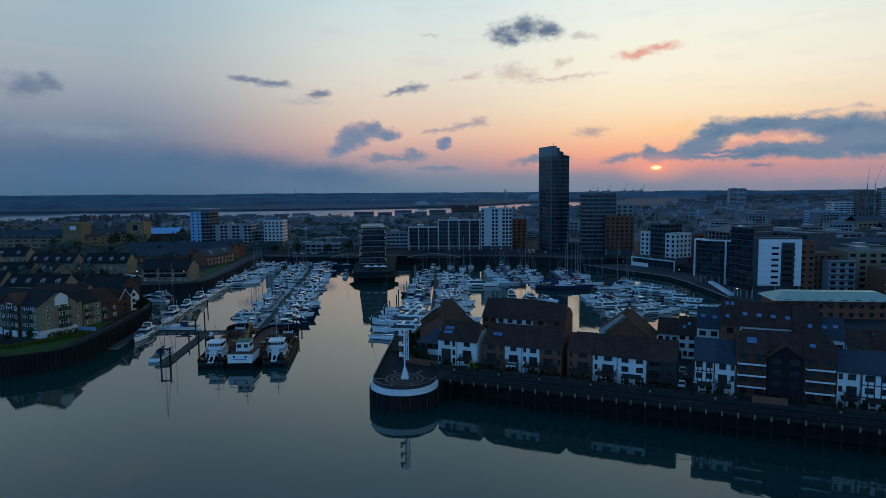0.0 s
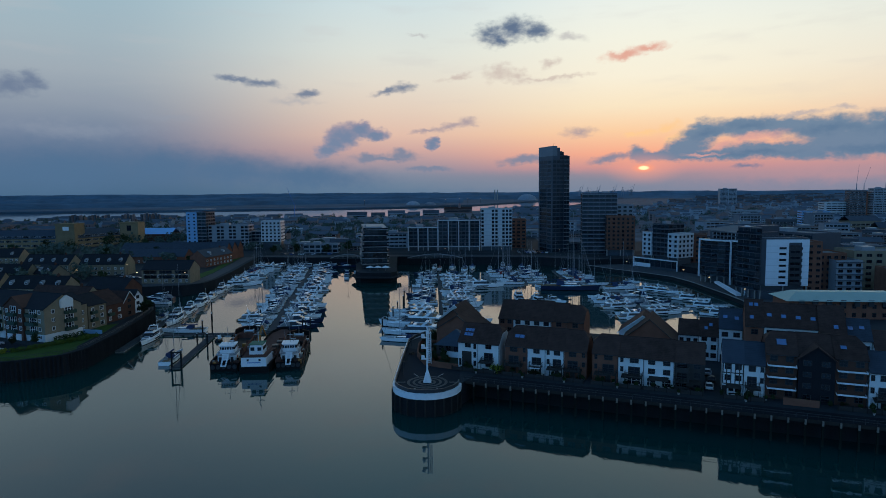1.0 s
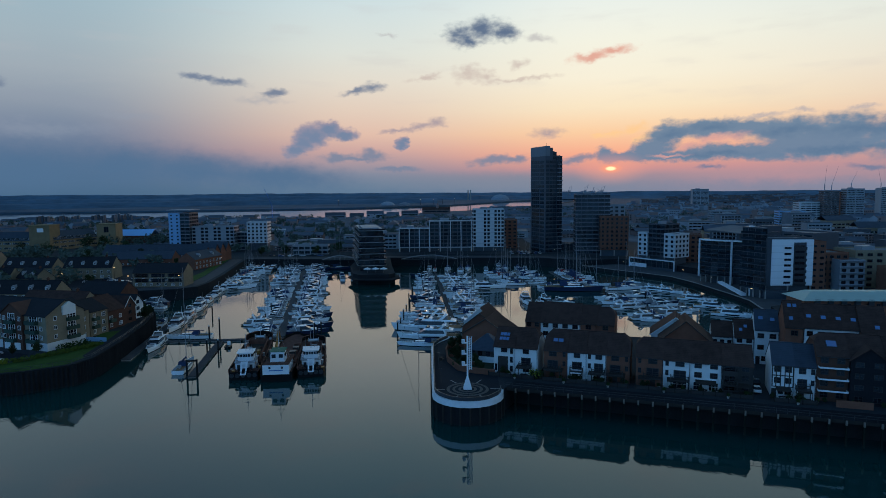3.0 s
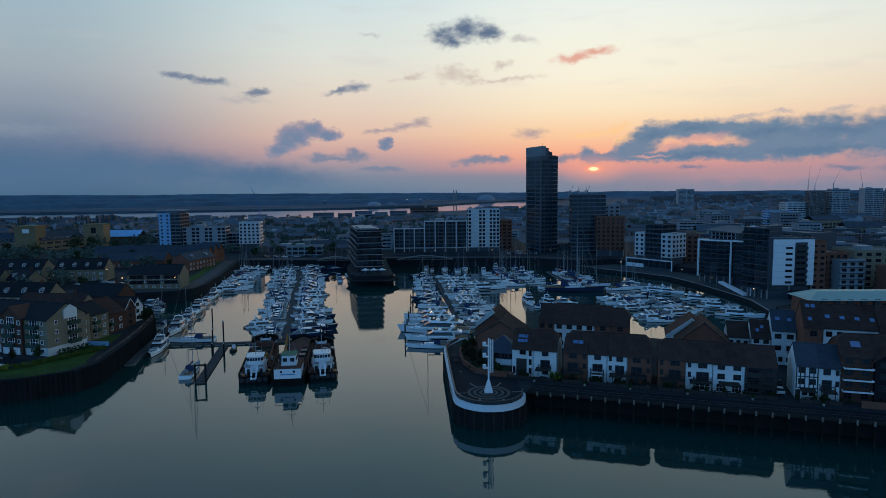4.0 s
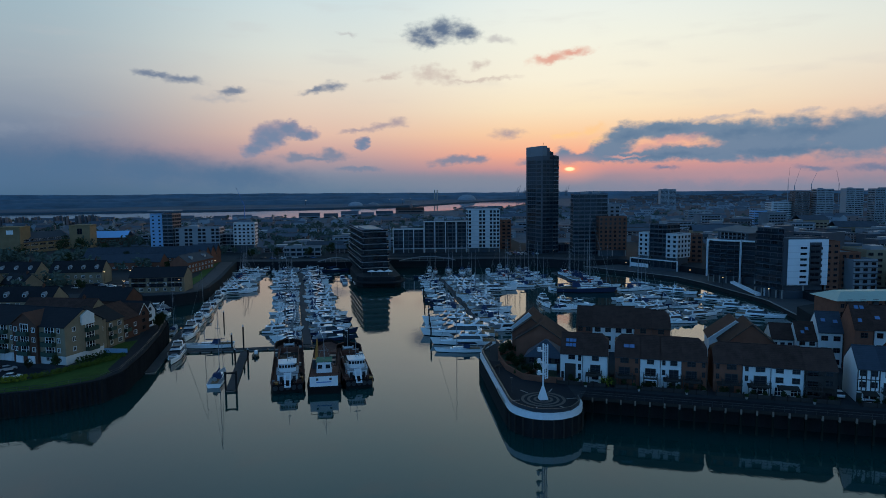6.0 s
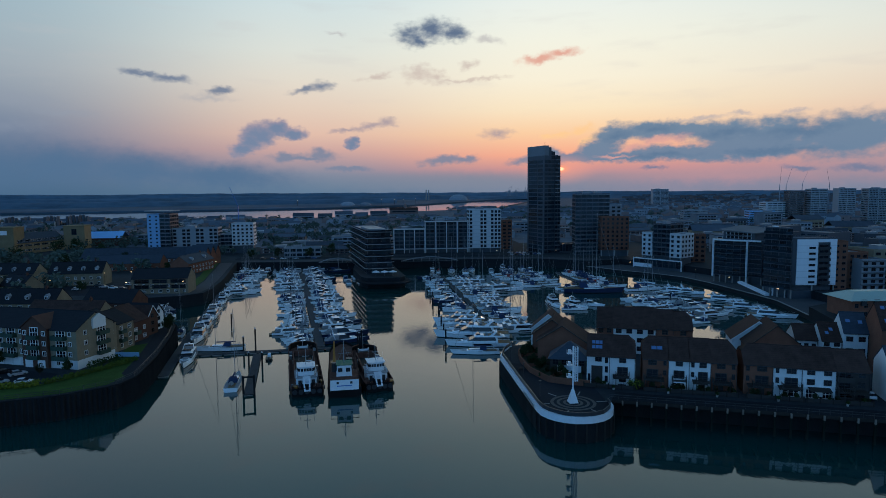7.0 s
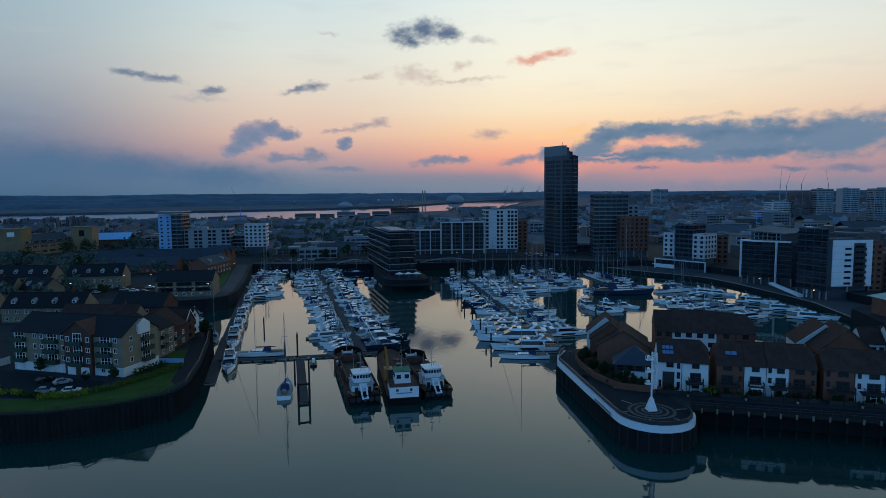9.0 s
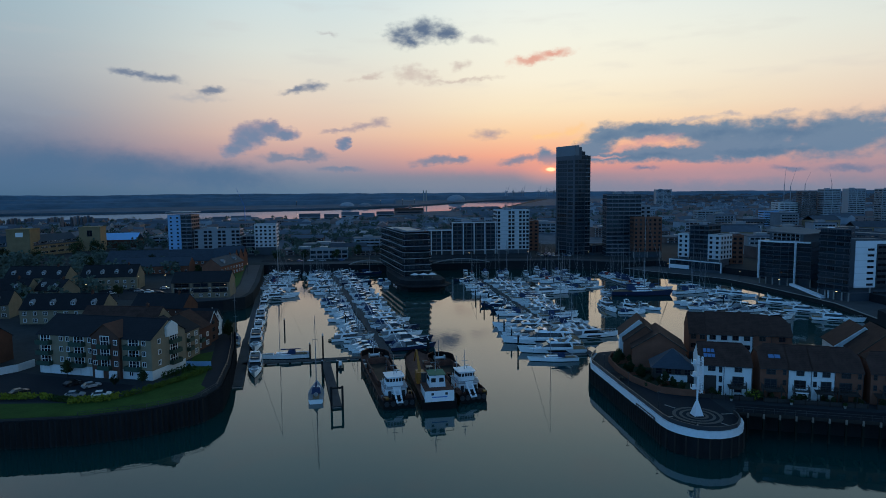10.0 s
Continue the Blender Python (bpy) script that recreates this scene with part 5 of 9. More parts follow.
def fly_yacht(L=16.0, hull=None, canopy=None, label="white flybridge motor yacht"):
    B, F = L * 0.27, L * 0.082
    y = thing("motor_yacht", pose(0, 0, -60), label, "boat", "marina boats")
    hull_part(y, L, B, F, hull or GELCOAT, DECK_GREY, bluff=1.9, sheer=0.6)
    z = F * 0.98
    h = L * 0.082
    x0, x1 = -L * 0.29, L * 0.31
    bm = bmesh.new()
    cab(bm, L * 0.05, L * 0.42, z - 0.2, z + h * 0.42, B * 0.34, B * 0.22, L * 0.22, 0.0)
    part("trunk_cabin", bevelled(bm, 0.1), GELCOAT, y)
    bm = bmesh.new()
    cab(bm, x0, x1, z - 0.3, z + h, B * 0.43, B * 0.35, L * 0.24, 0.3)
    c = part("cabin", bevelled(bm, 0.12), GELCOAT, y)
    bm = bmesh.new()
    glass_band(bm, x0, x1, z - 0.3, z + h, B * 0.43, B * 0.35, L * 0.24, 0.3, 0.4, 0.97, 0.05)
    part("cabin_window", bm, GLASS, c)
    bm = bmesh.new()
    cab(bm, -L * 0.41, L * 0.09, z + h, z + h + 0.12, B * 0.42, B * 0.40, L * 0.05, L * 0.02)
    cab(bm, -L * 0.05, L * 0.11, z + h + 0.1, z + h + 0.72, B * 0.37, B * 0.30, L * 0.09, 0.0)
    cab(bm, -L * 0.37, -L * 0.03, z + h + 0.1, z + h + 0.42, B * 0.40, B * 0.37, 0.0, L * 0.03)
    part("flybridge", bevelled(bm, 0.05), GELCOAT, y)
    bm = bmesh.new()
    cab(bm, -L * 0.33, -L * 0.06, z + h + 0.43, z + h + 0.47, B * 0.33, B * 0.33, 0.0, 0.0)
    part("flybridge_floor", bm, TEAK, y)
    bm = bmesh.new()
    box(bm, -L * 0.28, -L * 0.2, -B * 0.3, B * 0.3, z + h + 0.47, z + h + 0.85)
    box(bm, -L * 0.12, -L * 0.08, -B * 0.12, B * 0.28, z + h + 0.47, z + h + 1.0)
    part("seat", bevelled(bm, 0.06), CANVAS_GREY, y)
    bm = bmesh.new()
    cab(bm, -L * 0.49, -L * 0.30, F * 0.78, F * 0.84, B * 0.40, B * 0.40, 0.0, 0.0)
    part("cockpit_floor", bm, TEAK, y)
    bm = bmesh.new()
    hexa(bm, [(L * 0.17, -B * 0.2), (L * 0.29, -B * 0.14), (L * 0.29, B * 0.14), (L * 0.17, B * 0.2)], z + h * 0.3, [(L * 0.17, -B * 0.2), (L * 0.27, -B * 0.14), (L * 0.27, B * 0.14), (L * 0.17, B * 0.2)], z + h * 0.42 + 0.1)
    part("sun_pad", bm, CANVAS_GREY, y)
    if L > 12:
        for s in (-1, 1):
            bm = bmesh.new()
            hexa(bm, [(-L * 0.2, s * B * 0.47 - 0.06), (L * 0.1, s * B * 0.47 - 0.06), (L * 0.1, s * B * 0.47 + 0.06), (-L * 0.2, s * B * 0.47 + 0.06)], F * 0.36,
                 [(-L * 0.16, s * B * 0.488 - 0.06), (L * 0.14, s * B * 0.482 - 0.06), (L * 0.14, s * B * 0.482 + 0.06), (-L * 0.16, s * B * 0.488 + 0.06)], F * 0.74)
            part("hull_window", bm, GLASS, y)
    bm = bmesh.new()
    cab(bm, L * 0.0, L * 0.075, z + h + 0.7, z + h + 1.05, B * 0.30, B * 0.26, 0.55, 0.3)
    part("windscreen", bm, GLASS, y)
    bm = bmesh.new()
    for s in (-1, 1):
        hexa(bm, [(-L * 0.2, s * B * 0.37 - 0.07), (-L * 0.13, s * B * 0.37 - 0.07), (-L * 0.13, s * B * 0.37 + 0.07), (-L * 0.2, s * B * 0.37 + 0.07)], z + h + 0.3,
             [(-L * 0.27, s * B * 0.28 - 0.07), (-L * 0.23, s * B * 0.28 - 0.07), (-L * 0.23, s * B * 0.28 + 0.07), (-L * 0.27, s * B * 0.28 + 0.07)], z + h + 1.55)
    box(bm, -L * 0.28, -L * 0.22, -B * 0.30, B * 0.30, z + h + 1.5, z + h + 1.64)
    rod(bm, (-L * 0.25, 0, z + h + 1.6), (-L * 0.25, 0, z + h + 1.95), 0.28, 8, 0.22)
    rod(bm, (-L * 0.25, B * 0.2, z + h + 1.6), (-L * 0.29, B * 0.2, z + h + 3.6), 0.03, 4)
    part("radar_arch", bm, GELCOAT, y)
    bm = bmesh.new()
    for s in (-1, 1):
        pts = [(L * 0.05, s * B * 0.46, F * 1.02), (L * 0.2, s * B * 0.42, F * 1.1), (L * 0.36, s * B * 0.28, F * 1.25), (L * 0.5, s * 0.06, F * 1.42)]
        for p, q in zip(pts, pts[1:]):
            rod(bm, (p[0], p[1], p[2] + 0.75), (q[0], q[1], q[2] + 0.75), 0.03, 3)
            rod(bm, q, (q[0], q[1], q[2] + 0.75), 0.03, 3)
    part("bow_rail", bm, METAL_GREY, y)
    bm = bmesh.new()
    box(bm, -L * 0.5 - 0.9, -L * 0.5 + 0.1, -B * 0.4, B * 0.4, 0.25, 0.4)
    part("bathing_platform", bm, TEAK, y)
    if canopy:
        bm = bmesh.new()
        cab(bm, -L * 0.43, -L * 0.28, z, z + h * 0.95, B * 0.42, B * 0.4, 0.0, 0.4)
        part("cockpit_canopy", bm, canopy, y)
    return y


def sport_cruiser(L=11.0, hull=None, canopy=None, label="white sports cruiser"):
    B, F = L * 0.29, L * 0.098
    y = thing("motor_cruiser", pose(0, 0, -60), label, "boat", "marina boats")
    hull_part(y, L, B, F, hull or GELCOAT, DECK_GREY)
    z = F * 0.95
    h = L * 0.10
    bm = bmesh.new()
    cab(bm, -L * 0.12, L * 0.36, z - 0.3, z + 0.55, B * 0.38, B * 0.28, L * 0.2, 0.0)
    part("foredeck_cabin", bevelled(bm, 0.1), GELCOAT, y)
    bm = bmesh.new()
    cab(bm, -L * 0.16, L * 0.14, z + 0.3, z + h + 0.1, B * 0.42, B * 0.28, L * 0.19, 0.1)
    part("windscreen", bm, GLASS, y)
    bm = bmesh.new()
    cab(bm, -L * 0.2, L * 0.0, z + h + 0.09, z + h + 0.22, B * 0.34, B * 0.29, 0.3, 0.2)
    part("hardtop", bm, GELCOAT, y)
    bm = bmesh.new()
    cab(bm, -L * 0.42, -L * 0.15, z - 0.1, z + h + (0.1 if canopy else -0.45), B * 0.42, B * 0.36, 0.1, L * 0.08)
    part("cockpit_canopy" if canopy else "cockpit_seat", bm, canopy or CANVAS_GREY, y)
    bm = bmesh.new()
    for s in (-1, 1):
        rod(bm, (-L * 0.24, s * B * 0.42, z), (-L * 0.3, s * B * 0.34, z + h + 0.6), 0.1, 5)
    rod(bm, (-L * 0.3, -B * 0.34, z + h + 0.6), (-L * 0.3, B * 0.34, z + h + 0.6), 0.1, 5)
    part("radar_arch", bm, GELCOAT, y)
    return y


def sailboat(L=12.0, hull=None, cover=None, label="white sailing yacht", mast=1.35):
    B, F = L * 0.28, L * 0.095
    y = thing("sailing_yacht", pose(0, 0, -60), label, "boat", "marina boats")
    hull_part(y, L, B, F, hull or GELCOAT, TEAK if hull else DECK_GREY, bluff=1.7, sheer=0.25)
    z = F * 0.9
    bm = bmesh.new()
    cab(bm, -L * 0.14, L * 0.24, z - 0.2, z + 0.5, B * 0.30, B * 0.24, L * 0.1, 0.1)
    c = part("coachroof", bevelled(bm, 0.08), GELCOAT, y)
    bm = bmesh.new()
    glass_band(bm, -L * 0.14, L * 0.24, z - 0.2, z + 0.5, B * 0.30, B * 0.24, L * 0.1, 0.1, 0.55, 0.85, 0.02)
    part("cabin_window", bm, GLASS, c)
    bm = bmesh.new()
    H = L * mast
    rod(bm, (L * 0.08, 0, z), (L * 0.08, 0, z + H), 0.085, 6, 0.05)
    m = part("mast", bm, MAST, y)
    bm = bmesh.new()
    for k, w in ((0.38, 0.22), (0.68, 0.16)):
        rod(bm, (L * 0.08, -B * w, z + H * k), (L * 0.08, B * w, z + H * k), 0.05, 4)
    part("spreader", bm, MAST, m)
    bm = bmesh.new()
    for a in ((L * 0.5, 0, F * 1.05), (-L * 0.49, 0, F * 0.85)):
        rod(bm, a, (L * 0.08, 0, z + H * 0.98), 0.014, 3)
    for s in (-1, 1):
        rod(bm, (L * 0.06, s * B * 0.46, F), (L * 0.08, s * B * 0.16, z + H * 0.68), 0.014, 3)
        rod(bm, (L * 0.08, s * B * 0.16, z + H * 0.68), (L * 0.08, 0, z + H * 0.96), 0.014, 3)
    part("rigging", bm, METAL_DARK, m)
    bm = bmesh.new()
    rod(bm, (L * 0.48, 0, F * 1.2), (L * 0.1, 0, z + H * 0.93), 0.045, 5, 0.02)
    part("furled_sail", bm, CANVAS_GREY, y)
    bm = bmesh.new()
    rod(bm, (L * 0.06, 0, z + 1.5), (-L * 0.32, 0, z + 1.45), 0.22, 6, 0.13)
    part("sail_cover", bm, cover or CANVAS_BLUE, y)
    bm = bmesh.new()
    cab(bm, -L * 0.22, -L * 0.06, z + 0.1, z + 1.25, B * 0.30, B * 0.24, 0.6, 0.1)
    part("spray_hood", bm, cover or CANVAS_BLUE, y)
    bm = bmesh.new()
    box(bm, -L * 0.44, -L * 0.2, -B * 0.2, B * 0.2, z - 0.25, z + 0.02)
    part("cockpit_floor", bm, TEAK, y)
    bm = bmesh.new()
    rod(bm, (-L * 0.38, 0, z), (-L * 0.38, 0, z + 0.95), 0.06, 5)
    rod(bm, (-L * 0.385, 0, z + 0.55), (-L * 0.375, 0, z + 0.6), 0.5, 10)
    part("wheel", bm, METAL_GREY, y)
    return y


def open_boat(L=5.5, label="small open motor boat"):
    B, F = L * 0.38, L * 0.12
    y = thing("small_boat", pose(0, 0, -60), label, "boat", "marina boats")
    hull_part(y, L, B, F, HULL_BLACK, TEAK)
    bm = bmesh.new()
    cab(bm, -L * 0.05, L * 0.2, F * 0.8, F + 1.1, B * 0.25, B * 0.22, 0.4, 0.1)
    part("console", bm, GELCOAT, y)
    bm = bmesh.new()
    box(bm, -L * 0.53, -L * 0.42, -0.25, 0.25, 0.1, F + 0.55)
    part("outboard_engine", bm, METAL_DARK, y)
    return y


PROTO = {
    "f20": fly_yacht(20.0, label="large white flybridge motor yacht"),
    "f16": fly_yacht(16.0, canopy=CANVAS_GREY, label="white flybridge motor yacht with grey cockpit canopy"),
    "f13": fly_yacht(13.0, canopy=CANVAS_GREY, label="white flybridge motor yacht with grey canopy"),
    "f14n": fly_yacht(14.5, hull=GEL_NAVY, label="navy-hulled flybridge motor yacht"),
    "c11": sport_cruiser(11.0, canopy=CANVAS_BLUE, label="white sports cruiser with blue canopy"),
    "c12": sport_cruiser(12.5, label="white hardtop sports motor cruiser"),
    "c9": sport_cruiser(9.0, canopy=CANVAS_GREY, label="small white sports cruiser with grey canopy"),
    "c14n": sport_cruiser(14.0, hull=GEL_NAVY, label="dark navy-hulled sports cruiser"),
    "s12": sailboat(12.0, label="white sailing yacht with blue sail cover"),
    "s10": sailboat(10.0, cover=CANVAS_GREY, label="white sailing yacht with grey sail cover"),
    "s14n": sailboat(14.5, hull=GEL_NAVY, label="dark navy-hulled sailing yacht"),
    "s11r": sailboat(11.0, cover=CANVAS_RED, label="white sailing yacht with red sail cover"),
    "s16": sailboat(17.0, label="large white sailing yacht with tall mast", mast=1.5),
    "o5": open_boat(),
}
USED = set()
LENGTH = {"f20": 20, "f16": 16, "f13": 13, "f14n": 14.5, "c11": 11, "c12": 12.5, "c9": 9, "c14n": 14, "s12": 12, "s10": 10, "s14n": 14.5, "s11r": 11, "s16": 17, "o5": 5.5}


def moor(kind, x, y, heading, size=1.0):
    """Moors a boat of a kind at x, y with its bow to a heading (degrees, 0 is +x)."""
    m = pose(x, y, TIDE, 0, 0, heading) @ Matrix.Diagonal((size, size, size, 1))
    if kind not in USED:
        USED.add(kind)
        PROTO[kind].matrix_basis = m
        return PROTO[kind]
    return copy_thing(PROTO[kind], m)


# ---- pontoons ----
def pontoon(a, b, w=2.4, label="floating grey plank pontoon walkway"):
    a, b = Vector(a), Vector(b)
    d = b - a
    m = pose(a.x, a.y, TIDE, 0, 0, math.degrees(math.atan2(d.y, d.x)))
    p = thing("pontoon", m, label, "pontoon", "pontoons", kind="structure")
    L = d.length
    bm = bmesh.new()
    box(bm, 0, L, -w / 2, w / 2, 0.38, 0.55)
    part("deck", bm, DECKING, p)
    if w < 1.0:
        return p
    bm = bmesh.new()
    n = max(1, int(L / 3.5))
    for i in range(n):
        box(bm, L * i / n + 0.2, L * (i + 1) / n - 0.5, -w / 2 + 0.15, w / 2 - 0.15, -0.3, 0.37)
    part("float", bm, CONCRETE, p)
    return p


bm = bmesh.new()
rod(bm, (0, 0, -4), (0, 0, 5.2), 0.26, 8)
PILE_SHAFT = mesh_of(bm, PILING, "shaft")
bm = bmesh.new()
rod(bm, (0, 0, 5.2), (0, 0, 5.75), 0.30, 8, 0.03)
PILE_CAP = mesh_of(bm, METAL_GREY, "cap")


def mooring_pile(x, y, h=1.0):
    p = thing("mooring_pile", pose(x, y, TIDE) @ Matrix.Diagonal((1, 1, h * 0.72, 1)), "black steel mooring pile with pale cap", "pile", "mooring piles")
    piece("shaft", PILE_SHAFT, p, 0, 0, 0)
    piece("cap", PILE_CAP, p, 0, 0, 0)


def berths(a, b, side, kinds, gap=4.9, start=2.0, seed=1, fingers=True, piles=3, jitter=0.6, skip=0.06, out=True, finger=9.0, scale=1.0):
    """Boats side by side along a walkway from a to b, on one side (+1 is the left of a to b), bow out or in."""
    rnd = random.Random(seed)
    a, b = Vector(a), Vector(b)
    d = (b - a).normalized()
    n = Vector((-d.y, d.x)) * side
    L = (b - a).length
    s, i = start, 0
    head = math.degrees(math.atan2(n.y, n.x))
    while s < L - 1.5:
        k = kinds[rnd.randrange(len(kinds))]
        size = rnd.uniform(0.9, 1.12) * scale
        wide = LENGTH[k] * size * 0.29
        s += wide / 2
        if rnd.random() > skip:
            p = a + d * s + n * (1.6 + LENGTH[k] * size / 2 + rnd.uniform(0, jitter))
            moor(k, p.x, p.y, head + (0 if (rnd.random() < 0.72) == out else 180) + rnd.uniform(-2, 2), size)
        s += wide / 2 + rnd.uniform(0.45, 0.9)
        i += 1
        if fingers and i % 2 == 0:
            p, q = a + d * (s + 0.1) + n * 1.2, a + d * (s + 0.1) + n * finger
            pontoon(p, q, 0.8, "narrow floating finger pontoon")
            s += 1.0
            if i % piles == 0:
                mooring_pile(q.x + n.x * 0.4, q.y + n.y * 0.4, rnd.uniform(0.75, 1.05))


MIX = ["c11", "c12", "c9", "f13", "c11", "c12", "f16", "s10", "c14n"]
SAILS = ["s12", "s10", "s12", "s11r", "s12", "c11"]
SAIL = ["s12", "s10", "c12", "s11r", "f13", "c11", "c12", "f16"]

# middle pontoon
A1, A2 = (-79.5, 230), (-113, 446)
pontoon(A1, A2, 3.0)
berths(A1, A2, 1, ["c11", "c9", "c9", "c11", "s10", "c12", "f13"], seed=4, start=4, finger=7.5)
berths(A1, A2, -1, ["c12", "f13", "c11", "c14n", "c11", "c12"], seed=9, start=4, finger=11.0)
for k, (x, y) in enumerate(((-66, 236), (-66.5, 231), (-67, 228.5))):
    mooring_pile(x, y, 1.5 if k > 1 else 1.2)
# cross pontoon and the pontoon before it
pontoon((-124, 224.5), (-67, 228.5), 2.6)
pontoon((-98.8, 223.5), (-93.1, 181.8), 2.5)
pontoon((-120.8, 201.5), (-129, 258), 3.0)
pontoon((-129, 258), (-151, 420), 2.4)
for x, y, h in ((-104.0, 227.8, 1.35), (-99.9, 226.6, 2.1), (-98.9, 211, 1.1), (-94.6, 209, 1.2), (-122.6, 197, 1.1), (-125.5, 215, 1.0), (-117.8, 271, 1.2)):
    mooring_pile(x, y, h)
portal = thing("pontoon_portal", pose(-93.1, 182.6, TIDE, 0, 0, 97.8), "black steel pile portal at the pontoon's end", "pile")
for y in (-1.35, 1.35):
    bm = bmesh.new()
    rod(bm, (0, y, -3), (0, y, 5.3), 0.27, 8)
    part("post", bm, PILING, portal)
bm = bmesh.new()
box(bm, -0.18, 0.18, -1.5, 1.5, 4.7, 5.12)
part("crossbeam", bm, PILING, portal)
moor("s12", -99.0, 193.0, 94, 1.2)
moor("s16", -112.5, 231.5, 184, 0.95)
moor("o5", -94.2, 218.5, 95, 1.0)
moor("f16", -119.2, 219.2, -81, 1.06)
for i, k in enumerate(("f16", "f13", "f16", "c12", "f13", "c12")):
    y = 250 + i * 18.5
    x = -120.8 - (y - 215) * 0.132
    moor(k, x + 0.9, y, -82, 1.1)
moor("c14n", -157, 301.5, 183, 1.15), moor("f13", -137.5, 252, 170, 0.8), moor("c12", -152, 292, 172, 1.1), moor("c11", -136, 243, 10, 0.8)
berths((-140.5, 340), (-151, 425), -1, SAIL, seed=12, start=3, fingers=False, finger=8.0)
moor("s16", -133, 258, 100, 0.8)

# far end of the marina
berths((-147, 438), (-100, 437), -1, MIX, seed=15, fingers=False, jitter=1.5)
berths((-79.5, 405), (-74, 372), 1, ["c11", "c9"], seed=17, fingers=False, skip=0.35)
moor("s14n", -88, 430, 5, 1.1), moor("c12", -78, 379, 98, 1.0), moor("c11", -80.5, 394, 98, 1.0)

# right-hand basin
B1, B2 = (-15.5, 222), (-22.5, 396)
pontoon(B1, B2, 1.9)
pontoon((-15.3, 206), (-15.5, 222), 1.6, "gangway down to the floating pontoon")
for k, x, y, h, z in (("s16", -28.8, 216.4, 176, 0.9), ("f20", -26.0, 226.5, 175, 1.02), ("f20", -26.3, 239.0, 172, 1.22), ("f16", -28.8, 248.5, 176, 1.0), ("f20", -27.5, 257.0, 175, 0.95), ("f16", -28.5, 265.5, 176, 1.05)):
    moor(k, x, y, h, z)
for y in (221.5, 232.5, 244.5, 253.0, 261.5):
    pontoon((-16.6 - (y - 222) * 0.04, y), (-30.0, y + 0.8), 1.0, "narrow floating finger pontoon")
berths((-18.2, 271), (-22.5, 392), 1, MIX + ["s12"], seed=22, start=1.0, skip=0.18, scale=0.92)
berths((-15.6, 236), (-22.5, 392), -1, ["f13", "c12", "s12", "f16", "c11"], seed=23, start=2.0, skip=0.15)
C1, C2 = (27, 345), (24, 404)
pontoon(C1, C2, 2.4)
berths(C1, C2, 1, SAILS + ["f13"], seed=31, skip=0.15)
berths(C1, C2, -1, SAILS + ["c12"], seed=32, skip=0.2)
pontoon((52, 346), (50, 402), 2.4)
berths((52, 346), (50, 402), -1, SAILS, seed=33, skip=0.25)
D1, D2 = (70, 248), (67, 316)
pontoon(D1, D2, 2.4)
berths(D1, D2, 1, ["s12", "c12", "f13", "c11", "s10"], seed=41, start=1, skip=0.4)
berths(D1, D2, -1, MIX, seed=42, start=26, skip=0.4)
for k, x, y, h, s_ in (("f16", 88.0, 321, -40, 0.85), ("f13", 93.0, 317, -40, 0.95), ("f20", 97.5, 294, -38, 0.78), ("f20", 97.2, 275.5, -34, 0.78), ("f20", 97.5, 257.5, -32, 0.84), ("f20", 62.5, 290, -8, 0.85),
                       ("f16", 74.5, 262, 8, 0.9), ("c12", 82, 268, 10, 1.0), ("f13", 60, 276, 5, 1.0), ("s12", 80, 333, -40, 1.0), ("s10", 86, 352, -50, 1.0)):
    moor(k, x, y, h, s_)
berths((-30, 428), (44, 424), -1, SAILS + ["f13", "c12"], seed=63, fingers=False, jitter=5.0, skip=0.35)
moor("s14n", 47, 327.5, -12, 1.75), moor("f16", 52, 336, -8, 1.0), moor("c12", 38, 331.5, -10, 1.0), moor("s12", 74, 329, 4, 1.2), moor("s16", 40, 337, 4, 1.1), moor("s12", 62, 341, 2, 1.1), moor("f20", 3, 338, 4, 1.0), moor("f16", 18.5, 295, -90, 1.0), moor("f13", 27.5, 291, -70, 1.0), moor("c12", 35, 292, -50, 1.0), moor("c11", 24, 283, -8, 1.0), moor("f14n", 33, 228, 70, 0.8)
for x, y, h in ((-37.5, 228, 1.5), (-37, 240, 1.3), (-36.5, 255, 1.3), (-36, 268, 1.2), (-35, 284, 1.2), (-36, 300, 1.1), (-35, 316, 1.1), (-35, 330, 1.1)):
    mooring_pile(x, y, h)


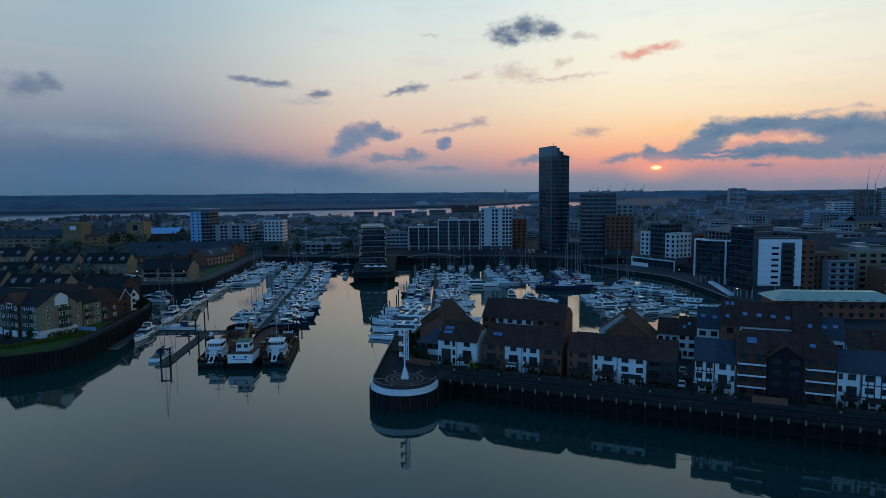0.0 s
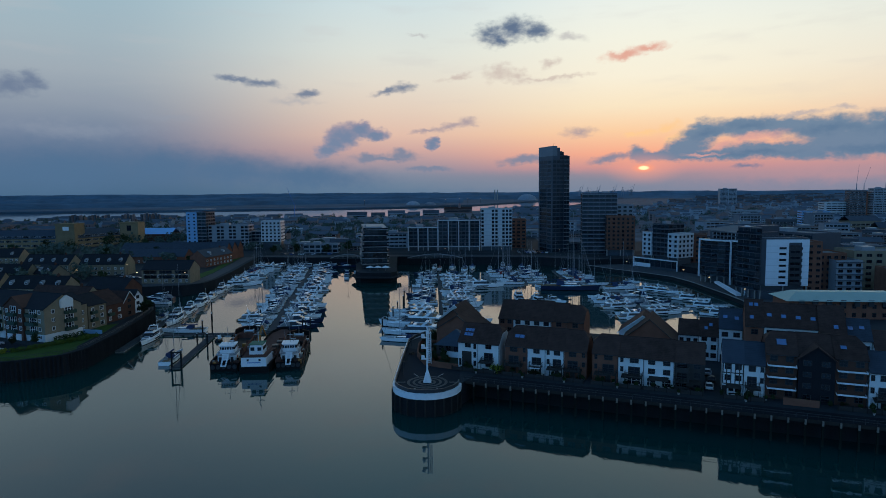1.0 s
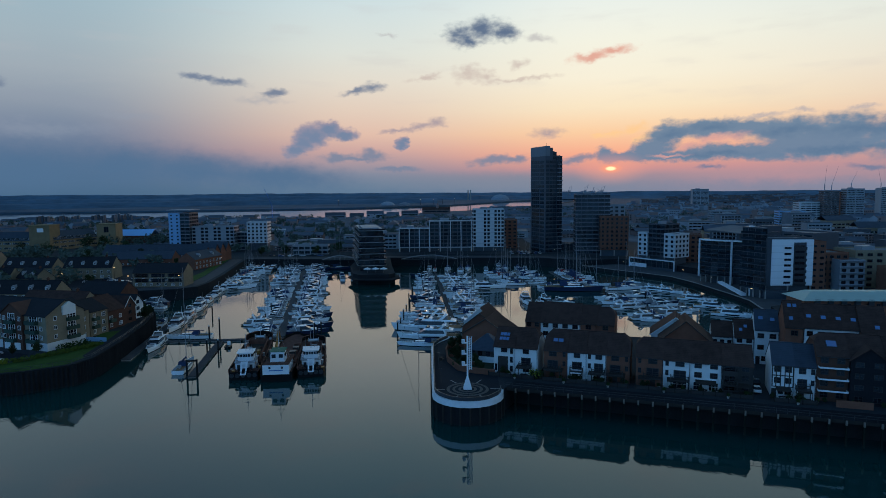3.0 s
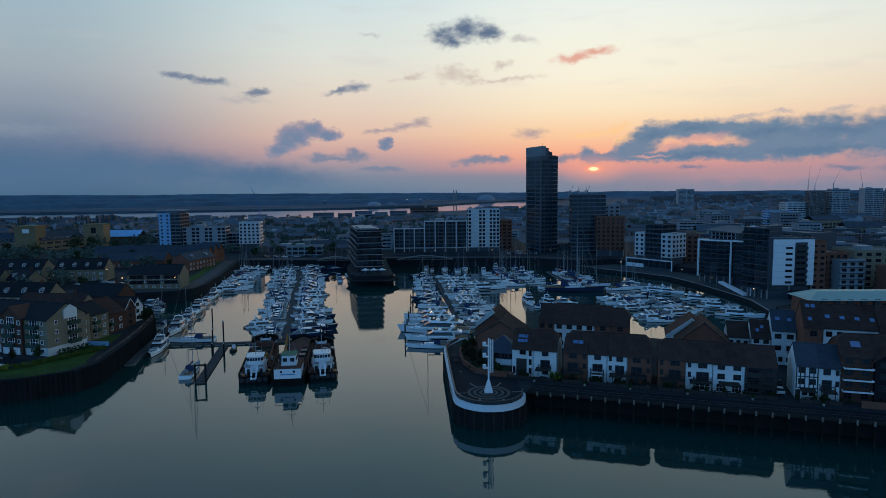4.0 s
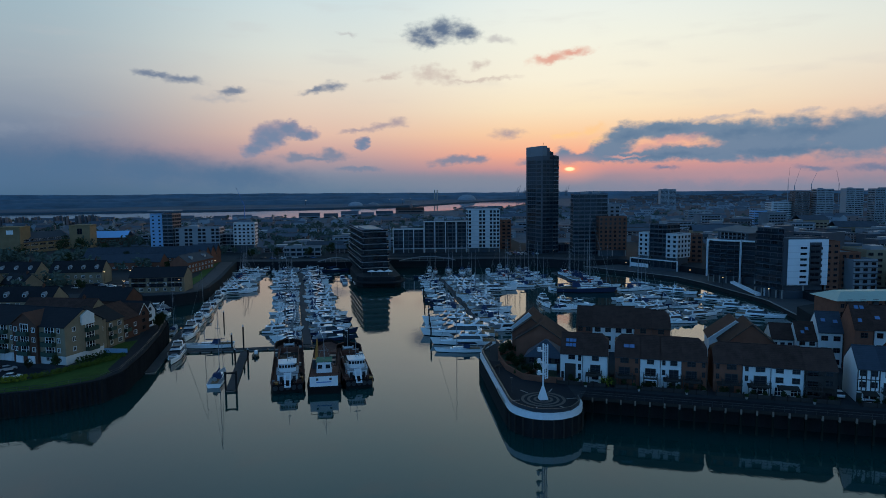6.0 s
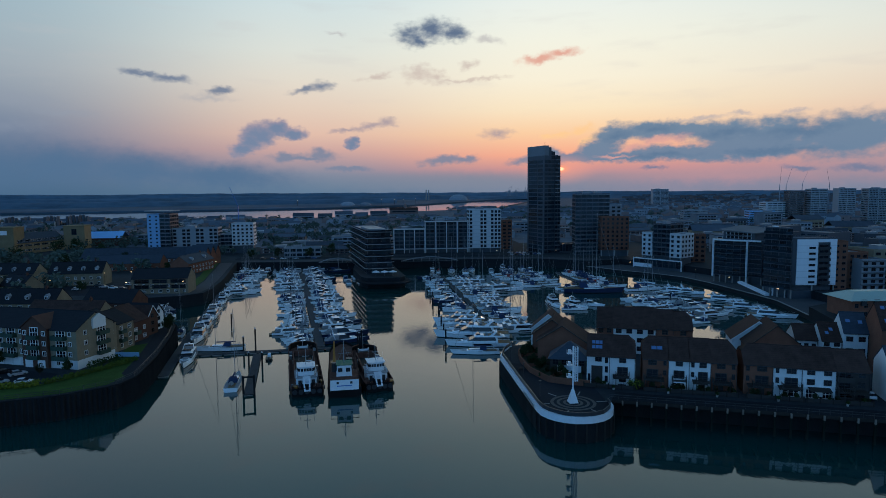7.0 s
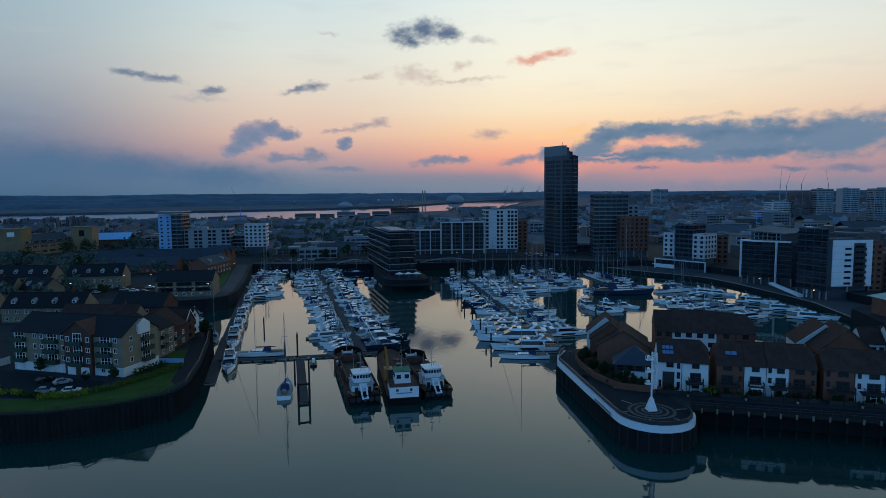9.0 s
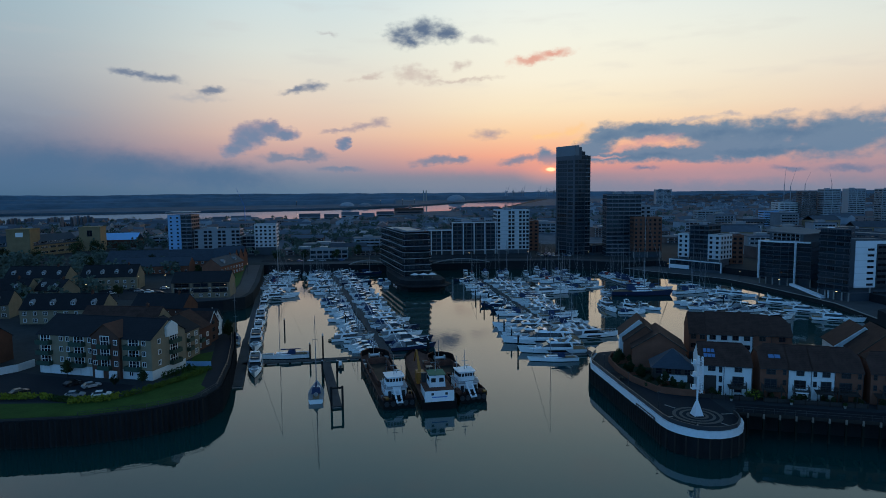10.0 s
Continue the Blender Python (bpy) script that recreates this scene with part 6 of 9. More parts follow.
# ---- workboats ----
def hopper_barge(m, L=48.0, B=9.6, label="black steel hopper barge with white wheelhouse"):
    """Bow to +y, stern at y = 0."""
    b = thing("hopper_barge", m, label, "barge", "workboats")
    rings = []
    for i in range(17):
        s = i / 16
        w = B / 2 * (1 if s < 0.86 else math.sqrt(max(0.02, 1 - ((s - 0.86) / 0.145) ** 2)))
        w *= 0.9 + 0.1 * min(1, s / 0.06)
        f = 2.3 if s < 0.8 else 2.3 + 1.6 * min(1, (s - 0.8) / 0.06)
        rings.append([(-w, L * s, f), (-w, L * s, -0.5), (w, L * s, -0.5), (w, L * s, f)])
    bm = bmesh.new()
    vs = loft(bm, rings, close=False)
    bm.faces.new(vs[0]), bm.faces.new(vs[-1])
    bmesh.ops.recalc_face_normals(bm, faces=bm.faces[:])
    part("hull", bm, HULL_BLACK, b)
    bm = bmesh.new()
    loft(bm, [[(r[0][0] * 0.97, r[0][1], min(r[0][2], 3.2) - 0.9), (r[3][0] * 0.97, r[0][1], min(r[0][2], 3.2) - 0.9)] for r in rings], close=False)
    part("deck", bm, RUST, b)
    for k in (0, 3):
        bm = bmesh.new()
        tube(bm, [r[k] for r in rings], 0.16)
        part("bulwark_rail", bm, RUST, b)
    bm = bmesh.new()
    y0, y1, w = L * 0.30, L * 0.82, B * 0.36
    for x in (-w, w - 0.3):
        box(bm, x, x + 0.3, y0, y1, 1.2, 3.0)
    box(bm, -w, w, y0, y0 + 0.3, 1.2, 3.0), box(bm, -w, w, y1 - 0.3, y1, 1.2, 3.0)
    part("hold_coaming", bm, RUST, b)
    bm = bmesh.new()
    box(bm, -w + 0.3, w - 0.3, y0 + 0.3, y1 - 0.3, 1.45, 1.6)
    part("hold_floor", bm, HULL_BLACK, b)
    for i in range(12):
        bm = bmesh.new()
        t = 2 * math.pi * i / 12
        x = (-1 if i % 2 else 1) * (B / 2 + 0.15)
        y = L * (0.05 + 0.07 * i)
        rod(bm, (x - 0.12, y, 1.4), (x + 0.12, y, 1.4), 0.55, 10)
        if y < L * 0.8:
            part("tyre_fender", bm, METAL_DARK, b)
        else:
            bm.free()
    for i in range(5):
        bm = bmesh.new()
        x = -B * 0.36 + B * 0.18 * i
        rod(bm, (x, -0.35, 1.3), (x, -0.05, 1.3), 0.62, 10)
        part("tyre_fender", bm, METAL_DARK, b)
    bm = bmesh.new()
    rod(bm, (-1.2, 1.6, 2.3), (1.2, 1.6, 2.3), 0.6, 10), box(bm, -1.5, -1.2, 1.0, 2.2, 1.4, 3.0), box(bm, 1.2, 1.5, 1.0, 2.2, 1.4, 3.0)
    part("stern_winch", bm, HULL_BLACK, b)
    for x in (-2.7, 2.7):
        bm = bmesh.new()
        rod(bm, (x, 6.0, 2.9), (x * 1.03, 6.0, 2.9), 0.4, 12)
        part("life_ring", bm, ORANGE, b)
    bm = bmesh.new()
    for x in (-2.5, 2.5):
        for y in (3.7, 6.8, 9.8):
            rod(bm, (x, y, 4.0), (x, y, 5.0), 0.04, 4)
        rod(bm, (x, 3.7, 5.0), (x, 9.8, 5.0), 0.04, 4)
    rod(bm, (-2.5, 3.7, 5.0), (2.5, 3.7, 5.0), 0.04, 4)
    part("deck_rail", bm, METAL_WHITE, b)
    rnd = random.Random(int(L))
    for i in range(26):
        bm = bmesh.new()
        sx = rnd.choice((-1, 1))
        x, y, r = sx * rnd.uniform(B * 0.31, B * 0.44), rnd.uniform(0.8, L * 0.96), rnd.uniform(0.25, 0.55)
        if abs(y - L * 0.5) < L * 0.2 and i % 2:
            x = sx * rnd.uniform(0, B * 0.3)
        if i % 3:
            box(bm, x - r, x + r, y - r * 1.4, y + r * 1.4, 1.4, 2.0 + r * 1.3)
        else:
            rod(bm, (x, y, 1.4), (x, y, 2.9), 0.3, 8)
        part("deck_gear", bm, (RUST, MACHINE_YELLOW, CANVAS_GREY, HULL_BLACK, METAL_GREY, RUST)[i % 6], b)
    def rounded(w, y0, y1, r=0.9):
        return [(-w, y0 + r), (-w + r * 0.3, y0 + r * 0.3), (-w + r, y0), (w - r, y0), (w - r * 0.3, y0 + r * 0.3), (w, y0 + r), (w, y1), (-w, y1)]

    bm = bmesh.new()
    slab(bm, rounded(2.7, 3.6, 10.4), 1.4, 3.9)
    part("deckhouse", bm, METAL_WHITE, b)
    bm = bmesh.new()
    slab(bm, rounded(3.0, 3.1, 10.7), 3.9, 4.05)
    part("bridge_deck", bm, DECK_GREY, b)
    bm = bmesh.new()
    slab(bm, rounded(2.15, 4.9, 9.4, 0.7), 4.05, 6.3)
    wh = part("wheelhouse", bm, METAL_WHITE, b)
    bm = bmesh.new()
    slab(bm, rounded(2.4, 4.6, 9.7, 0.7), 6.3, 6.48)
    part("roof", bm, METAL_WHITE, wh)
    bm = bmesh.new()
    slab(bm, rounded(2.19, 4.86, 8.9, 0.7), 5.2, 6.0)
    part("wheelhouse_window", bm, GLASS, wh)
    for x in (-1.45, -0.72, 0.0, 0.72, 1.45):
        bm = bmesh.new()
        box(bm, x - 0.07, x + 0.07, 4.8, 4.9, 5.15, 6.05)
        part("mullion", bm, METAL_WHITE, wh)
    for x in (-1.7, 1.7):
        bm = bmesh.new()
        box(bm, x - 0.4, x + 0.4, 3.54, 3.62, 1.5, 3.3)
        part("door", bm, METAL_DARK, b)
        bm = bmesh.new()
        rod(bm, (x * 0.5, 3.5, 2.9), (x * 0.5, 3.62, 2.9), 0.22, 8)
        part("porthole", bm, GLASS, b)
    bm = bmesh.new()
    rod(bm, (0, 7, 6.48), (0, 7, 11.5), 0.09, 5, 0.05)
    box(bm, -0.9, 0.9, 6.95, 7.05, 8.7, 8.82), rod(bm, (0, 7, 11.0), (0, 13, 2.0), 0.025, 3)
    part("mast", bm, METAL_GREY, wh)
    for x, y, h in ((-1.7, 8.6, 3.2), (1.8, 6.2, 2.4)):
        bm = bmesh.new()
        rod(bm, (x, y, 6.48), (x, y, 6.48 + h), 0.035, 4)
        part("aerial", bm, METAL_GREY, wh)
    bm = bmesh.new()
    rod(bm, (0.9, 8.2, 6.48), (0.9, 8.2, 7.1), 0.1, 5), box(bm, 0.2, 1.6, 8.1, 8.3, 7.1, 7.3)
    part("radar", bm, METAL_GREY, wh)
    bm = bmesh.new()
    rod(bm, (0, L * 0.93, 2.2), (0, L * 0.93, 8.2), 0.1, 5, 0.06)
    part("foremast", bm, METAL_GREY, b)
    bm = bmesh.new()
    rod(bm, (-1.4, L * 0.9, 2.9), (1.4, L * 0.9, 2.9), 0.5, 8), box(bm, -1.7, -1.4, L * 0.9 - 0.6, L * 0.9 + 0.6, 2.2, 3.6), box(bm, 1.4, 1.7, L * 0.9 - 0.6, L * 0.9 + 0.6, 2.2, 3.6)
    part("windlass", bm, METAL_GREY, b)
    bm = bmesh.new()
    for s in (-1, 1):
        hexa(bm, [(s * 0.75 - 0.22, 3.3), (s * 0.75 + 0.22, 3.3), (s * 0.75 + 0.22, 3.7), (s * 0.75 - 0.22, 3.7)], 4.0,
             [(s * 0.6 - 0.2, -1.0), (s * 0.6 + 0.2, -1.0), (s * 0.6 + 0.2, -0.6), (s * 0.6 - 0.2, -0.6)], 1.6)
    box(bm, -0.8, 0.8, -0.9, -0.6, 1.6, 1.9), box(bm, -0.75, 0.75, 1.4, 1.7, 2.8, 3.1), box(bm, -1.0, 1.0, 2.8, 3.5, 1.4, 4.3)
    part("stern_gantry", bm, METAL_WHITE, b)
    for x in (-3.4, -1.8, 1.8, 3.4):
        bm = bmesh.new()
        rod(bm, (x, 1.2, 1.4), (x, 1.2, 2.5), 0.22, 6)
        part("bollard", bm, RUST, b)
    for x in (-3.0, 3.0):
        bm = bmesh.new()
        box(bm, x - 0.75, x + 0.75, 2.1, 3.2, 1.4, 2.35)
        part("deck_locker", bm, RUST, b)
    return b


def crane_boat(m):
    b = thing("crane_workboat", m, "dark workboat with white transom, wheelhouse and yellow crane", "workboat", "workboats")
    L, B = 42.0, 8.6
    rings = []
    for i in range(15):
        s = i / 14
        w = B / 2 * (1 if s < 0.8 else math.sqrt(max(0.02, 1 - ((s - 0.8) / 0.205) ** 2)))
        f = 2.6 + (1.8 * max(0, (s - 0.65) / 0.35) ** 1.5)
        rings.append([(-w, L * s, f), (-w * 0.95, L * s, -0.5), (w * 0.95, L * s, -0.5), (w, L * s, f)])
    bm = bmesh.new()
    vs = loft(bm, rings, close=False)
    bm.faces.new(vs[0]), bm.faces.new(vs[-1])
    bmesh.ops.recalc_face_normals(bm, faces=bm.faces[:])
    part("hull", bm, HULL_BLACK, b)
    bm = bmesh.new()
    loft(bm, [[(r[0][0] * 0.97, r[0][1], r[0][2] - 0.8), (r[3][0] * 0.97, r[0][1], r[0][2] - 0.8)] for r in rings], close=False)
    part("deck", bm, RUST, b)
    bm = bmesh.new()
    box(bm, -3.6, 3.6, -0.12, 0.3, 2.0, 4.6)
    t = part("transom_board", bm, METAL_WHITE, b)
    bm = bmesh.new()
    box(bm, -1.9, 1.9, -0.16, -0.12, 3.0, 3.25)
    part("name_bar", bm, SKIN_BLUE, t)
    for x in (-1.7, 1.7):
        bm = bmesh.new()
        box(bm, x - 0.3, x + 0.3, -0.17, -0.12, 3.6, 4.2)
        part("transom_opening", bm, METAL_DARK, t)
    bm = bmesh.new()
    box(bm, -3.3, 3.3, 0.3, 9.0, 1.8, 4.5)
    part("deckhouse", bevelled(bm, 0.08), METAL_WHITE, b)
    bm = bmesh.new()
    box(bm, -3.5, 3.5, 0.1, 9.3, 4.5, 4.65), box(bm, -3.5, -3.42, 0.1, 9.3, 5.4, 5.5), box(bm, 3.42, 3.5, 0.1, 9.3, 5.4, 5.5), box(bm, -3.5, 3.5, 0.1, 0.2, 5.4, 5.5)
    part("upper_deck", bm, RUST, b)
    bm = bmesh.new()
    hexa(bm, [(-2.0, 2.8), (2.0, 2.8), (2.0, 7.6), (-2.0, 7.6)], 4.65, [(-1.8, 3.0), (1.8, 3.0), (1.8, 7.2), (-1.8, 7.2)], 7.6)
    wh = part("wheelhouse", bm, METAL_WHITE, b)
    bm = bmesh.new()
    box(bm, -2.1, 2.1, 2.7, 7.6, 7.6, 7.75)
    part("roof", bm, mat("green_deck_paint", (0.05, 0.16, 0.10), 0.6), wh)
    for x in (-1.0, 1.0):
        bm = bmesh.new()
        box(bm, x - 0.55, x + 0.55, 2.74, 2.95, 5.9, 6.9)
        part("wheelhouse_window", bm, GLASS, wh)
    for s in (-1, 1):
        bm = bmesh.new()
        box(bm, s * 1.93 - 0.06, s * 1.93 + 0.06, 3.6, 6.6, 6.0, 6.9)
        part("wheelhouse_window", bm, GLASS, wh)
    bm = bmesh.new()
    rod(bm, (0, 6, 7.7), (0, 6, 13.5), 0.12, 6, 0.05)
    rod(bm, (-1.3, 6, 10), (1.3, 6, 10), 0.06, 4), rod(bm, (0, 6, 12), (-2.6, 8, 4.7), 0.03, 3), rod(bm, (0, 6, 12), (2.6, 8, 4.7), 0.03, 3)
    part("mast", bm, METAL_GREY, b)
    bm = bmesh.new()
    rod(bm, (-2.6, 8.0, 4.6), (-2.6, 8.0, 7.0), 0.7, 10)
    part("funnel", bm, METAL_DARK, b)
    bm = bmesh.new()
    box(bm, -3.6, -1.4, 14, 17, 2.2, 5.2)
    hexa(bm, [(-3.0, 15), (-2.2, 15), (-2.2, 16), (-3.0, 16)], 5.2, [(-2.8, 21.0), (-2.4, 21.0), (-2.4, 21.5), (-2.8, 21.5)], 9.5)
    hexa(bm, [(-2.9, 20.8), (-2.4, 20.8), (-2.4, 21.6), (-2.9, 21.6)], 9.5, [(-2.8, 26.0), (-2.5, 26.0), (-2.5, 26.4), (-2.8, 26.4)], 5.0)
    part("crane", bm, MACHINE_YELLOW, b)
    for i in range(7):
        y = 12 + i * 3.4
        bm = bmesh.new()
        box(bm, 0.8, 2.6, y, y + 2.2, 1.9, 2.7 + 0.4 * (i % 3))
        part("deck_box", bm, RUST if i % 2 else METAL_DARK, b)
        bm = bmesh.new()
        rod(bm, (3.4, y, 1.9), (3.4, y + 2.4, 2.6), 0.3, 6)
        part("deck_pipe", bm, RUST, b)
    return b


hopper_barge(pose(-78.0, 180, TIDE, 0, 0, 8.5), L=45.0, B=8.6)
crane_boat(pose(-68.4, 178.0, TIDE, 0, 0, 4))
hopper_barge(pose(-59.6, 182, TIDE, 0, 0, 9), L=36.0, B=7.8, label="black steel hopper barge with white wheelhouse and tall mast")

# ---- large buildings round the marina ----


def facade(b, x0, x1, y, z0, floors, fh, bays, win, ww=0.6, wh=0.6, rz=0.0, ox=0.0, oy=0.0, sill=0.25, skip=None):
    """Windows on a wall. rz turns the wall about (ox, oy): 0 front, 90 right-hand side, -90 left-hand side."""
    c, s = math.cos(radians(rz)), math.sin(radians(rz))
    bw = (x1 - x0) / bays
    for f in range(floors):
        for i in range(bays):
            if skip and skip(f, i):
                continue
            x, yy = x0 + bw * (i + 0.5), y
            piece("window", win, b, ox + c * x - s * yy, oy + s * x + c * yy, z0 + f * fh + fh * sill, bw * ww, 1, fh * wh, rz)


def flat_block(name, m, w, d, floors, fh, wall, label, bays=6, side_bays=3, win=None, ww=0.55, wh=0.5, parapet=0.7, slabs=None, base=None, right_too=False, category="apartment block", left=True, right=True, group="", z0=0.0, skip=None, plant=1):
    b = thing(name, m, label, category, group)
    win = win or WIN_PLAIN
    H = floors * fh + z0
    bm = bmesh.new()
    box(bm, 0, w, 0, d, z0, H)
    part("wall", bm, wall, b)
    bm = bmesh.new()
    t = 0.3
    box(bm, 0, w, 0, t, H, H + parapet), box(bm, 0, w, d - t, d, H, H + parapet), box(bm, 0, t, t, d - t, H, H + parapet), box(bm, w - t, w, t, d - t, H, H + parapet)
    part("parapet", bm, wall, b)
    bm = bmesh.new()
    box(bm, t, w - t, t, d - t, H, H + 0.1)
    part("roof", bm, ROOF_FLAT, b)
    for i in range(plant):
        bm = bmesh.new()
        x = w * (0.25 + 0.35 * i)
        box(bm, x, x + w * 0.22, d * 0.35, d * 0.7, H + 0.1, H + 2.0)
        part("plant_room", bm, CLADDING_GREY, b)
    facade(b, 0, w, 0, z0, floors, fh, bays, win, ww, wh, skip=skip)
    px = m.translation.x
    if right_too or right and px < -60:
        facade(b, 0, d, 0, z0, floors, fh, side_bays, win, ww, wh, 90, w, 0)
    if left and px > -90:
        facade(b, -d, 0, 0, z0, floors, fh, side_bays, win, ww, wh, -90, 0, 0)
    if slabs:
        for f in range(1, floors + 1):
            bm = bmesh.new()
            box(bm, -0.25, w + 0.25, -0.9, 0, z0 + f * fh - 0.28, z0 + f * fh)
            part("balcony_slab", bm, slabs, b)
    if base:
        bm = bmesh.new()
        box(bm, 1.0, w - 1.0, 1.5, d - 1, 0, z0)
        part("ground_floor", bm, base, b)
        for i in range(max(2, int(w / 6))):
            bm = bmesh.new()
            x = 0.4 + (w - 0.8) * i / (max(2, int(w / 6)) - 1)
            rod(bm, (x, 0.5, 0), (x, 0.5, z0), 0.35, 8)
            part("column", bm, CONCRETE, b)
    return b


def at(x, y, rz=0.0, z=QZ):
    return pose(x, y, z, 0, 0, rz)


def glass_tower():
    """Tall dark tower: a high slab along its west side with a pale cap, two lower shafts beside it."""
    b = thing("tower_block", at(58.3, 465.5, 20), "tall dark glass-clad residential tower with stepped top", "tower block")
    fh = 2.95
    for nm, x0, x1, d0, d1, fl, mt in (("west_slab", 0, 6.0, 0, 22, 26, TOWER_SKIN), ("middle_shaft", 6.0, 9.4, 0.5, 17, 25, CLADDING_DARK), ("east_shaft", 9.4, 14.0, 0.2, 15, 24, CLADDING_DARK)):
        H = fl * fh
        bm = bmesh.new()
        box(bm, x0, x1, d0, d1, 0, H)
        s = part(nm, bm, mt, b)
        n = 2 if x1 - x0 > 4 else 1
        w = (x1 - x0) / n
        for f in range(fl - (3 if nm == "west_slab" else 0)):
            for i in range(n):
                piece("window", WIN_TALL, s, x0 + w * (i + 0.5), d0, f * fh + 0.5, w * 0.9, 1, fh * 0.72)
            if nm == "west_slab":
                piece("window", WIN_TALL, s, x0, 14.5, f * fh + 0.5, 11.5, 1, fh * 0.8, -90)
                piece("window", WIN_TALL, s, x0, 5.0, f * fh + 0.5, 6.0, 1, fh * 0.7, -90)
            if nm == "east_shaft":
                piece("floor_slab", SLAB_UNIT, s, (x0 + x1) / 2, d0, (f + 1) * fh - 0.2, x1 - x0, 1.0, 0.26)
        if nm == "west_slab":
            bm = bmesh.new()
            box(bm, x0 - 0.08, x1 - 2.4, d0 - 0.1, d1, H - 2 * fh, H + 1.2)
            part("pale_cap", bm, TOWER_CAP, s)
            bm = bmesh.new()
            rod(bm, (3.0, 4, H + 1.2), (3.0, 4, H + 3.6), 0.12, 5)
            part("roof_mast", bm, METAL_DARK, s)
        else:
            bm = bmesh.new()
            box(bm, x0 + 0.6, x1 - 0.6, d0 + 2, d1 - 5, H, H + 0.6)
            part("roof_plant", bm, CLADDING_DARK, s)


TOWER_CAP = mat("grey_tower_cap", (0.15, 0.17, 0.19), 0.5, var=0.15, size=4.0)
TOWER_SKIN = mat("dark_blue_grey_tower_skin", (0.055, 0.075, 0.095), 0.5, var=0.2, size=4.0)
bm = bmesh.new()
box(bm, -0.5, 0.5, -0.8, 0, 0, 1)
SLAB_UNIT = mesh_of(bm, CLADDING_GREY, "floor_slab")
glass_tower()
flat_block("apartment_block", at(72.5, 467, 20), 10, 8, 1, 6, CLADDING_DARK, "dark glazed podium at the tower's foot", bays=4, win=WIN_TALL, ww=0.9, wh=0.8, plant=0)
flat_block("apartment_block", at(78, 455, -5), 24.2, 10, 15, 2.85, CLADDING_DARK, "dark glass-clad apartment block", bays=6, side_bays=2, win=WIN_TALL, ww=0.9, wh=0.75, slabs=CLADDING_GREY, group="marina blocks", plant=2)
flat_block("apartment_block", at(92.8, 443, -8), 19, 10, 8, 2.85, BRICK_RED, "orange brick apartment block raised on columns", bays=6, side_bays=4, win=WIN_PLAIN, ww=0.45, wh=0.55, z0=4.2, base=CLADDING_DARK, group="marina blocks", plant=0)
flat_block("apartment_block", at(104, 478, -8), 16, 10, 12, 2.85, CLADDING_GREY, "grey panel apartment block behind the brick one", bays=4, side_bays=3, left=False, group="marina blocks", plant=0)
# white block and the framed blocks
flat_block("apartment_block", at(6.6, 486, -1), 24, 16, 10, 2.85, CLADDING_PALE, "pale grey-white apartment block with square windows", bays=9, side_bays=5, win=WIN_PLAIN, ww=0.68, wh=0.66, z0=3.2, base=CLADDING_DARK, group="marina blocks",
           skip=lambda f, i: i in (1, 2, 5))


def framed_block(m, w, d, floors, fh, label, bays):
    b = flat_block("apartment_block", m, w, d, floors, fh, CLADDING_DARK, label, bays=bays, side_bays=3, win=WIN_TALL, ww=0.86, wh=0.7, z0=3.2, base=CLADDING_DARK, group="marina blocks", plant=1)
    H = 3.2 + floors * fh
    n = bays // 2
    for i in range(n + 1):
        bm = bmesh.new()
        x = w * i / n
        box(bm, x - 0.35, x + 0.35, -1.4, 0.0, 0, H + 0.6)
        part("frame_post", bm, CLADDING_PALE, b)
    bm = bmesh.new()
    box(bm, -0.4, w + 0.4, -1.42, 0.0, H - 0.1, H + 0.72)
    part("frame_beam", bm, CLADDING_PALE, b)
    bm = bmesh.new()
    box(bm, -0.4, w + 0.4, -1.42, 0.0, 2.9, 3.4)
    part("frame_beam", bm, CLADDING_PALE, b)


framed_block(at(-26.4, 488, -1), 32, 15, 7, 2.85, "dark glazed apartment block in a white frame", 9)
framed_block(at(-49.6, 489, -1), 23, 15, 5, 2.9, "lower dark glazed apartment block in a white frame", 6)
flat_block("apartment_block", at(31.5, 508, -2), 12, 20, 8, 2.8, BRICK_RED, "plain red brick apartment block", bays=3, side_bays=5, group="marina blocks", plant=0)


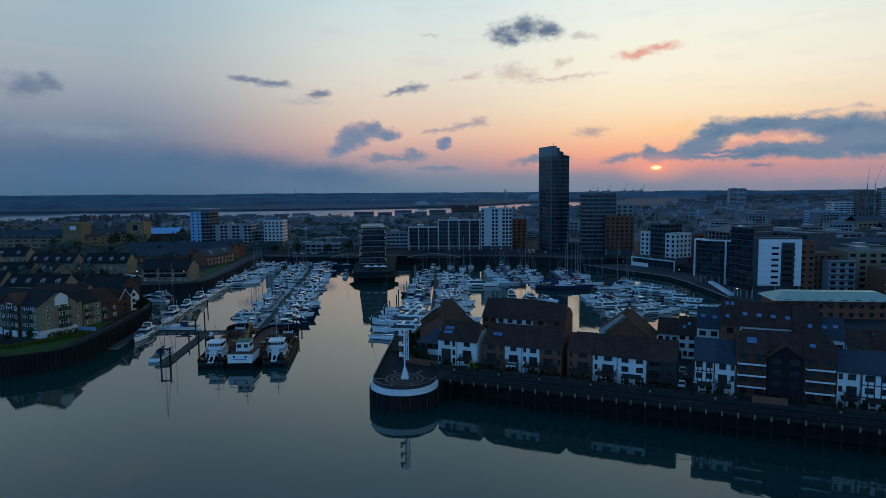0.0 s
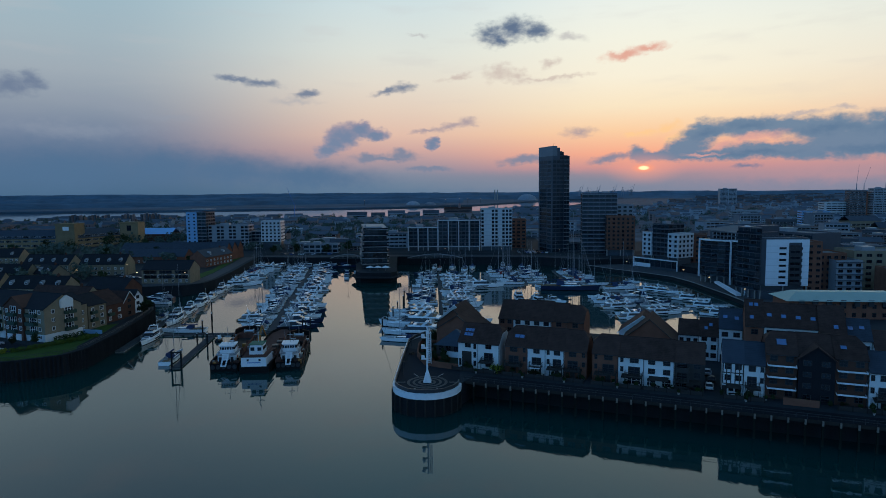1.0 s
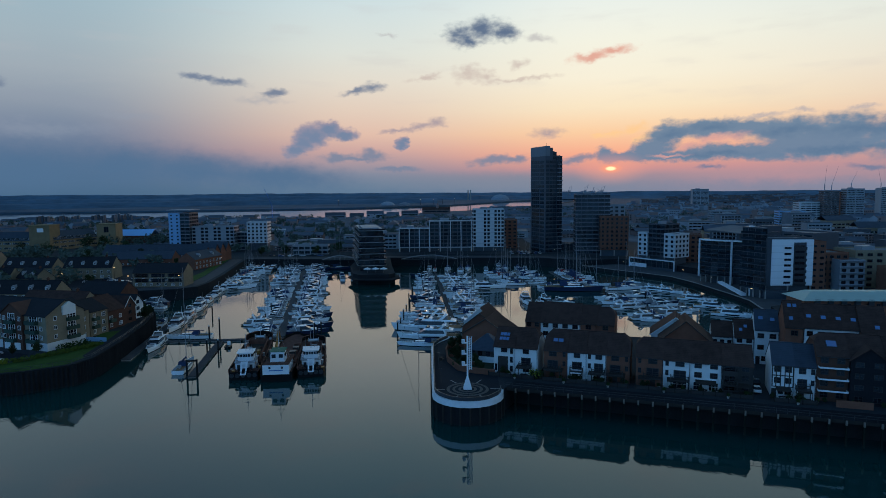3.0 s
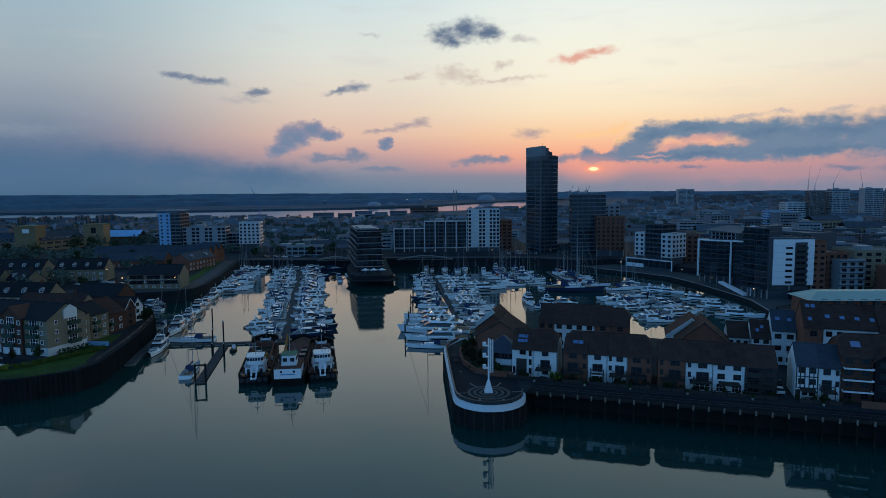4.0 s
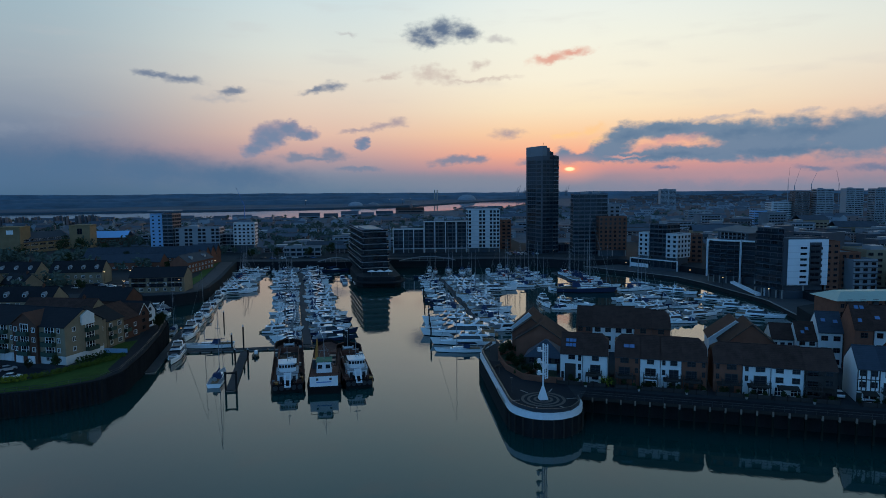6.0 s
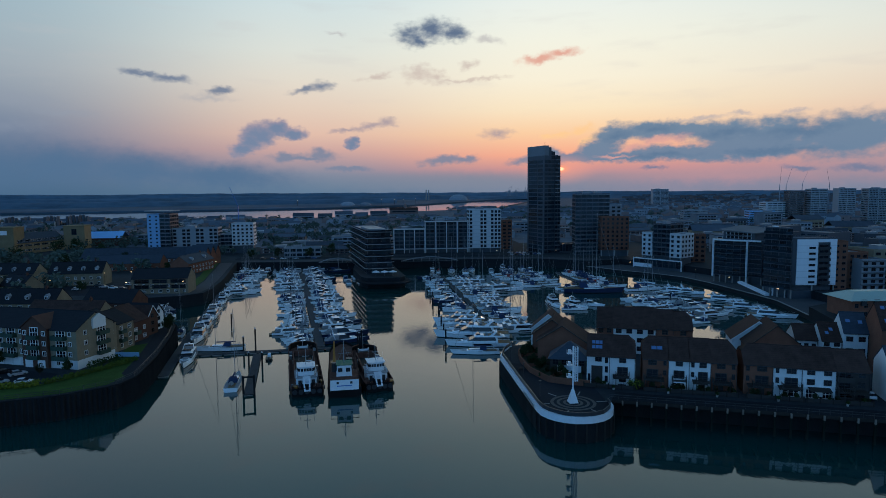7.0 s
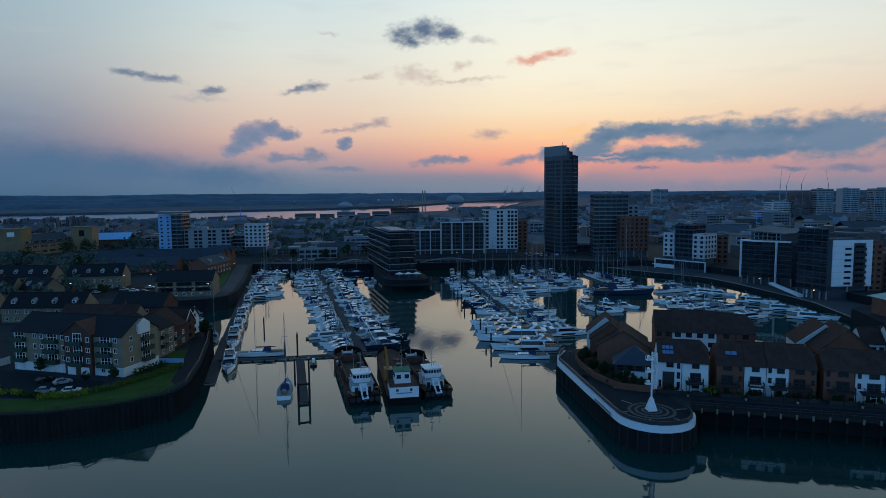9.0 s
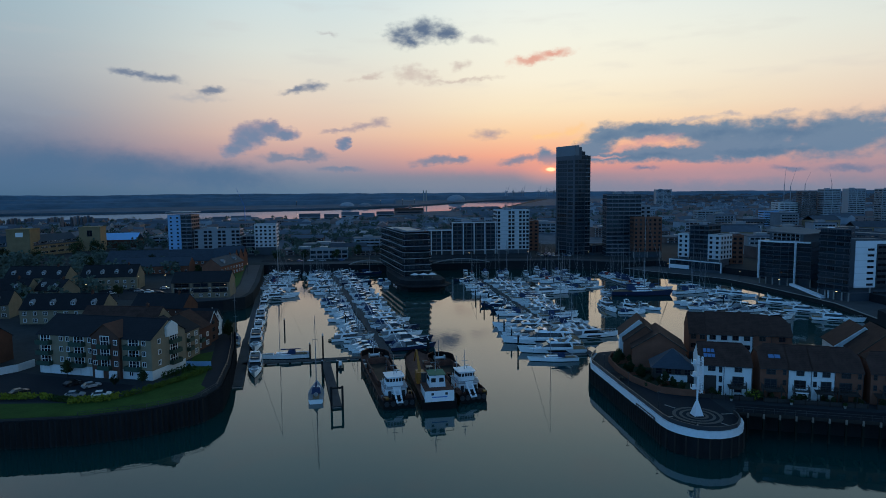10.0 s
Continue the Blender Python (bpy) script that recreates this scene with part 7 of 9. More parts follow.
def hotel():
    """Stepped decks like a ship's, on its own jetty."""
    b = thing("hotel", at(-68.5, 373.0, 10), "dark hotel with pale curving terrace slabs like ship decks", "hotel")
    fh = 3.35
    n = 7
    for f in range(n):
        x0, x1, y0, y1 = 0.4 + 0.25 * f * (f > 1), 17.2, 0.5 + (0.3 * f + 1.2 * max(0, f - 4) if f > 1 else -1.0), 70
        bm = bmesh.new()
        box(bm, x0 + 1.2, x1 - 1.2, y0 + 1.4, y1, f * fh, f * fh + fh - 0.28)
        fl = part("storey", bm, CLADDING_DARK, b)
        bm = bmesh.new()
        slab(bm, [(x0, y0 + 1.6), (x0 + 1.6, y0), (x1 - 1.6, y0), (x1, y0 + 1.6), (x1, y1 + 0.6), (x0, y1 + 0.6)], f * fh + fh - 0.3, f * fh + fh)
        part("terrace_slab", bm, CLADDING_GREY if f else CONCRETE, b)
        for i in range(5):
            piece("window", WIN_TALL, fl, x0 + 2.6 + i * (x1 - x0 - 5.2) / 4, y0 + 1.4, f * fh + 0.2, 2.8, 1, fh - 0.8)
        for i in range(12):
            piece("window", WIN_TALL, fl, x0 + 1.2, y0 + 5 + i * 5.7, f * fh + 0.2, 5.0, 1, fh - 0.8, -90)
        bm = bmesh.new()
        ring_strip(bm, [(x0 + 0.15, y1), (x0 + 0.15, y0 + 1.7), (x0 + 1.7, y0 + 0.15), (x1 - 1.7, y0 + 0.15), (x1 - 0.15, y0 + 1.7), (x1 - 0.15, y0 + 12)], 0.06, f * fh + fh, f * fh + fh + 0.95)
        part("balustrade", bm, GLASS, b)
    bm = bmesh.new()
    box(bm, 4, 13.5, 6, 40, n * fh, n * fh + 1.6)
    part("roof_plant", bm, CLADDING_GREY, b)


hotel()
bm = bmesh.new()
slab(bm, [(-73, 366), (-68.5, 354.5), (-65, 352.5), (-47, 352.5), (-43, 360), (-44.5, 372), (-72.5, 372)], 2.0, 2.6)
solid("jetty", bm, PIER_DECK, "timber jetty wrapped round the hotel quay", "jetty", kind="structure")
for i, x in enumerate((-62.0, -57.3, -52.7)):
    u = thing("parasol", at(x, 366.5), "white parasol on hotel terrace", "parasol", "hotel parasols")
    bm = bmesh.new()
    rod(bm, (0, 0, 0), (0, 0, 2.6), 0.05, 5)
    part("pole", bm, METAL_GREY, u)
    bm = bmesh.new()
    rod(bm, (0, 0, 2.1), (0, 0, 3.1), 2.6, 8, 0.1)
    part("canopy", bm, RENDER_WHITE, u)

# right-hand quay
Q = -58
def quay_at(along, back=0.0, z=QZ):
    c, k = math.cos(radians(Q)), math.sin(radians(Q))
    return at(108.5 + c * along - k * back, 411 + k * along + c * back, Q, z)


def plinth(b, w, d):
    bm = bmesh.new()
    box(bm, 0.15, w - 0.15, 0.15, d - 0.15, LZ - QZ, 0.0)
    part("plinth", bm, CLADDING_DARK, b)


plinth(flat_block("apartment_block", quay_at(0), 7.5, 14, 5, 2.85, CLADDING_PALE, "pale apartment block with square windows", bays=2, side_bays=4, ww=0.42, wh=0.55, z0=4.0, base=CLADDING_DARK, group="right quay blocks", plant=0), 7.5, 14)
plinth(flat_block("apartment_block", quay_at(7.55, 1.0), 12.4, 14, 7, 2.85, CLADDING_DARK, "dark glazed apartment block behind balconies", bays=4, side_bays=4, win=WIN_TALL, ww=0.9, wh=0.7, z0=4.0, base=CLADDING_DARK, group="right quay blocks", slabs=CLADDING_DARK, right_too=True), 12.4, 14)
plinth(flat_block("apartment_block", quay_at(20), 8.0, 14, 5, 2.85, CLADDING_PALE, "pale apartment block with square windows", bays=2, side_bays=4, ww=0.42, wh=0.55, z0=4.0, base=CLADDING_DARK, group="right quay blocks", plant=0, right_too=True), 8.0, 14)
flat_block("apartment_block", at(134.5, 400, -20), 10, 14, 6, 2.85, BRICK_RED, "plain red brick apartment block", bays=3, side_bays=4, group="right quay blocks", plant=0)
rest = flat_block("restaurant", quay_at(-3, -4, LZ), 34, 4, 1, 5.6, CLADDING_DARK, "low dark glazed quayside restaurant in a white frame", bays=8, win=WIN_TALL, ww=0.92, wh=0.8, plant=0, category="restaurant")
for x0, x1, z0, z1 in ((-0.3, 34.3, 5.7, 6.35), (-0.3, 0.3, 0.0, 5.7), (33.7, 34.3, 0.0, 5.7)):
    bm = bmesh.new()
    box(bm, x0, x1, -0.5, -0.02, z0, z1)
    part("frame_beam", bm, CLADDING_WHITE, rest)
bm = bmesh.new()
box(bm, 0.35, 13.5, -0.4, -0.1, 0.6, 3.0)
part("front_panel", bm, CLADDING_WHITE, rest)


def quay_block(label, front, back, z0, floors, fh, frame=(), balconies=0.9):
    """Storeys on columns behind a bent glazed front. front, back: plan points; frame: front points that carry a pale post."""
    b = thing("apartment_block", pose(0, 0, QZ), label, "apartment block", "right quay blocks")
    H = z0 + floors * fh
    segs = list(zip(front, front[1:]))
    for f in range(floors):
        bm = bmesh.new()
        slab(bm, front + back, z0 + f * fh + 0.16, z0 + (f + 1) * fh - 0.1)
        s = part("storey", bm, CLADDING_DARK, b)
        bm = bmesh.new()
        for (x0, y0), (x1, y1) in segs:
            n = Vector((y0 - y1, x1 - x0)).normalized() * -balconies
            slab(bm, [(x0, y0), (x0 + n.x, y0 + n.y), (x1 + n.x, y1 + n.y), (x1, y1)], z0 + f * fh - 0.1, z0 + f * fh + 0.16)
        part("balcony_slab", bm, TOWER_SKIN, b)
        for k, ((x0, y0), (x1, y1)) in enumerate(segs):
            rz = math.degrees(math.atan2(y1 - y0, x1 - x0))
            piece("window", WIN_TALL, s, (x0 + x1) / 2, (y0 + y1) / 2, z0 + f * fh + 0.3, math.hypot(x1 - x0, y1 - y0) * 0.9, 1, fh - 0.6, rz)
            bm = bmesh.new()
            n = Vector((y0 - y1, x1 - x0)).normalized() * -(balconies - 0.06)
            ring_strip(bm, [(x0 + n.x, y0 + n.y), (x1 + n.x, y1 + n.y)], 0.05, z0 + f * fh + 0.16, z0 + f * fh + 1.1)
            part("balustrade", bm, GLASS_TOWER, b)
    bm = bmesh.new()
    slab(bm, front + back, H - 0.1, H + 0.3)
    part("roof", bm, TOWER_SKIN, b)
    bm = bmesh.new()
    slab(bm, [(x * 0.9 + back[0][0] * 0.1, y * 0.9 + back[0][1] * 0.1) for x, y in front] + back, LZ - QZ, z0 + 0.16)
    part("ground_floor", bm, CLADDING_DARK, b)
    for x, y in front:
        bm = bmesh.new()
        rod(bm, (x, y, LZ - QZ), (x, y, z0), 0.34, 8)
        part("column", bm, CONCRETE, b)
    for i in frame:
        x, y = front[i]
        bm = bmesh.new()
        box(bm, x - 1.8, x - 1.1, y - 1.2, y - 0.4, LZ - QZ if i else z0 - 1, H + 0.5)
        part("frame_post", bm, CLADDING_WHITE, b)
    if frame:
        bm = bmesh.new()
        ring_strip(bm, [(x - 1.35, y - 0.7) for x, y in front], 0.5, H - 0.3, H + 0.51)
        part("frame_beam", bm, CLADDING_WHITE, b)
    return b


bow = []
for i in range(6):
    k = i / 5
    bow.append((121.0 + 11.0 * k - 1.9 * math.sin(math.pi * k), 344.0 - 13.5 * k - 1.6 * math.sin(math.pi * k)))
qa = quay_block("dark glazed curved apartment block in a white frame on columns", bow + [(136.0, 325.0)], [(152, 334), (141, 358)], 0.4, 8, 2.335, (0, 5))
bm = bmesh.new()
slab(bm, [(125, 343), (133.5, 328), (150, 333), (141, 352)], 19.4, 23.6)
part("penthouse", bm, CLADDING_DARK, qa)
for f in range(2):
    piece("window", WIN_STRIP, qa, 129.2, 335.4, 19.9 + f * 1.9, 14.0, 1, 1.3, -60.5)
bm = bmesh.new()
hexa(bm, [(123.0, 344.5), (132.5, 326), (152, 332), (142, 354)], [24.0, 23.0, 23.8, 25.6], [(123.0, 344.5), (132.5, 326), (152, 332), (142, 354)], [24.5, 23.5, 24.3, 26.1])
part("penthouse_roof", bm, ROOF_FLAT, qa)
quay_block("tall dark apartment block with stacked glass balconies on columns", [(120.6, 299.0), (121.8, 295.8), (123.1, 292.0), (124.4, 288.6), (125.5, 286.0)], [(126.0, 301), (142, 304), (142, 308)], 0.4, 10, 2.795)
flat_block("apartment_block", at(150, 352, -70), 40, 18, 8, 2.9, CLADDING_DARK, "grey stepped apartment block behind the curved front", bays=7, side_bays=2, win=WIN_TALL, ww=0.8, wh=0.6, group="right quay blocks")
flat_block("stair_tower", at(122.4, 294.6, -8, LZ), 1.7, 3, 9, 3.55, CLADDING_WHITE, "white stair tower of the quay apartments", bays=1, side_bays=2, ww=0.2, wh=0.3, group="right quay blocks", plant=0, skip=lambda f, i: True)
b = flat_block("apartment_block", at(125.2, 286.2, -4), 20.6, 14, 8, 2.6, CLADDING_DARK, "apartment block with white panel front and dark balconies", bays=4, side_bays=4, win=WIN_PLAIN, ww=0.62, wh=0.38, z0=2.6, base=CLADDING_DARK, group="right quay blocks", skip=lambda f, i: True, left=False, plant=0)
plinth(b, 20.6, 14)
for x0, x1, z0, z1 in ((2.4, 12.0, 2.6, 23.4), (17.6, 20.6, 2.6, 23.4), (12.0, 17.6, 22.0, 23.4)):
    bm = bmesh.new()
    box(bm, x0, x1, -0.35, -0.01, z0, z1)
    part("front_panel", bm, CLADDING_WHITE, b)
for f in range(7):
    piece("window", WIN_PLAIN, b, 9.4, -0.35, 3.4 + f * 2.6, 3.0, 1, 1.0)
BALC_STEEL = balcony_mesh(5.2, 1.2, 1.0, CLADDING_DARK, METAL_DARK)
for f in range(7):
    piece("balcony", BALC_STEEL, b, 14.8, -0.04, 3.4 + f * 2.6)
    piece("window", WIN_PLAIN, b, 14.8, -0.05, 3.5 + f * 2.6, 4.4, 1, 1.9)
flat_block("apartment_block", at(146.2, 287, -4), 6.5, 18, 8, 2.7, BRICK_RED, "orange brick wing of apartments", bays=2, side_bays=4, ww=0.5, wh=0.4, left=False, group="right quay blocks", plant=0)
flat_block("apartment_block", at(153, 290, -4), 12, 16, 6, 2.7, BRICK_RED, "brick apartment block with white bay", bays=4, side_bays=4, left=False, group="right quay blocks", plant=0)
flat_block("apartment_block", at(157, 283, -4), 11, 14, 5, 2.7, CLADDING_GREY, "grey panelled apartment wing with balconies", bays=3, side_bays=3, slabs=CLADDING_DARK, left=False, group="right quay blocks", plant=0)
flat_block("apartment_block", at(170, 292, -4), 26, 18, 6, 2.8, BRICK_BUFF, "buff apartment block with white corner", bays=6, side_bays=4, left=False, group="right quay blocks")
flat_block("apartment_block", at(172, 268, -4), 26, 14, 4, 2.8, BRICK_RED, "brick apartment block with balconies", bays=6, side_bays=4, slabs=CLADDING_WHITE, left=False, group="right quay blocks")


def hall():
    b = thing("market_hall", at(107, 226, -5), "brick hall with broad pale green metal roof", "hall")
    bm = bmesh.new()
    box(bm, 0.8, 41, 1.0, 15, 0, 6.4)
    part("wall", bm, BRICK_RED, b)
    bm = bmesh.new()
    hexa(bm, [(-0.4, -0.4), (42.2, -0.4), (42.2, 16.4), (-0.4, 16.4)], 6.4, [(5, 6), (37, 6), (37, 10), (5, 10)], 8.9)
    part("roof", bm, ROOF_GREEN, b)
    facade(b, 1, 41, 1.0, 0, 2, 3.0, 12, WIN_DARK, 0.4, 0.5)
    for x in range(8):
        bm = bmesh.new()
        box(bm, 4 + x * 4.6, 5.8 + x * 4.6, 0.2, 1.5, 4.6, 6.8)
        part("dormer", bm, METAL_DARK, b)


hall()

# ---- left shore: flats, estate houses, gardens ----
bm = bmesh.new()
slab(bm, [(-420, 180), (-230, 169), (-160, 169.5), (-146, 169.5), (-134, 173), (-126, 179), (-124.5, 186), (-127, 205), (-131, 222), (-136, 218), (-134, 196), (-139, 183), (-152, 178), (-180, 181), (-250, 190)], QZ, QZ + 0.06)
lawn = solid("lawn", bm, GRASS, "mown lawn between the flats and the quay", "lawn", kind="structure")
bm = bmesh.new()
slab(bm, [(-260, 192), (-184, 182.5), (-153, 179.5), (-142, 183), (-143, 190), (-178, 206), (-250, 216)], QZ, QZ + 0.04)
solid("car_park", bm, ASPHALT, "dark tarmac car park before the flats", "car park", kind="structure")
bm = bmesh.new()
slab(bm, [(-172, 309), (-150, 314.5), (-144, 322), (-143, 334), (-146.5, 368), (-157, 446), (-165, 446), (-152, 360), (-150, 330), (-156, 321), (-175, 316)], QZ, QZ + 0.05)
solid("quay_path", bm, PAVING, "worn quayside path along the marina", "pavement", kind="structure")
bm = bmesh.new()
slab(bm, [(-172, 446), (-166, 446), (-153, 362), (-151, 334), (-158, 334), (-160, 380)], QZ, QZ + 0.06)
solid("lawn", bm, GRASS, "grass strip beside the quayside path", "lawn", kind="structure")
bm = bmesh.new()
slab(bm, [(-300, 330), (-205, 322), (-172, 318), (-158, 326), (-160, 352), (-205, 356), (-300, 362)], QZ, QZ + 0.05)
solid("car_park", bm, ASPHALT, "tarmac car park among the houses", "car park", kind="structure")


def tree_meshes(h, r, seed, clumps=16):
    rnd = random.Random(seed)
    bm = bmesh.new()
    rod(bm, (0, 0, 0), (0.1, 0, h * 0.55), 0.045 * h ** 0.9 * 0.6, 7, 0.02 * h)
    tips = []
    for i in range(7):
        a = 2 * math.pi * i / 7 + rnd.uniform(-0.4, 0.4)
        z = h * rnd.uniform(0.25, 0.5)
        tip = (math.cos(a) * r * 0.65, math.sin(a) * r * 0.65, z + h * rnd.uniform(0.12, 0.35))
        rod(bm, (0, 0, z), tip, 0.018 * h, 5, 0.006 * h)
        tips.append(tip)
    trunk = mesh_of(bm, BARK, "trunk")
    bm = bmesh.new()
    for i in range(clumps):
        a, q = rnd.uniform(0, 6.28), rnd.uniform(0, 1)
        z = h * (0.35 + 0.6 * q)
        rr = r * math.sin(math.pi * (0.18 + 0.72 * q)) * rnd.uniform(0.3, 0.85)
        leaf_clump(bm, rnd, (math.cos(a) * rr, math.sin(a) * rr, z), r * rnd.uniform(0.28, 0.45), 48, 0.32)
    for tip in tips:
        leaf_clump(bm, rnd, tip, r * 0.35, 34, 0.3)
    return trunk, mesh_of(bm, LEAF, "crown")


TREES = [tree_meshes(10, 4.2, 3), tree_meshes(8, 3.6, 7), tree_meshes(12, 4.6, 11), tree_meshes(7, 2.6, 19)]


def tree(x, y, k=0, s=1.0, z=QZ, label="dark leafy town tree"):
    t = thing("tree", pose(x, y, z, 0, 0, (x * 37 + y * 11) % 360) @ Matrix.Diagonal((s, s, s, 1)), label, "tree", "trees")
    for nm, me in zip(("trunk", "crown"), TREES[k % 4]):
        ob = new(nm, me)
        ob.parent = t
    return t


def hedge(pts, w, h, material, label):
    """A clipped hedge: a bumpy strip of leaves along a line."""
    rnd = random.Random(int(abs(pts[0][0] * 10)))
    bm = bmesh.new()
    for a, b in zip(pts, pts[1:]):
        a, b = Vector((*a, 0)), Vector((*b, 0))
        n = max(2, int((b - a).length / 0.8))
        for i in range(n):
            p = a.lerp(b, i / n)
            leaf_clump(bm, rnd, (p.x + rnd.uniform(-w, w) * 0.3, p.y + rnd.uniform(-w, w) * 0.3, h * 0.5), max(w, h) * 0.55, 60, 0.22)
    ob = solid("hedge", bm, material, label, "hedge", kind="stuff")
    ob.location.z = QZ
    return ob


def car(x, y, rz, paint=0, label="parked car"):
    c = thing("car", pose(x, y, QZ + 0.05, 0, 0, rz), label, "car", "parked cars")
    bm = bmesh.new()
    rings = []
    for px, z0, z1, w in ((-2.1, 0.45, 0.85, 0.75), (-1.9, 0.3, 0.95, 0.86), (-0.6, 0.28, 0.98, 0.9), (0.9, 0.28, 0.95, 0.9), (1.8, 0.3, 0.8, 0.85), (2.15, 0.4, 0.62, 0.7)):
        rings.append([(px, -w, z0), (px, w, z0), (px, w * 0.97, z1), (px, -w * 0.97, z1)])
    vs = loft(bm, rings)
    bm.faces.new(vs[0]), bm.faces.new(vs[-1])
    bmesh.ops.recalc_face_normals(bm, faces=bm.faces[:])
    part("body", bm, CAR_PAINTS[paint], c)
    bm = bmesh.new()
    hexa(bm, [(-1.75, -0.82), (1.0, -0.82), (1.0, 0.82), (-1.75, 0.82)], 0.93, [(-1.2, -0.62), (0.25, -0.62), (0.25, 0.62), (-1.2, 0.62)], 1.42)
    part("cabin_window", bm, GLASS, c)
    bm = bmesh.new()
    box(bm, -1.2, 0.25, -0.63, 0.63, 1.40, 1.47)
    part("roof", bm, CAR_PAINTS[paint], c)
    for wx in (-1.3, 1.35):
        for wy in (-0.8, 0.8):
            bm = bmesh.new()
            rod(bm, (wx, wy - 0.1, 0.32), (wx, wy + 0.1, 0.32), 0.32, 10)
            part("wheel", bm, METAL_DARK, c)
    return c


def street_lamp(x, y, h=6.0, head=None, z=QZ):
    l = thing("street_lamp", pose(x, y, z), "slim dark street lamp on a post", "street lamp", "street lamps")
    bm = bmesh.new()
    rod(bm, (0, 0, 0), (0, 0, h), 0.08, 6, 0.05)
    part("post", bm, METAL_DARK, l)
    bm = bmesh.new()
    box(bm, -0.3, 0.3, -0.16, 0.16, h, h + 0.14)
    part("lamp_head", bm, head or LAMP_WARM, l)


# the four-storey flats
BALC_GREEN = balcony_mesh(4.2, 1.4, 1.0, CONCRETE, mat("dark_green_paint", (0.02, 0.05, 0.035), 0.5))
flats = thing("apartment_block", pose(-172.2, 205.6, QZ, 0, 0, -20.5), "buff brick four-storey flats with green balconies and dark roof", "apartment block")
FW, FD, FE, FR = 34.8, 13.0, 10.6, 14.4
bm = bmesh.new()
box(bm, 0, FW, 0, FD, 2.4, FE)
part("wall", bm, BRICK_BUFF, flats)
bm = bmesh.new()
box(bm, -0.06, FW + 0.06, -0.06, FD + 0.06, 0, 2.4)
part("ground_storey", bm, RENDER_WHITE, flats)
gable_roof(flats, FW, FD, FE, FR, ROOF_DARK, over=0.5, side=0.3)
bm = bmesh.new()
gable_walls(bm, FW - 0.1, FD, FE, FR - 0.1, z0=FE - 0.2)
part("gable_wall", bm, BRICK_BUFF, flats)
# brick centre with a gable
bm = bmesh.new()
vs = [[(17.5, y, 0), (26.0, y, 0), (26.0, y, 10.9), (21.75, y, 14.0), (17.5, y, 10.9)] for y in (-0.9, 6.0)]
loft(bm, vs)
for v in vs:
    bm.faces.new([bm.verts.new(p) for p in v])
bmesh.ops.recalc_face_normals(bm, faces=bm.faces[:])
part("brick_gable", bm, BRICK_DARK, flats)
for s in (-1, 1):
    bm = bmesh.new()
    o = [(21.75, -1.2), (21.75 + s * 4.6, -1.2), (21.75 + s * 4.6, 6.4), (21.75, 6.4)]
    zz = [14.05, 10.75, 10.75, 14.05]
    hexa(bm, o, zz, o, [z + 0.16 for z in zz])
    bmesh.ops.recalc_face_normals(bm, faces=bm.faces[:])
    part("gable_roof", bm, BRICK_DARK, flats)
for f in range(1, 4):
    z = 2.4 + (f - 1) * 2.75 + 0.9
    for x in (18.6, 24.9):
        piece("window", WIN_WHITE, flats, x, -0.9, z, 1.2, 1, 1.35)
    piece("window", WIN_WHITE2, flats, 21.75, -0.9, z - 0.7, 2.8, 1, 2.4 if f < 3 else 3.0)
    piece("balcony", BALC_GREEN, flats, 21.75, -0.95, z - 0.75, 0.85, 0.8, 1)
    for x in (2.2, 12.8, 29.6):
        piece("window", WIN_WHITE2, flats, x, 0, z - 0.5, 3.2, 1, 2.0)
        piece("balcony", BALC_GREEN, flats, x, -0.02, z - 0.75)
    for x in (7.2, 9.3, 32.6, 16.2):
        piece("window", WIN_WHITE, flats, x, 0, z, 1.15, 1, 1.35)
    for y in (3.0,):
        piece("window", WIN_WHITE, flats, FW, y, z, 1.1, 1, 1.3, 90)
    piece("window", WIN_WHITE2, flats, FW, 8.5, z - 0.5, 3.0, 1, 2.1, 90)
    piece("balcony", BALC_GREEN, flats, FW + 0.02, 8.5, z - 0.75, 0.9, 0.9, 1, 90)
bm = bmesh.new()
box(bm, -1.25, 1.25, -0.12, 0, 0, 2.1)
for i in range(4):
    box(bm, -1.15, 1.15, -0.15, -0.12, 0.1 + i * 0.5, 0.5 + i * 0.5)
GARAGE = mesh_of(bm, FRAME_WHITE, "garage_door")
for x in (2.0, 5.2, 8.4, 11.6, 14.6, 19.6, 23.8):
    piece("garage_door", GARAGE, flats, x, -0.06 if not 17 < x < 26 else -0.9, 0.05)
for x in (28.6, 32.8):
    piece("window", WIN_WHITE, flats, x, -0.06, 0.8, 1.3, 1, 1.2)
bm = bmesh.new()
vs = [[(x, 5.4, 10.0), (x, 9.8, 10.0), (x, 9.8, 12.6), (x, 7.6, 14.0), (x, 5.4, 12.6)] for x in (FW - 4, FW + 0.5)]
loft(bm, vs)
for v in vs:
    bm.faces.new([bm.verts.new(p) for p in v])
bmesh.ops.recalc_face_normals(bm, faces=bm.faces[:])
part("white_gable", bm, RENDER_WHITE, flats)


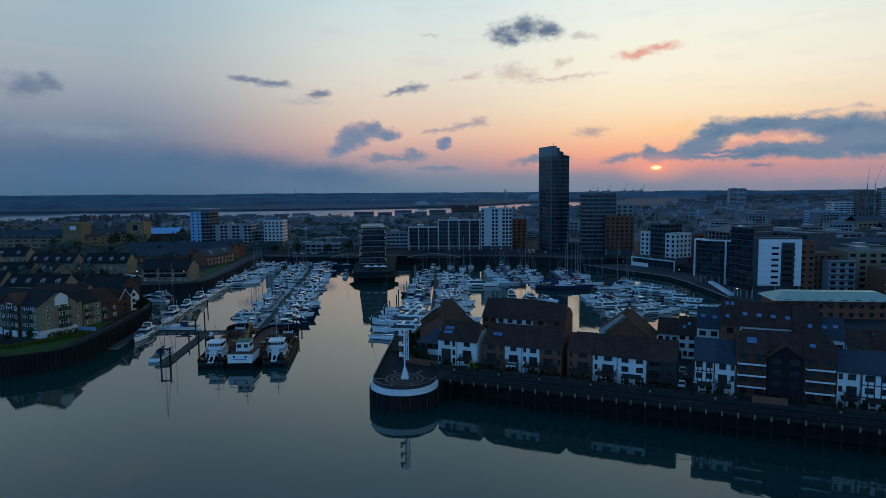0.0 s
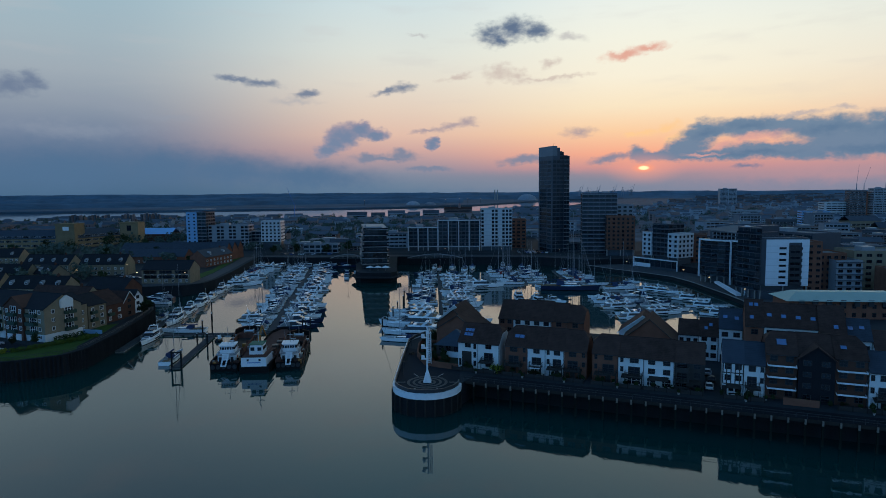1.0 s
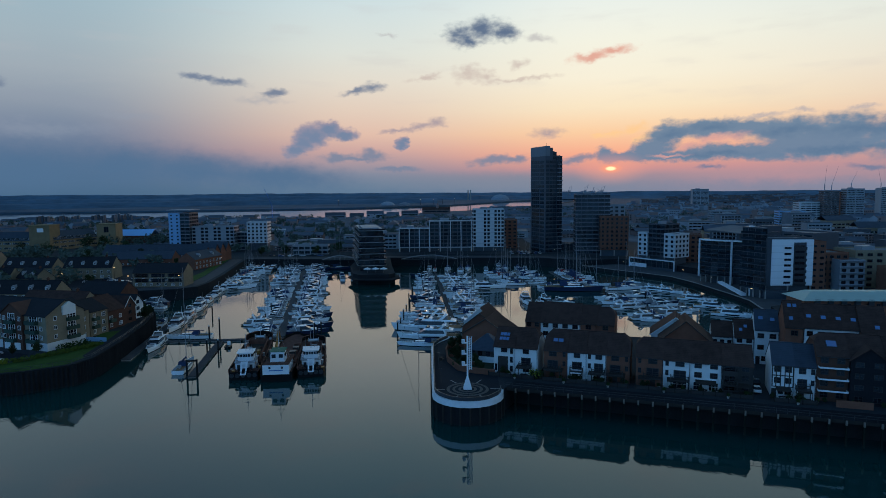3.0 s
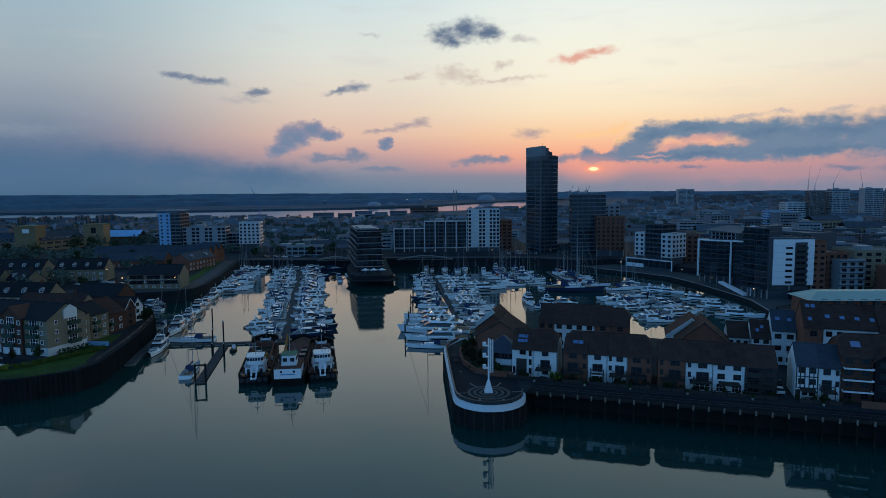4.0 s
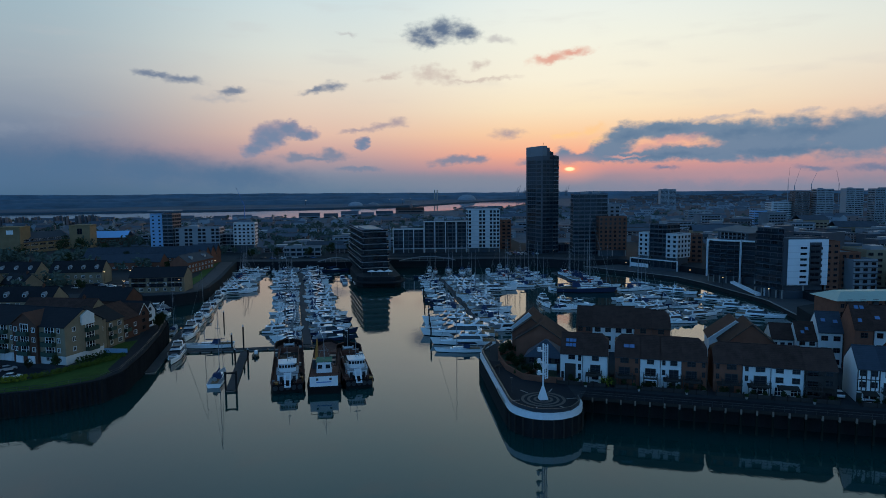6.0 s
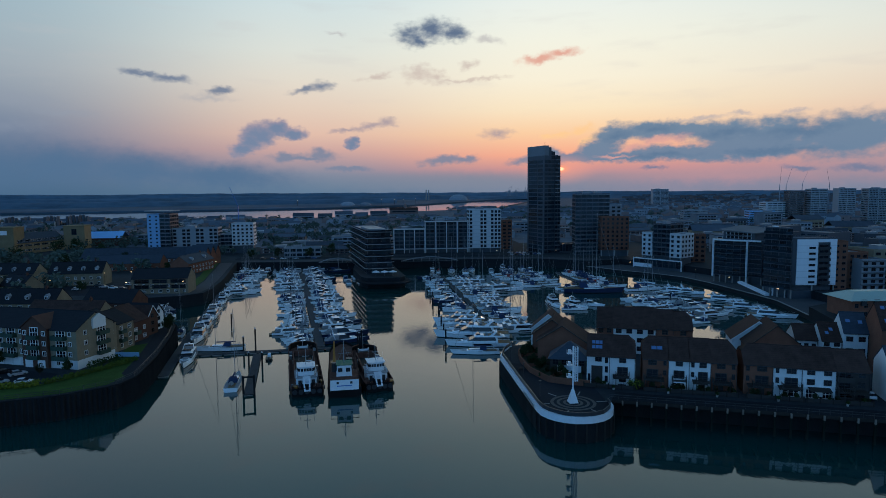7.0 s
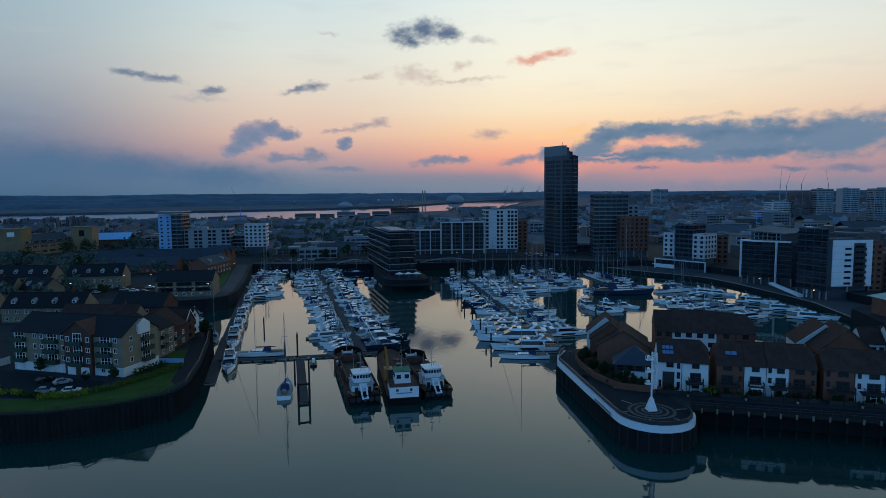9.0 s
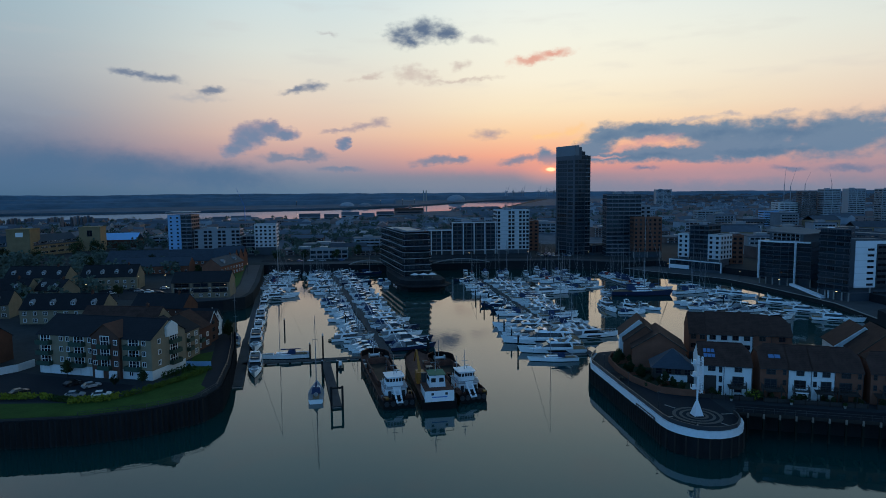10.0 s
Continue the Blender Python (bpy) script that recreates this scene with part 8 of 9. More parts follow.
def flat_wing(m, w, d, e, r, wall, label, roof=None, bal=True):
    h = thing("house", m, label, "house", "estate houses")
    bm = bmesh.new()
    gable_walls(bm, w, d, e, r - 0.05)
    part("wall", bm, wall, h)
    gable_roof(h, w, d, e, r, roof or ROOF_DARK, over=0.45)
    n = max(1, int(w / 3.4))
    for f in range(max(1, int(e / 2.6))):
        for i in range(n):
            piece("window", WIN_WHITE2 if (i + f) % 2 else WIN_WHITE, h, w * (i + 0.5) / n, 0, f * 2.6 + 0.7, 1.7 if (i + f) % 2 else 1.2, 1, 1.4)
            if bal and f and i % 2 == 0:
                piece("balcony", BALC_GREEN, h, w * (i + 0.5) / n, -0.02, f * 2.6 + 0.1, 0.6, 0.8, 0.95)
    return h


def dormer_house(m, w, d, e, r, wall, roof, label, dormers=2, gable=False):
    h = flat_wing(m, w, d, e, r, wall, label, roof, False)
    sl = (r - e) / (d / 2)
    for i in range(dormers):
        x = w * (i + 0.5) / dormers
        bm = bmesh.new()
        y0 = d * 0.12
        vs = [[(x - 0.9, y, e + sl * y0 - 0.2), (x + 0.9, y, e + sl * y0 - 0.2), (x + 0.9, y, e + sl * y0 + 1.3), (x, y, e + sl * y0 + 2.1), (x - 0.9, y, e + sl * y0 + 1.3)] for y in (y0, d * 0.48)]
        loft(bm, vs)
        for v in vs:
            bm.faces.new([bm.verts.new(p) for p in v])
        bmesh.ops.recalc_face_normals(bm, faces=bm.faces[:])
        dm = part("dormer", bm, mat("pale_lead_dormer", (0.26, 0.27, 0.28), 0.6, var=0.2, size=0.8), h)
        piece("window", WIN_WHITE, dm, x, y0, e + sl * y0 + 0.1, 1.2, 1, 1.1)
    piece("chimney", CHIMNEY, h, w * 0.8, d / 2, r - 0.6)
    return h


# wings behind and beside the flats, stepping back along the quay
flat_wing(pose(-138.4, 202, QZ, 0, 0, 77), 9.0, 12, 9.6, 13.0, BRICK_BUFF, "buff brick flats wing with balconies facing the marina")
flat_wing(pose(-136.8, 212, QZ, 0, 0, 77), 8.0, 12, 8.2, 11.4, BRICK_BUFF, "buff brick flats wing with white bays")
flat_wing(pose(-136.4, 221.5, QZ, 0, 0, 77), 9.0, 13, 6.6, 11.0, BRICK_DARK, "dark brick quayside house with white gable", ROOF_BROWN)
gable_front(pose(-135.4, 232, QZ, 0, 0, 77), 6.0, 12, 6.0, 9.6, BRICK_DARK, ROOF_BROWN, "half-timbered quayside gable house", METAL_WHITE, group="estate houses")
gable_front(pose(-136.0, 239.5, QZ, 0, 0, 77), 6.0, 12, 5.6, 9.0, RENDER_WHITE, ROOF_DARK, "white gabled quayside house", FRAME_DARK, group="estate houses")
dormer_house(pose(-178, 240, QZ, 0, 0, -12), 26, 11, 6.0, 10.6, BRICK_BUFF, ROOF_BROWN, "long brick terrace with dark roof", 0)
dormer_house(pose(-172, 268, QZ, 0, 0, -12), 20, 11, 5.8, 10.0, BRICK_DARK, ROOF_DARK, "brick terrace with dark tiled roof near the inlet", 0)
dormer_house(pose(-215, 214, QZ, 0, 0, -10), 26, 12, 7.0, 11.0, BRICK_DARK, ROOF_DARK, "dark brick terrace with white ground floor", 0)
dormer_house(pose(-212, 272, QZ, 0, 0, -6), 30, 11, 5.6, 10.2, BRICK_BUFF, ROOF_DARK, "buff brick terrace with white dormers", 4)
dormer_house(pose(-250, 282, QZ, 0, 0, 4), 28, 11, 5.6, 10.0, BRICK_BUFF, ROOF_DARK, "buff brick houses with white dormers", 3)
dormer_house(pose(-262, 318, QZ, 0, 0, -4), 30, 11, 5.6, 10.4, BRICK_BUFF, ROOF_DARK, "buff brick terrace with arched dormers", 3)
dormer_house(pose(-226, 352, QZ, 0, 0, 2), 26, 12, 6.6, 11.6, BRICK_BUFF, ROOF_DARK, "buff brick terrace with four white dormers", 4)
dormer_house(pose(-266, 362, QZ, 0, 0, -6), 30, 11, 6.0, 10.8, BRICK_BUFF, ROOF_DARK, "buff brick terrace with white dormers", 4)
dormer_house(pose(-232, 322, QZ, 0, 0, -30), 16, 10, 5.6, 10.0, BRICK_BUFF, ROOF_DARK, "buff brick gable-ended house", 2)
dormer_house(pose(-310, 352, QZ, 0, 0, 2), 30, 12, 6.0, 11.0, BRICK_BUFF, ROOF_DARK, "buff brick terrace with white dormers", 3)
dormer_house(pose(-320, 300, QZ, 0, 0, -4), 34, 12, 6.0, 11.0, BRICK_BUFF, ROOF_DARK, "buff brick terrace with dark roof", 3)
dormer_house(pose(-300, 258, QZ, 0, 0, -8), 34, 12, 6.0, 11.0, BRICK_BUFF, ROOF_DARK, "buff brick terrace with white dormers", 3)
dormer_house(pose(-262, 236, QZ, 0, 0, -12), 32, 12, 6.4, 11.0, BRICK_BUFF, ROOF_DARK, "buff brick terrace by the water", 3)
dormer_house(pose(-330, 400, QZ, 0, 0, 2), 34, 12, 6.0, 11.0, BRICK_BUFF, ROOF_DARK, "buff brick terrace with dark roof", 3)
# three-storey flats with balcony fronts by the marina path
lb = flat_wing(pose(-173.5, 320, QZ, 0, 0, 1), 25, 13, 7.3, 11.2, BRICK_BUFF, "buff brick flats with recessed balconies and broad dark roof", ROOF_DARK, False)
# flat dark panes on the wall imitate the shade inside balcony recesses
for f in (0, 1):
    for x in (4.4, 12.5, 20.6):
        piece("balcony_recess", WIN_DARK, lb, x, -0.1, 2.6 + f * 2.5, 6.8, 1.4, 1.7)
dormer_house(pose(-168, 388, QZ, 0, 0, 78), 30, 11, 6.4, 10.4, BRICK_RED, ROOF_SLATE, "red brick terrace along the marina path", 2)
flat_wing(pose(-246, 430, QZ, 0, 0, 1), 76, 18, 5.4, 11.5, BRICK_RED, "long red brick hall with a broad slate roof", ROOF_SLATE, False)
flat_wing(pose(-232, 412, QZ, 0, 0, 1), 40, 14, 4.6, 9.0, BRICK_RED, "low red brick range with slate roof", ROOF_SLATE, False)
for i in range(3):
    gable_front(pose(-169 + i * 0.8, 425 + i * 9, QZ, 0, 0, 75), 7, 14, 7.0, 12.5, BRICK_RED, ROOF_SLATE, "red brick house with steep pointed gable", group="estate houses", win=False)

# white and blue flats at the head of the marina
flat_block("apartment_block", at(-233.5, 511, -8), 9.5, 14, 11, 2.75, CLADDING_BLUE, "pale blue panelled apartment tower", bays=2, side_bays=3, ww=0.3, wh=0.4, group="marina blocks", plant=0)
tb = flat_block("apartment_block", at(-224.0, 509.6, -8), 8, 14, 11, 2.75, CLADDING_DARK, "dark balcony side of the apartment tower with overhanging roof", bays=2, side_bays=4, win=WIN_TALL, ww=0.8, wh=0.6, slabs=CLADDING_GREY, group="marina blocks", plant=0)
bm = bmesh.new()
slab(bm, [(-10.5, -1.5), (9, -1.5), (9, 15), (-10.5, 15)], 32.6, 33.2)
part("roof_canopy", bm, CLADDING_GREY, tb)
flat_block("apartment_block", at(-215.5, 511, 1), 33, 14, 7, 2.75, CLADDING_GREY, "long grey-white apartment block with dark balconies", bays=10, side_bays=4, ww=0.7, wh=0.62, group="marina blocks", skip=lambda f, i: i % 3 == 1)
flat_block("apartment_block", at(-182.5, 520, 2), 12, 14, 5, 2.75, CLADDING_GREY, "grey glazed link block", bays=4, win=WIN_TALL, ww=0.9, wh=0.7, group="marina blocks", plant=0)
flat_block("apartment_block", at(-172, 511, 2), 16, 14, 6, 2.75, CLADDING_PALE, "pale apartment block on columns", bays=5, side_bays=4, ww=0.5, wh=0.5, z0=6.0, base=CLADDING_DARK, group="marina blocks", plant=0)

# long yellow-brick building
bm = bmesh.new()
box(bm, -0.5, 0.5, -0.2, 0.0, 0, 1)
SIGN = mesh_of(bm, FRAME_WHITE, "sign_board")
for x, y, rz, w, h, l in ((-431, 522, 3, 78, 9, "yellow brick office range with dark pitched roof"), (-353, 526, 3, 16, 20.5, "square yellow brick stair tower"), (-338, 530, 71, 46, 9, "yellow brick office wing with dark pitched roof"),
                        (-323, 573, 6, 16, 19, "yellow brick end tower with arched recess")):
    o = thing("office_building", pose(x, y, QZ, 0, 0, rz), l, "office building", "yellow brick offices")
    bm = bmesh.new()
    box(bm, 0, w, 0, 16, 0, h)
    part("wall", bm, BRICK_YELLOW, o)
    if w > 30:
        gable_roof(o, w, 16, h, h + 6.5, ROOF_SLATE, over=0.6)
        facade(o, 0, w, 0, 1, 3, 3.8, int(w / 7), WIN_STRIP, 0.8, 0.4)
    else:
        bm = bmesh.new()
        box(bm, -0.4, w + 0.4, -0.4, 16.4, h, h + 0.8)
        part("roof", bm, BRICK_YELLOW, o)
        piece("window", WIN_PLAIN, o, w / 2, 0, h - 7, 4, 1, 5) if x > -340 else piece("sign_board", SIGN, o, w * 0.55, 0, h - 5, 5, 1, 3.2)
rb = thing("warehouse", at(-327, 600, 5), "long shed with bright blue metal roof", "warehouse")
bm = bmesh.new()
box(bm, 0, 38, 0, 24, 0, 7.0)
part("wall", bm, BRICK_DARK, rb)
gable_roof(rb, 38, 24, 7.0, 12.0, ROOF_BLUE, over=0.4)

# gardens
bm = bmesh.new()
slab(bm, [(-122.3, 182), (-124, 204), (-128, 228), (-132, 246), (-138, 258), (-142, 255), (-136, 243), (-132.4, 226), (-128.4, 204), (-126.4, 188)], QZ + 0.062, QZ + 0.1)
solid("quay_walk", bm, ASPHALT, "dark tarmac walk along the quay edge", "pavement", kind="structure")
bm = bmesh.new()
ring_strip(bm, [(-206, 190), (-186, 199.5), (-178.5, 207), (-176.8, 212)], 0.3, QZ, QZ + 2.0)
solid("garden_wall", bm, RENDER_WHITE, "white rendered garden wall by the car park", "wall", kind="structure")
bm = bmesh.new()
ring_strip(bm, [(-135.3, 206.2), (-131.5, 205.4), (-128.2, 205)], 0.1, QZ, QZ + 1.4)
solid("garden_wall", bm, CLADDING_BLUE, "pale blue garden fence on the quay side", "fence", kind="structure")
for x, y, s in shrub_at:
    tree(x, y, 3, s, label="dark garden shrub in a bed")
hedge([(-176, 184.5), (-166, 182.5), (-162, 183.0), (-157, 181.2)], 1.6, 1.4, HEDGE_GOLD, "clipped golden hedge by the car park")
hedge([(-152, 178.0), (-146, 178.8), (-141.8, 180.4)], 1.8, 1.5, HEDGE_GOLD, "clipped golden hedge by the car park")
hedge([(-157, 180.6), (-152.5, 178.6)], 1.6, 1.2, HEDGE, "dark green clipped hedge between golden ones")
hedge([(-141.6, 181.2), (-138, 184.8), (-134.6, 189.8), (-130.9, 195), (-127.6, 201.4)], 1.5, 1.4, mat("olive_hedge_leaves", (0.07, 0.1, 0.018), 0.9, var=0.6, size=0.9, fine=0.2, bump=0.8), "olive green clipped hedge beside the flats")
hedge([(-137, 195), (-134.5, 199), (-132.5, 203)], 2.2, 1.6, HEDGE, "dark green hedge on the quay side")
for x, y, k, s in ((-163, 200, 3, 0.6), (-141, 190.5, 3, 0.5), (-147, 189, 3, 0.45), (-131, 238, 3, 0.7), (-133, 247, 3, 0.6), (-139, 255, 3, 0.6)):
    tree(x, y, k, s, label="dark rounded garden shrub")
for x, y, k, s in ((-292, 500, 2, 1.3), (-282, 505, 0, 1.3), (-262, 498, 0, 1.0), (-246, 470, 1, 1.1), (-228, 420, 1, 1.0), (-216, 424, 0, 1.0), (-205, 300, 3, 0.8), (-230, 312, 1, 0.8),
                   (-182, 398, 1, 0.8), (-252, 300, 1, 0.8), (-284, 322, 1, 0.9), (-176, 424, 1, 0.9), (-305, 470, 2, 1.0), (-330, 480, 0, 1.1), (-350, 470, 1, 1.1), (-255, 430, 0, 0.9),
                   (-150, 470, 1, 0.8), (-130, 462, 0, 0.8), (-110, 470, 1, 0.9), (-95, 480, 0, 0.9), (-82, 490, 2, 0.8), (-200, 330, 1, 0.7), (-240, 262, 1, 0.8), (-196, 300, 3, 0.8)):
    tree(x, y, k, s)
for x, y, rz, p in ((-158.2, 192.2, 60, 1), (-152.7, 189.6, 40, 0), (-153.4, 182.6, 12, 0), (-147.2, 181.9, 14, 3), (-167.5, 186.5, 50, 1), (-190, 340, 10, 3), (-184, 336, 12, 1), (-196, 344, 10, 0), (-178, 345, 4, 2), (-206, 338, 8, 3), (-186, 350, 3, 0), (-200, 347, 8, 1)):
    car(x, y, rz, p, ("silver", "black", "blue", "white")[p] + " car parked on the tarmac")
for x, y in ((-175, 318), (-150, 318), (-188, 358), (-165, 352), (-200, 355), (-156, 400), (-214, 330)):
    street_lamp(x, y)

for line in ([(-20.3, 190), (-16.5, 191), (-14.6, 188)], [(-20.4, 180), (-16.8, 180.6)], [(-17.8, 168.4), (-14.6, 172), (-11.8, 171)], [(-15.2, 196), (-12.8, 193)]):
    bm = bmesh.new()
    ring_strip(bm, line, 0.3, QZ + 0.2, QZ + 1.1)
    solid("garden_wall", bm, BRICK_RED, "low red brick terrace wall in the pier garden", "wall", kind="structure")
rnd = random.Random(52)
for i in range(20):
    tree(rnd.uniform(-19.6, -13.2), rnd.uniform(169, 197), 3, rnd.uniform(0.18, 0.42), label="dark garden shrub in a bed")
for x, y, a in ((-15.4, 176, 20), (-17.4, 186.5, -30), (-14.6, 182, 60), (-22.8, 178, 90)):
    c, k = math.cos(radians(20.4)), math.sin(radians(20.4))
    px, py = x + 7, y - 153
    garden_table(px * c - py * k, px * k + py * c, a)
for x, y in pier_lamps:
    street_lamp(x, y, 3.6, METAL_DARK)
bx = pier(4.9, 8.8)
hedge([(bx[0] - 0.8, bx[1]), (bx[0] + 0.8, bx[1] - 0.3)], 1.6, 2.4, HEDGE_GOLD, "rounded lime green bush on the promenade")
rnd = random.Random(40)
for i in range(14):
    car(34 + (i % 8) * 2.8 + rnd.uniform(-0.3, 0.3), 462 + (i // 8) * 12 + rnd.uniform(-0.5, 0.5), 90, i % 4, ("silver", "black", "blue", "white")[i % 4] + " car parked behind the quay")
for i in range(6):
    car(-140 + i * 7 + rnd.uniform(-1, 1), 462 + rnd.uniform(-1, 1), 2, (i + 1) % 4, ("silver", "black", "blue", "white")[(i + 1) % 4] + " car parked by the marina road")
for u, v, p in ((54.6, 14, 3), (55.2, 20, 1), (54.4, 26, 0)):
    q = pier(u, v)
    car(q[0], q[1], 70, p, ("silver", "black", "blue", "white")[p] + " car parked between the houses")

# ---- town behind the marina ----
# quayside ground: promenade, roads
bm = bmesh.new()
slab(bm, [(-155, 449), (-120, 444.5), (-86, 445.5), (-72, 446), (-54, 447.5), (0, 442.5), (48, 437.5), (74, 419.5), (90, 424), (84, 430), (52, 446), (0, 451), (-60, 456), (-150, 458)], QZ, QZ + 0.05)
solid("quay_promenade", bm, PAVING, "paved promenade round the marina basin", "pavement", kind="structure")
# town streets: paler, bluer ground colour that carries the distance haze
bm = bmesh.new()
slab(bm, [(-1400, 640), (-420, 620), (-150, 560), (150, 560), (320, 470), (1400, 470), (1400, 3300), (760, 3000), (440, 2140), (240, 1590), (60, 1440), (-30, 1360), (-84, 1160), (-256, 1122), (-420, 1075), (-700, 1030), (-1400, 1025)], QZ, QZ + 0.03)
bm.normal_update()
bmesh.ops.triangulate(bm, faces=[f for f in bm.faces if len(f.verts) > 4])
solid("town_streets", bm, mat("hazed_street_ground", (0.085, 0.11, 0.135), 0.95, var=0.7, size=18.0, fine=2.5), "hazy blue-grey streets, yards and verges of the town", "ground", kind="structure")
bm = bmesh.new()
slab(bm, [(-160, 466), (0, 458), (45, 452), (60, 520), (70, 900), (58, 900), (48, 540), (30, 462), (0, 466), (-160, 474)], QZ, QZ + 0.04)
solid("road", bm, ASPHALT, "dark tarmac road behind the marina", "road", kind="structure")


bm = bmesh.new()
rod(bm, (0, 0, 0), (0, 0, 1), 0.05, 4)
HANGER = mesh_of(bm, MAST, "hanger")


def bridge(x0, x1, y, label):
    b = thing("footbridge", at((x0 + x1) / 2, y, 0, QZ), label, "footbridge", "marina footbridges")
    n, L = 14, x1 - x0
    for s in (-1.4, 1.4):
        bm = bmesh.new()
        pts = [(-L / 2 + L * i / n, s, 2.6 * math.sin(math.pi * i / n)) for i in range(n + 1)]
        tube(bm, pts, 0.16)
        part("arch", bm, MAST, b)
        for p in pts[1:-1:2]:
            piece("hanger", HANGER, b, p[0], s, -0.2, 1, 1, p[2] + 0.2)
    bm = bmesh.new()
    box(bm, -L / 2, L / 2, -1.3, 1.3, -0.3, 0.0)
    part("deck", bm, DECKING, b)


bridge(-100, -76, 438.5, "low arched footbridge across the quay corner")
bridge(-46, -8, 436.5, "grey arched footbridge along the far quay")

bm = bmesh.new()
hexa(bm, [(-1.2, -9), (1.2, -9), (1.2, 9), (-1.2, 9)], [3.5, 3.5, 0, 0], [(-1.2, -9), (1.2, -9), (1.2, 9), (-1.2, 9)], [4.4, 4.4, 1.2, 1.2])
solid("ramp_wall", bm, METAL_WHITE, "white sided ramp down to the marina", "ramp", kind="structure", m=pose(118.6, 304, LZ, 0, 0, 190))
for x, y in ((-20, 448), (20, 446), (60, 440), (94, 394), (114.5, 352), (117, 322), (118, 284)):
    street_lamp(x, y, 5.0, z=LZ if x > 90 else QZ)


def town_block(w, d, h, wall, roof, label, pitched=False, strips=True):
    b = thing("town_building", pose(0, 0, -80), label, "building", "town buildings")
    bm = bmesh.new()
    box(bm, 0, w, 0, d, 0, h)
    part("wall", bm, wall, b)
    if pitched:
        gable_roof(b, w, d, h, h + d * 0.28, roof, over=0.4)
    else:
        bm = bmesh.new()
        box(bm, -0.2, w + 0.2, -0.2, d + 0.2, h, h + 0.6)
        part("roof", bm, roof, b)
        bm = bmesh.new()
        box(bm, w * 0.3, w * 0.6, d * 0.3, d * 0.7, h + 0.6, h + 2.6)
        part("plant_room", bm, CLADDING_GREY, b)
    if strips:
        for f in range(int(h / 3.2)):
            piece("window", WIN_STRIP, b, w / 2, 0, f * 3.2 + 1.1, w * 0.9, 1, 1.5)
    return b


TOWN = [
    (34, 20, 10, TOWN_GREY, ROOF_FLAT, "grey flat-roofed commercial block", False), (48, 26, 7, TOWN_BRICK, TOWN_ROOF, "low dark flat-roofed warehouse", False),
    (26, 16, 13, TOWN_BRICK, TOWN_ROOF, "red brick town office block", False), (40, 15, 8, TOWN_BRICK, FAR_ROOF, "red brick terrace with slate roof", True),
    (30, 14, 7, TOWN_BRICK, FAR_ROOF, "dark brick terrace with tiled roof", True), (55, 30, 9, TOWN_PALE, ROOF_FLAT, "pale metal-clad industrial shed", False),
    (22, 18, 17, TOWN_GREY, TOWN_ROOF, "grey concrete office tower", False), (36, 16, 9, BRICK_BUFF, FAR_ROOF, "buff brick block with brown roof", True),
    (70, 34, 8, TOWN_GREY, TOWN_PALE, "wide transit shed with pale roof", False), (28, 18, 13, TOWN_PALE, TOWN_ROOF, "grey-white panelled office block", False),
    (30, 20, 12, CLADDING_DARK, TOWN_ROOF, "dark glazed office block", False), (44, 18, 10, TOWN_GREY, ROOF_FLAT, "grey concrete parking deck", False)]
first = {}


def town(k, x, y, rz=0.0, s=1.0, sz=1.0):
    m = pose(x, y, QZ - 0.02, 0, 0, rz) @ Matrix.Diagonal((s, s, sz, 1))
    if k not in first:
        first[k] = town_block(*TOWN[k])
        first[k].matrix_basis = m
    else:
        copy_thing(first[k], m)


rnd = random.Random(77)
for row in range(3):
    y = 545 + row * 66 + row * row * 3
    x = -250 - row * 30
    while x < 260 + row * 75:
        k = rnd.choice((0, 1, 1, 3, 3, 4, 4, 5, 7, 7, 8, 11) if x < 30 else (0, 1, 2, 3, 4, 5, 6, 7, 9, 10, 11, 3, 4))
        near_tower = y < 600 and 30 < x < 130
        on_road = 40 < x < 66
        low = 0.75 if x < 40 else 1.0
        if not near_tower and not on_road and rnd.random() < 0.94 and (y > 560 or x > 140 or x < -250):
            town(k, x + rnd.uniform(-4, 4), y + rnd.uniform(-14, 14), rnd.choice((-6, 0, 4, 8)), rnd.uniform(0.8, 1.1), rnd.uniform(0.7, 1.15) * low)
        x += TOWN[k][0] + rnd.uniform(5, 18)
rnd = random.Random(91)
for row in range(6):
    y = 420 + row * 30
    x = 168 + row * 10
    while x < 420 + row * 20:
        k = rnd.choice((0, 2, 3, 4, 6, 7, 9, 10))
        town(k, x, y + rnd.uniform(-5, 5), rnd.choice((-14, -10, 0)), rnd.uniform(0.8, 1.1), rnd.uniform(0.7, 1.0))
        x += TOWN[k][0] + rnd.uniform(4, 14)
# low pavilion and sheds at the head of the marina
flat_block("restaurant", at(-128, 474, 2), 26, 10, 2, 3.2, CLADDING_GREY, "low quayside restaurant with flat roof", bays=6, win=WIN_TALL, ww=0.8, wh=0.6, category="restaurant")
for x, y, k in ((-98, 492, 4), (-150, 505, 1), (-118, 520, 3), (-140, 540, 5), (-75, 512, 9), (-100, 545, 0), (-60, 545, 11)):
    town(k, x, y, 2, 0.8, 0.8)

